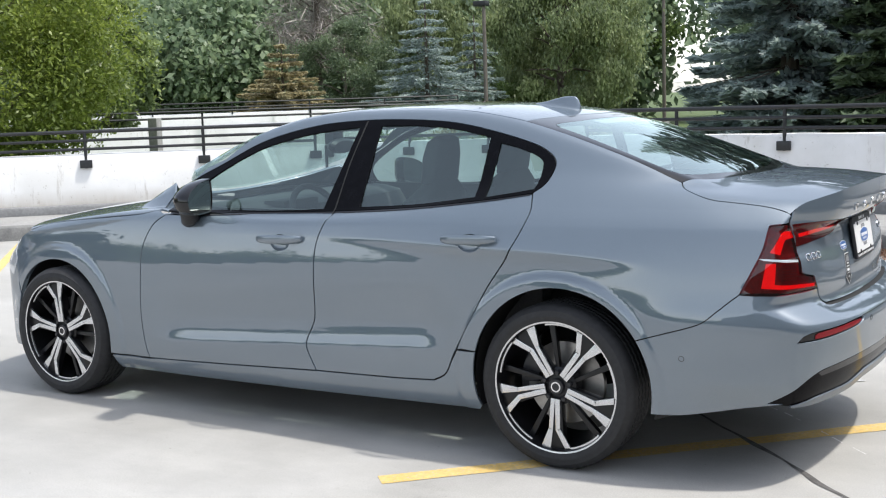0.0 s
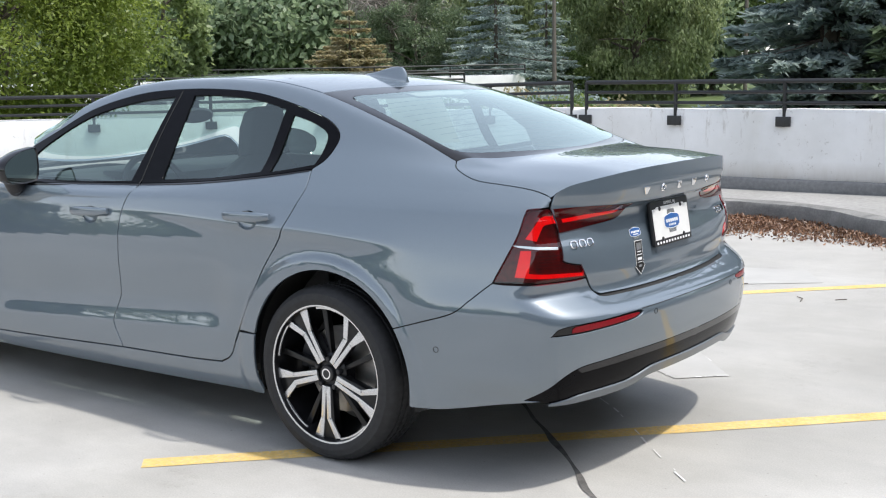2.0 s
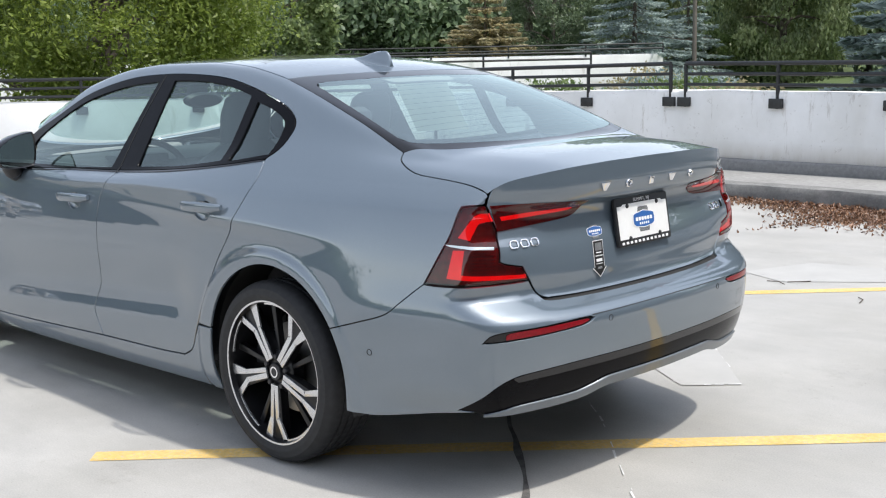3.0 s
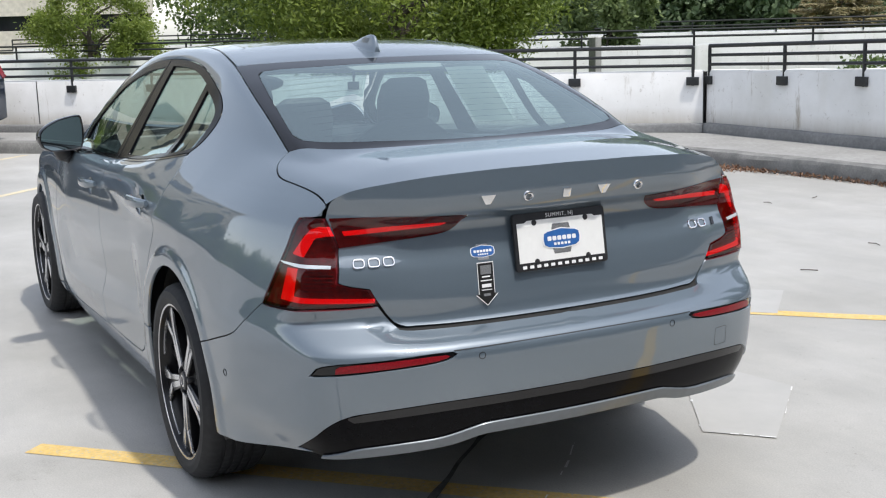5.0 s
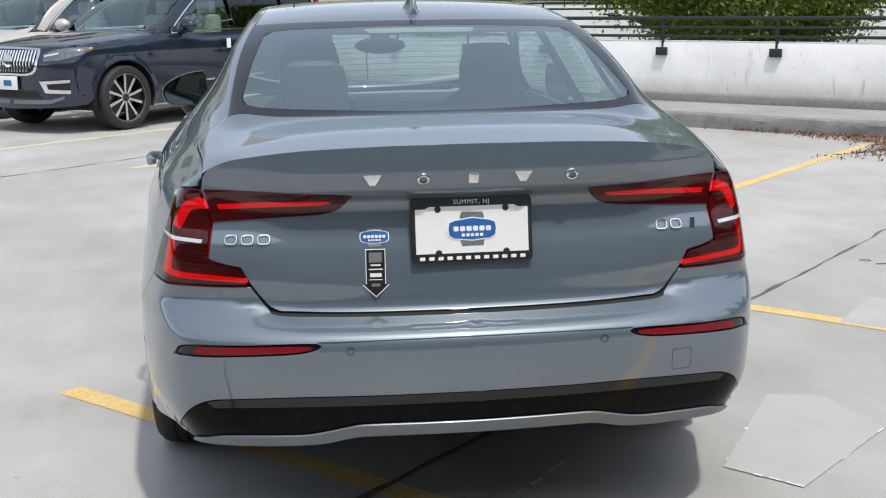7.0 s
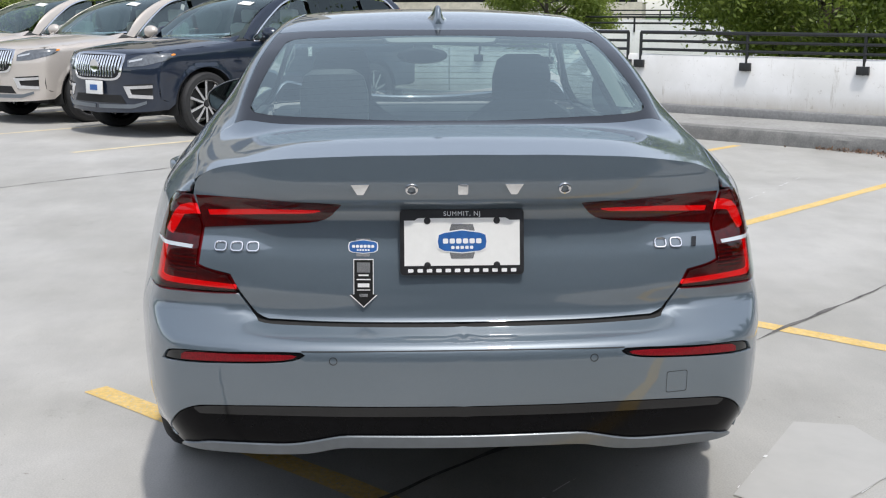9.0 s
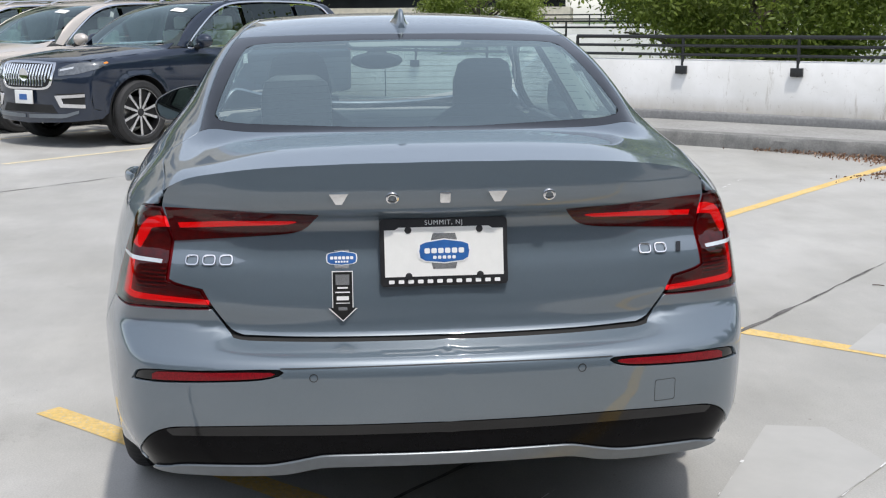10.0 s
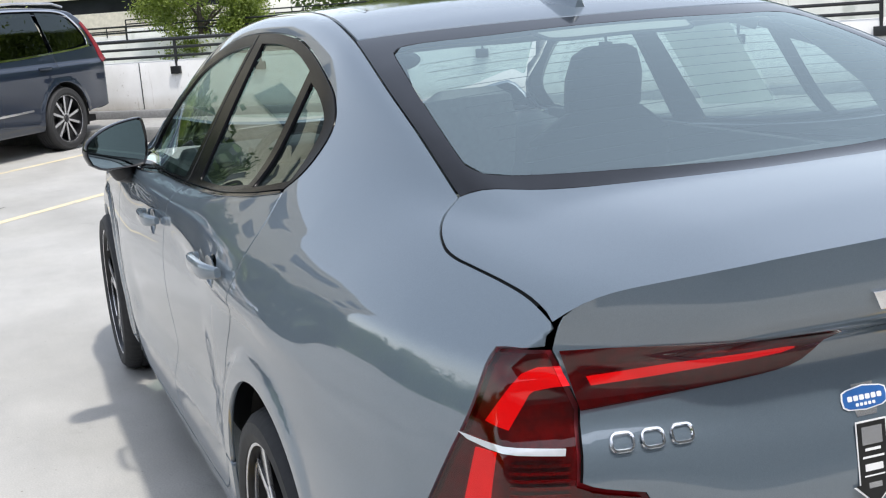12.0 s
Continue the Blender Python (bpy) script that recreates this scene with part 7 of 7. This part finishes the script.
def broadleaf(name, x, y, h, r, mat, label, seed, leaves=15000, leaf=0.10, trunk=0.16, low=0.28, clumps=90, width=0.55, hang=0.0):
    rng = np.random.default_rng(seed)
    t = tree_thing(name, x, y, label, "trees")
    bm = tube_bm(limb_points(rng, (0, 0, 0), (0, 0, 1), h * 0.75, 7, 0.05), list(np.linspace(trunk, trunk * 0.25, 8)), 9)
    tips = []
    for k in range(16):
        z = h * rng.uniform(low * 0.8, 0.7)
        a = rng.uniform(0, 6.28)
        pts = limb_points(rng, (0, 0, z), (math.cos(a), math.sin(a), rng.uniform(0.3, 0.9)), r * rng.uniform(0.6, 0.95), 5)
        tube_bm(pts, list(np.linspace(trunk * 0.4, trunk * 0.08, 6)), 6, bm)
        tips += pts[2:]
    part("trunk", bm, BARK, t)
    centres = []
    while len(centres) < clumps:
        q = rng.normal(size=3)
        q /= np.linalg.norm(q)
        q *= rng.uniform(0.45, 1.0) ** 0.5
        z = h * (low + (1 - low) / 2 * (1 + q[2]))
        bulge = 1 + 0.28 * noise.noise(Vector((q[0] * 1.7 + seed, q[1] * 1.7, q[2] * 1.7)))
        centres.append((q[0] * r * bulge, q[1] * r * bulge, z))
    centres = np.array(centres)
    which = rng.integers(0, clumps, leaves)
    size = rng.uniform(0.14, 0.30, clumps) * r * 0.85
    off = rng.normal(size=(leaves, 3)) * 0.55
    pos = centres[which] + off * size[which][:, None] * (1, 1, 0.72)
    droop = None
    if hang:
        pos[:, 2] -= np.abs(rng.normal(size=leaves)) * hang
        droop = np.tile((0, 0, -1.0), (leaves, 1))
    pos = pos[pos[:, 2] > h * low * 0.55]
    crown = new("crown", cards("crown", pos, leaf, leaf * width, mat, rng, 0.5, None if droop is None else droop[: len(pos)]))
    crown.parent = t
    return t


def conifer(name, x, y, h, r, mat, label, seed, sprays=15000, spray=0.26, low=0.03, width=0.30, sag=0.25):
    rng = np.random.default_rng(seed)
    t = tree_thing(name, x, y, label, "trees")
    bm = tube_bm([(0, 0, 0), (0, 0, h * 0.5), (0, 0, h * 0.97)], [0.02 * h, 0.012 * h, 0.004 * h], 9)
    levels = int(h / 0.30)
    pos, way = [], []
    for i in range(levels):
        f = i / levels
        z = h * (low + (0.97 - low) * f)
        reach = r * (1 - f) ** 0.85 * rng.uniform(0.88, 1.08)
        m = max(5, int(13 * (1 - f) + 4))
        for k in range(m):
            a = 6.283 * (k + rng.random() * 0.8) / m + i
            ln = reach * rng.uniform(0.70, 1.12)
            z = h * (low + (0.97 - low) * f) + rng.uniform(-0.22, 0.22) * (1 - f)
            d = np.array((math.cos(a), math.sin(a), 0.0))
            side = np.array((-d[1], d[0], 0.0))
            if i % 3 == 0 and k % 2 == 0:
                tube_bm([(0, 0, z), tuple(d * ln * 0.5 + (0, 0, z - sag * ln * 0.35)), tuple(d * ln * 0.9 + (0, 0, z - sag * ln * 0.55))], [0.02, 0.012, 0.005], 5, bm)
            n = max(6, int(sprays * ln / (levels * 11 * r * 0.55)))
            s = rng.uniform(0.12, 1.0, n) ** 0.8
            fan = rng.uniform(-1, 1, n) * (1 - s) * 0.34 * ln
            droop = -sag * ln * s * (1.05 - 0.45 * s)
            pos.append(d * (s * ln)[:, None] + side * fan[:, None] + np.stack([0 * s, 0 * s, z + droop - np.abs(rng.normal(size=n)) * 0.05], 1))
            way.append(d + side * (np.sign(fan) * 0.7)[:, None] + np.stack([0 * s, 0 * s, -0.25 + 0.3 * s], 1))
    part("trunk", bm, BARK, t)
    pos, way = np.vstack(pos), np.vstack(way)
    crown = new("crown", cards("crown", pos, spray, spray * width, mat, rng, 0.9, way))
    crown.parent = t
    return t


broadleaf("tree", -13.6, 6.3, 4.6, 2.7, LEAF_LOCUST, "broad yellow-green honey locust behind the white parapet", 11, 100000, 0.088, 0.15, 0.10, 160, 0.42)
broadleaf("tree", -18.2, 13.6, 5.0, 1.15, LEAF_DARK, "slim dark green maple behind the white parapet", 12, 30000, 0.13, 0.10, 0.08, 90, 0.6)
broadleaf("tree", -26.5, 4.1, 3.4, 1.6, LEAF_LOCUST, "small bright green tree beyond the parapet", 13, 34000, 0.085, 0.1, 0.12, 70, 0.45)
broadleaf("tree", -27.5, -2.2, 3.5, 2.0, LEAF_LOCUST, "small bright green tree beyond the parapet", 14, 24000, 0.085, 0.1, 0.12, 60, 0.45)
broadleaf("tree", -25.5, -9.0, 3.4, 2.2, LEAF_LOCUST, "small bright green tree beyond the parked cars", 15, 20000, 0.09, 0.1, 0.12, 60, 0.45)
conifer("tree", -18.8, 28.1, 5.1, 3.0, NEEDLE_BLUE, "silvery blue spruce in the planted border", 21, 26000, 0.17)
conifer("tree", -18.3, 30.4, 4.4, 2.0, NEEDLE_BLUE, "blue spruce standing behind a lamp post", 22, 14000, 0.17)
conifer("tree", -22.0, 24.6, 3.7, 2.3, NEEDLE_BROWN, "small browning pine in the planted border", 23, 26000, 0.17, 0.05, 0.35, 0.02)
broadleaf("tree", -22.4, 28.4, 4.3, 1.7, NEEDLE_GREEN, "dark green young pine in the planted border", 24, 30000, 0.12, 0.08, 0.05, 60, 0.3)
broadleaf("tree", -16.6, 33.7, 6.5, 2.6, LEAF_BIRCH, "drooping weeping birch with small dark leaves", 25, 60000, 0.15, 0.16, 0.05, 170, 0.5, 0.25)
broadleaf("tree", -24.2, 36.5, 6.8, 2.4, LEAF_BIRCH, "tall dark green broadleaf tree", 26, 30000, 0.17, 0.16, 0.08, 110, 0.5, 0.4)
conifer("tree", -3.0, 13.5, 8.5, 2.0, NEEDLE_BLUE, "large blue-green spruce with drooping boughs", 27, 46000, 0.26, 0.02, 0.3, 0.30)
conifer("tree", -0.9, 14.2, 11.0, 2.6, NEEDLE_GREEN, "large dark green spruce close behind the parapet", 28, 52000, 0.32, 0.01, 0.3, 0.34)
conifer("tree", 2.6, 14.5, 11.0, 3.2, NEEDLE_GREEN, "large dark green spruce with heavy boughs", 29, 36000, 0.36, 0.01, 0.3, 0.34)
broadleaf("tree", -20.2, 48.0, 7.6, 2.6, LEAF_GREEN, "pale green tree standing on a far lawn", 30, 14000, 0.22, 0.2, 0.25, 90, 0.6)
# leafless tree
rng = np.random.default_rng(31)
bare = tree_thing("tree", -24.0, 29.0, "grey leafless tree among the green ones", "trees")
bm = tube_bm([(0, 0, 0), (0.1, 0, 4), (0.0, 0.1, 8)], [0.2, 0.12, 0.03], 8)
twigs = []
for k in range(60):
    a, z = rng.uniform(0, 6.28), rng.uniform(2.5, 7.5)
    pts = limb_points(rng, (0, 0, z), (math.cos(a), math.sin(a), 0.55), rng.uniform(1.5, 3.2) * (1 - z / 14), 6, 0.16)
    tube_bm(pts, list(np.linspace(0.035, 0.006, 7)), 5, bm)
    for p in pts[2:]:
        twigs += [np.array(p) + rng.normal(size=3) * 0.28 for _ in range(16)]
part("trunk", bm, BARK, bare)
crown = new("twig_crown", cards("twig_crown", np.array(twigs), 0.75, 0.022, TWIG, rng, 0.2))
crown.parent = bare


def shrub(x, y, h, r, mat, label, seed, n=5000, leaf=0.07):
    rng = np.random.default_rng(seed)
    t = thing("shrub", x, y, -0.08, label=label, category="shrub", group="shrubs")
    q = rng.normal(size=(n, 3))
    q /= np.linalg.norm(q, axis=1, keepdims=True)
    q *= (rng.uniform(0.55, 1, (n, 1))) ** 0.4
    lump = 1 + 0.16 * np.sin(q[:, 0] * 7 + seed) * np.cos(q[:, 1] * 6) + 0.1 * rng.normal(size=n)
    pos = q * lump[:, None] * (r, r, h * 0.52) + (0, 0, h * 0.5)
    bm = tube_bm([(0, 0, 0), (0, 0, h * 0.5)], [0.05, 0.02], 6)
    for k in range(5):
        tube_bm(limb_points(rng, (0, 0, 0.1), (math.cos(k * 1.3), math.sin(k * 1.3), 1), h * 0.7, 4), [0.03, 0.025, 0.02, 0.015, 0.01], 5, bm)
    part("stems", bm, BARK, t)
    ob = new("foliage", cards("foliage", pos[pos[:, 2] > 0.03], leaf, leaf * 0.6, mat, rng, 0.5))
    ob.parent = t
    return t


shrub(-18.0, 31.9, 1.85, 0.75, LEAF_GREEN, "rounded clipped green bush behind the railing", 41, 9000, 0.10)
shrub(-17.0, 32.4, 1.75, 0.58, LEAF_GREEN, "rounded clipped green bush behind the railing", 42, 6000, 0.10)
for k, (x, y, r, h, mat) in enumerate(((-8.2, 14.5, 1.1, 0.95, LEAF_GREEN), (-6.4, 13.2, 0.9, 0.9, NEEDLE_BROWN), (-9.6, 16.5, 1.2, 1.0, NEEDLE_BLUE), (-11.0, 17.5, 0.9, 1.0, NEEDLE_BROWN), (-5.6, 11.6, 0.8, 0.85, LEAF_DARK), (-7.6, 12.0, 0.8, 0.8, NEEDLE_BLUE), (-10.8, 14.2, 0.9, 0.9, LEAF_GREEN))):
    shrub(x, y, h, r, mat, "low mixed planting in the border behind the parapet", 50 + k, 2600, 0.09)

# far woods as one mass of many crowns
rng = np.random.default_rng(60)


def woods(name, spots, mat, label, leaf=0.35, per=5600):
    pos = []
    for x, y, h, r in spots:
        n = 46
        q = rng.normal(size=(n, 3))
        q /= np.linalg.norm(q, axis=1, keepdims=True)
        c = q * rng.uniform(0.5, 1, (n, 1)) * (r, r, h * 0.48) + (x, y, h * 0.5)
        w = rng.integers(0, n, per)
        pos.append(c[w] + rng.normal(size=(per, 3)) * r * 0.16)
    pos = np.vstack(pos)
    ob = new(name, cards(name, pos[pos[:, 2] > -1], leaf, leaf * 0.6, mat, rng, 0.5))
    return tagged(ob, label, "woods", kind="stuff")


def band(a0, a1, n, d0, d1, h0, h1, r0=3.0, r1=4.6):
    """Crowns strewn over a sector seen from the saloon; degrees from +x to +y."""
    out = []
    for k in range(n):
        a = radians(a0 + (a1 - a0) * (k + rng.random()) / n)
        d = rng.uniform(d0, d1)
        out.append((d * math.cos(a), d * math.sin(a), rng.uniform(h0, h1), rng.uniform(r0, r1)))
    return out


woods("woods", band(115, 150, 26, 52, 66, 8, 11, 3.4, 4.6), LEAF_FAR_HAZED, "distant dark green wooded slope", 0.5, 9000)
woods("woods", band(115, 152, 24, 70, 84, 10, 14, 4.5, 6.0), LEAF_FAR_HAZED, "wooded ridge behind the distant trees", 1.0, 5000)
woods("woods", band(96, 107, 6, 52, 66, 8, 11), LEAF_FAR_HAZED, "distant dark green wooded slope")
woods("woods", band(115, 150, 14, 46, 54, 5, 8), LEAF_FAR_HAZED, "mid-green trees before the distant wood")
woods("woods", band(150, 164, 8, 70, 95, 8, 14), LEAF_GREEN, "distant green trees beside the office building")
woods("woods", band(60, 96, 16, 38, 60, 7, 11), LEAF_FAR_HAZED, "distant dark trees beyond the lawn")
woods("woods", band(-172, -148, 9, 30, 37, 3.6, 5.6, 2.2, 3.2), LEAF_SHADE, "row of dark trees before the building across the lot", 0.4, 6000)
woods("woods", band(-144, -62, 30, 46, 58, 2.6, 4.4, 2.4, 3.6), LEAF_GREEN, "row of low trees across the lot", 0.3, 2200)
woods("woods", band(-178, -20, 54, 60, 82, 3.0, 6.0), LEAF_DARK, "low distant tree line across the lot", 0.5, 1500)
woods("woods", band(-60, 62, 30, 30, 44, 8, 12), LEAF_DARK, "distant tree line beyond the lot", 0.5, 1500)

# ---- further parapets of the ramps ----
for k, (p, q, z0, z1) in enumerate((((-30.5, -1.0), (-12.5, 17.5), -0.5, 1.02), ((-40, 4.0), (-17, 27.0), -0.5, 1.18), ((-52, -6), (-28, 18.0), -0.5, 0.95))):
    w = wall_run("wall_ramp", p, q, z0, z1, 0.2, WALL_PAINT, "white parapet of a further parking ramp")
    r = thing("railing", label="black guard rail on a far ramp parapet", category="railing", group="guard rails")
    a, b = Vector(p), Vector(q)
    for z in (0.30, 0.16):
        part("rail", tube_bm([(*a, z1 + z), (*b, z1 + z)], 0.026, 6), RAIL_BLACK, r)
    count = int((b - a).length / 2.2)
    for i in range(count + 1):
        c = a + (b - a) * i / count
        part("post", tube_bm([(*c, z1 - 0.05), (*c, z1 + 0.30)], 0.024, 6), RAIL_BLACK, r)
pil = part("ramp_pillar", box_bm(-12.45, -12.25, 9.25, 9.37, -0.5, 1.27), WALK_CONCRETE, bevel=0.01)
tagged(pil, "grey concrete pillar standing behind the parapet", "pillar")

# ---- lamp posts ----
def lamp_post(x, y, h, head, label):
    t = thing("street_lamp", x, y, -0.08, label=label, category="lamp post", group="lamp posts")
    part("pole", tube_bm([(0, 0, 0), (0, 0, h)], [0.075, 0.055], 10), two_tone("bronze_pole_paint", (0.12, 0.10, 0.085), (0.17, 0.145, 0.12), 5, 0.6), t)
    part("base", lathe_bm([(0.0, 0.3), (0.2, 0.3), (0.22, 0.0)], Matrix(), 12), WALK_CONCRETE, t)
    if head:
        part("lamp_head", box_bm(-0.30, 0.12, -0.16, 0.16, h - 0.02, h + 0.14), SATIN_BLACK, t, "brown box lamp head", bevel=0.02)
    return t


lamp_post(-16.6, 28.1, 4.35, True, "brown lamp post with a box head in the border")
lamp_post(-14.6, 38.5, 9.0, False, "tall slim bronze pole on the far lawn")

# ---- office building with ribbon windows, and the one across the lot ----
def office(name, x, y, rz, length, depth, floors, label, windows, skin=BEIGE_WALL):
    """Beige floors with dark window bands; floors: (z0, z1, kind)."""
    t = thing(name, x, y, 0, rz, label, "building", "")
    for z0, z1, kind in floors:
        if kind == "wall":
            part("wall_band", box_bm(0, length, 0, depth, z0, z1), skin, t, smooth=False)
        else:
            part("window_band", box_bm(0.25, length - 0.25, 0.25, depth - 0.25, z0, z1), DARK_PANE, t, smooth=False)
            for k in range(int(length / 1.6)):
                part("mullion", box_bm(0.25 + 1.6 * k, 0.33 + 1.6 * k, 0.16, 0.25, z0, z1), SATIN_BLACK, t, smooth=False)
    for wx, wz, ww, wh in windows:
        w = part("window", box_bm(wx, wx + ww, -0.06, 0.02, wz, wz + wh), SATIN_BLACK, t, smooth=False)
        part("pane", box_bm(wx + 0.1, wx + ww - 0.1, -0.08, -0.06, wz + 0.1, wz + wh - 0.1), DARK_PANE, w, smooth=False)
    return t


office("office_building", -75, 17.3, -103, 60, 20, [(-6, 1.9, "wall"), (1.9, 2.6, "glass"), (2.6, 4.15, "wall"), (4.15, 5.2, "glass"), (5.2, 6.7, "wall"), (6.7, 7.7, "glass"), (7.7, 9.2, "wall")], "beige office building with dark ribbon windows", [])
wins = [(2.0 + 5.2 * i, 2.2 + 3.6 * j, 2.4, 1.5) for i in range(5) for j in range(4)]
office("office_building", -38.5, -25.6, 122, 26, 16, [(-1, 15.5, "wall")], "beige building with dark square windows across the lot", wins, TAN_WALL)
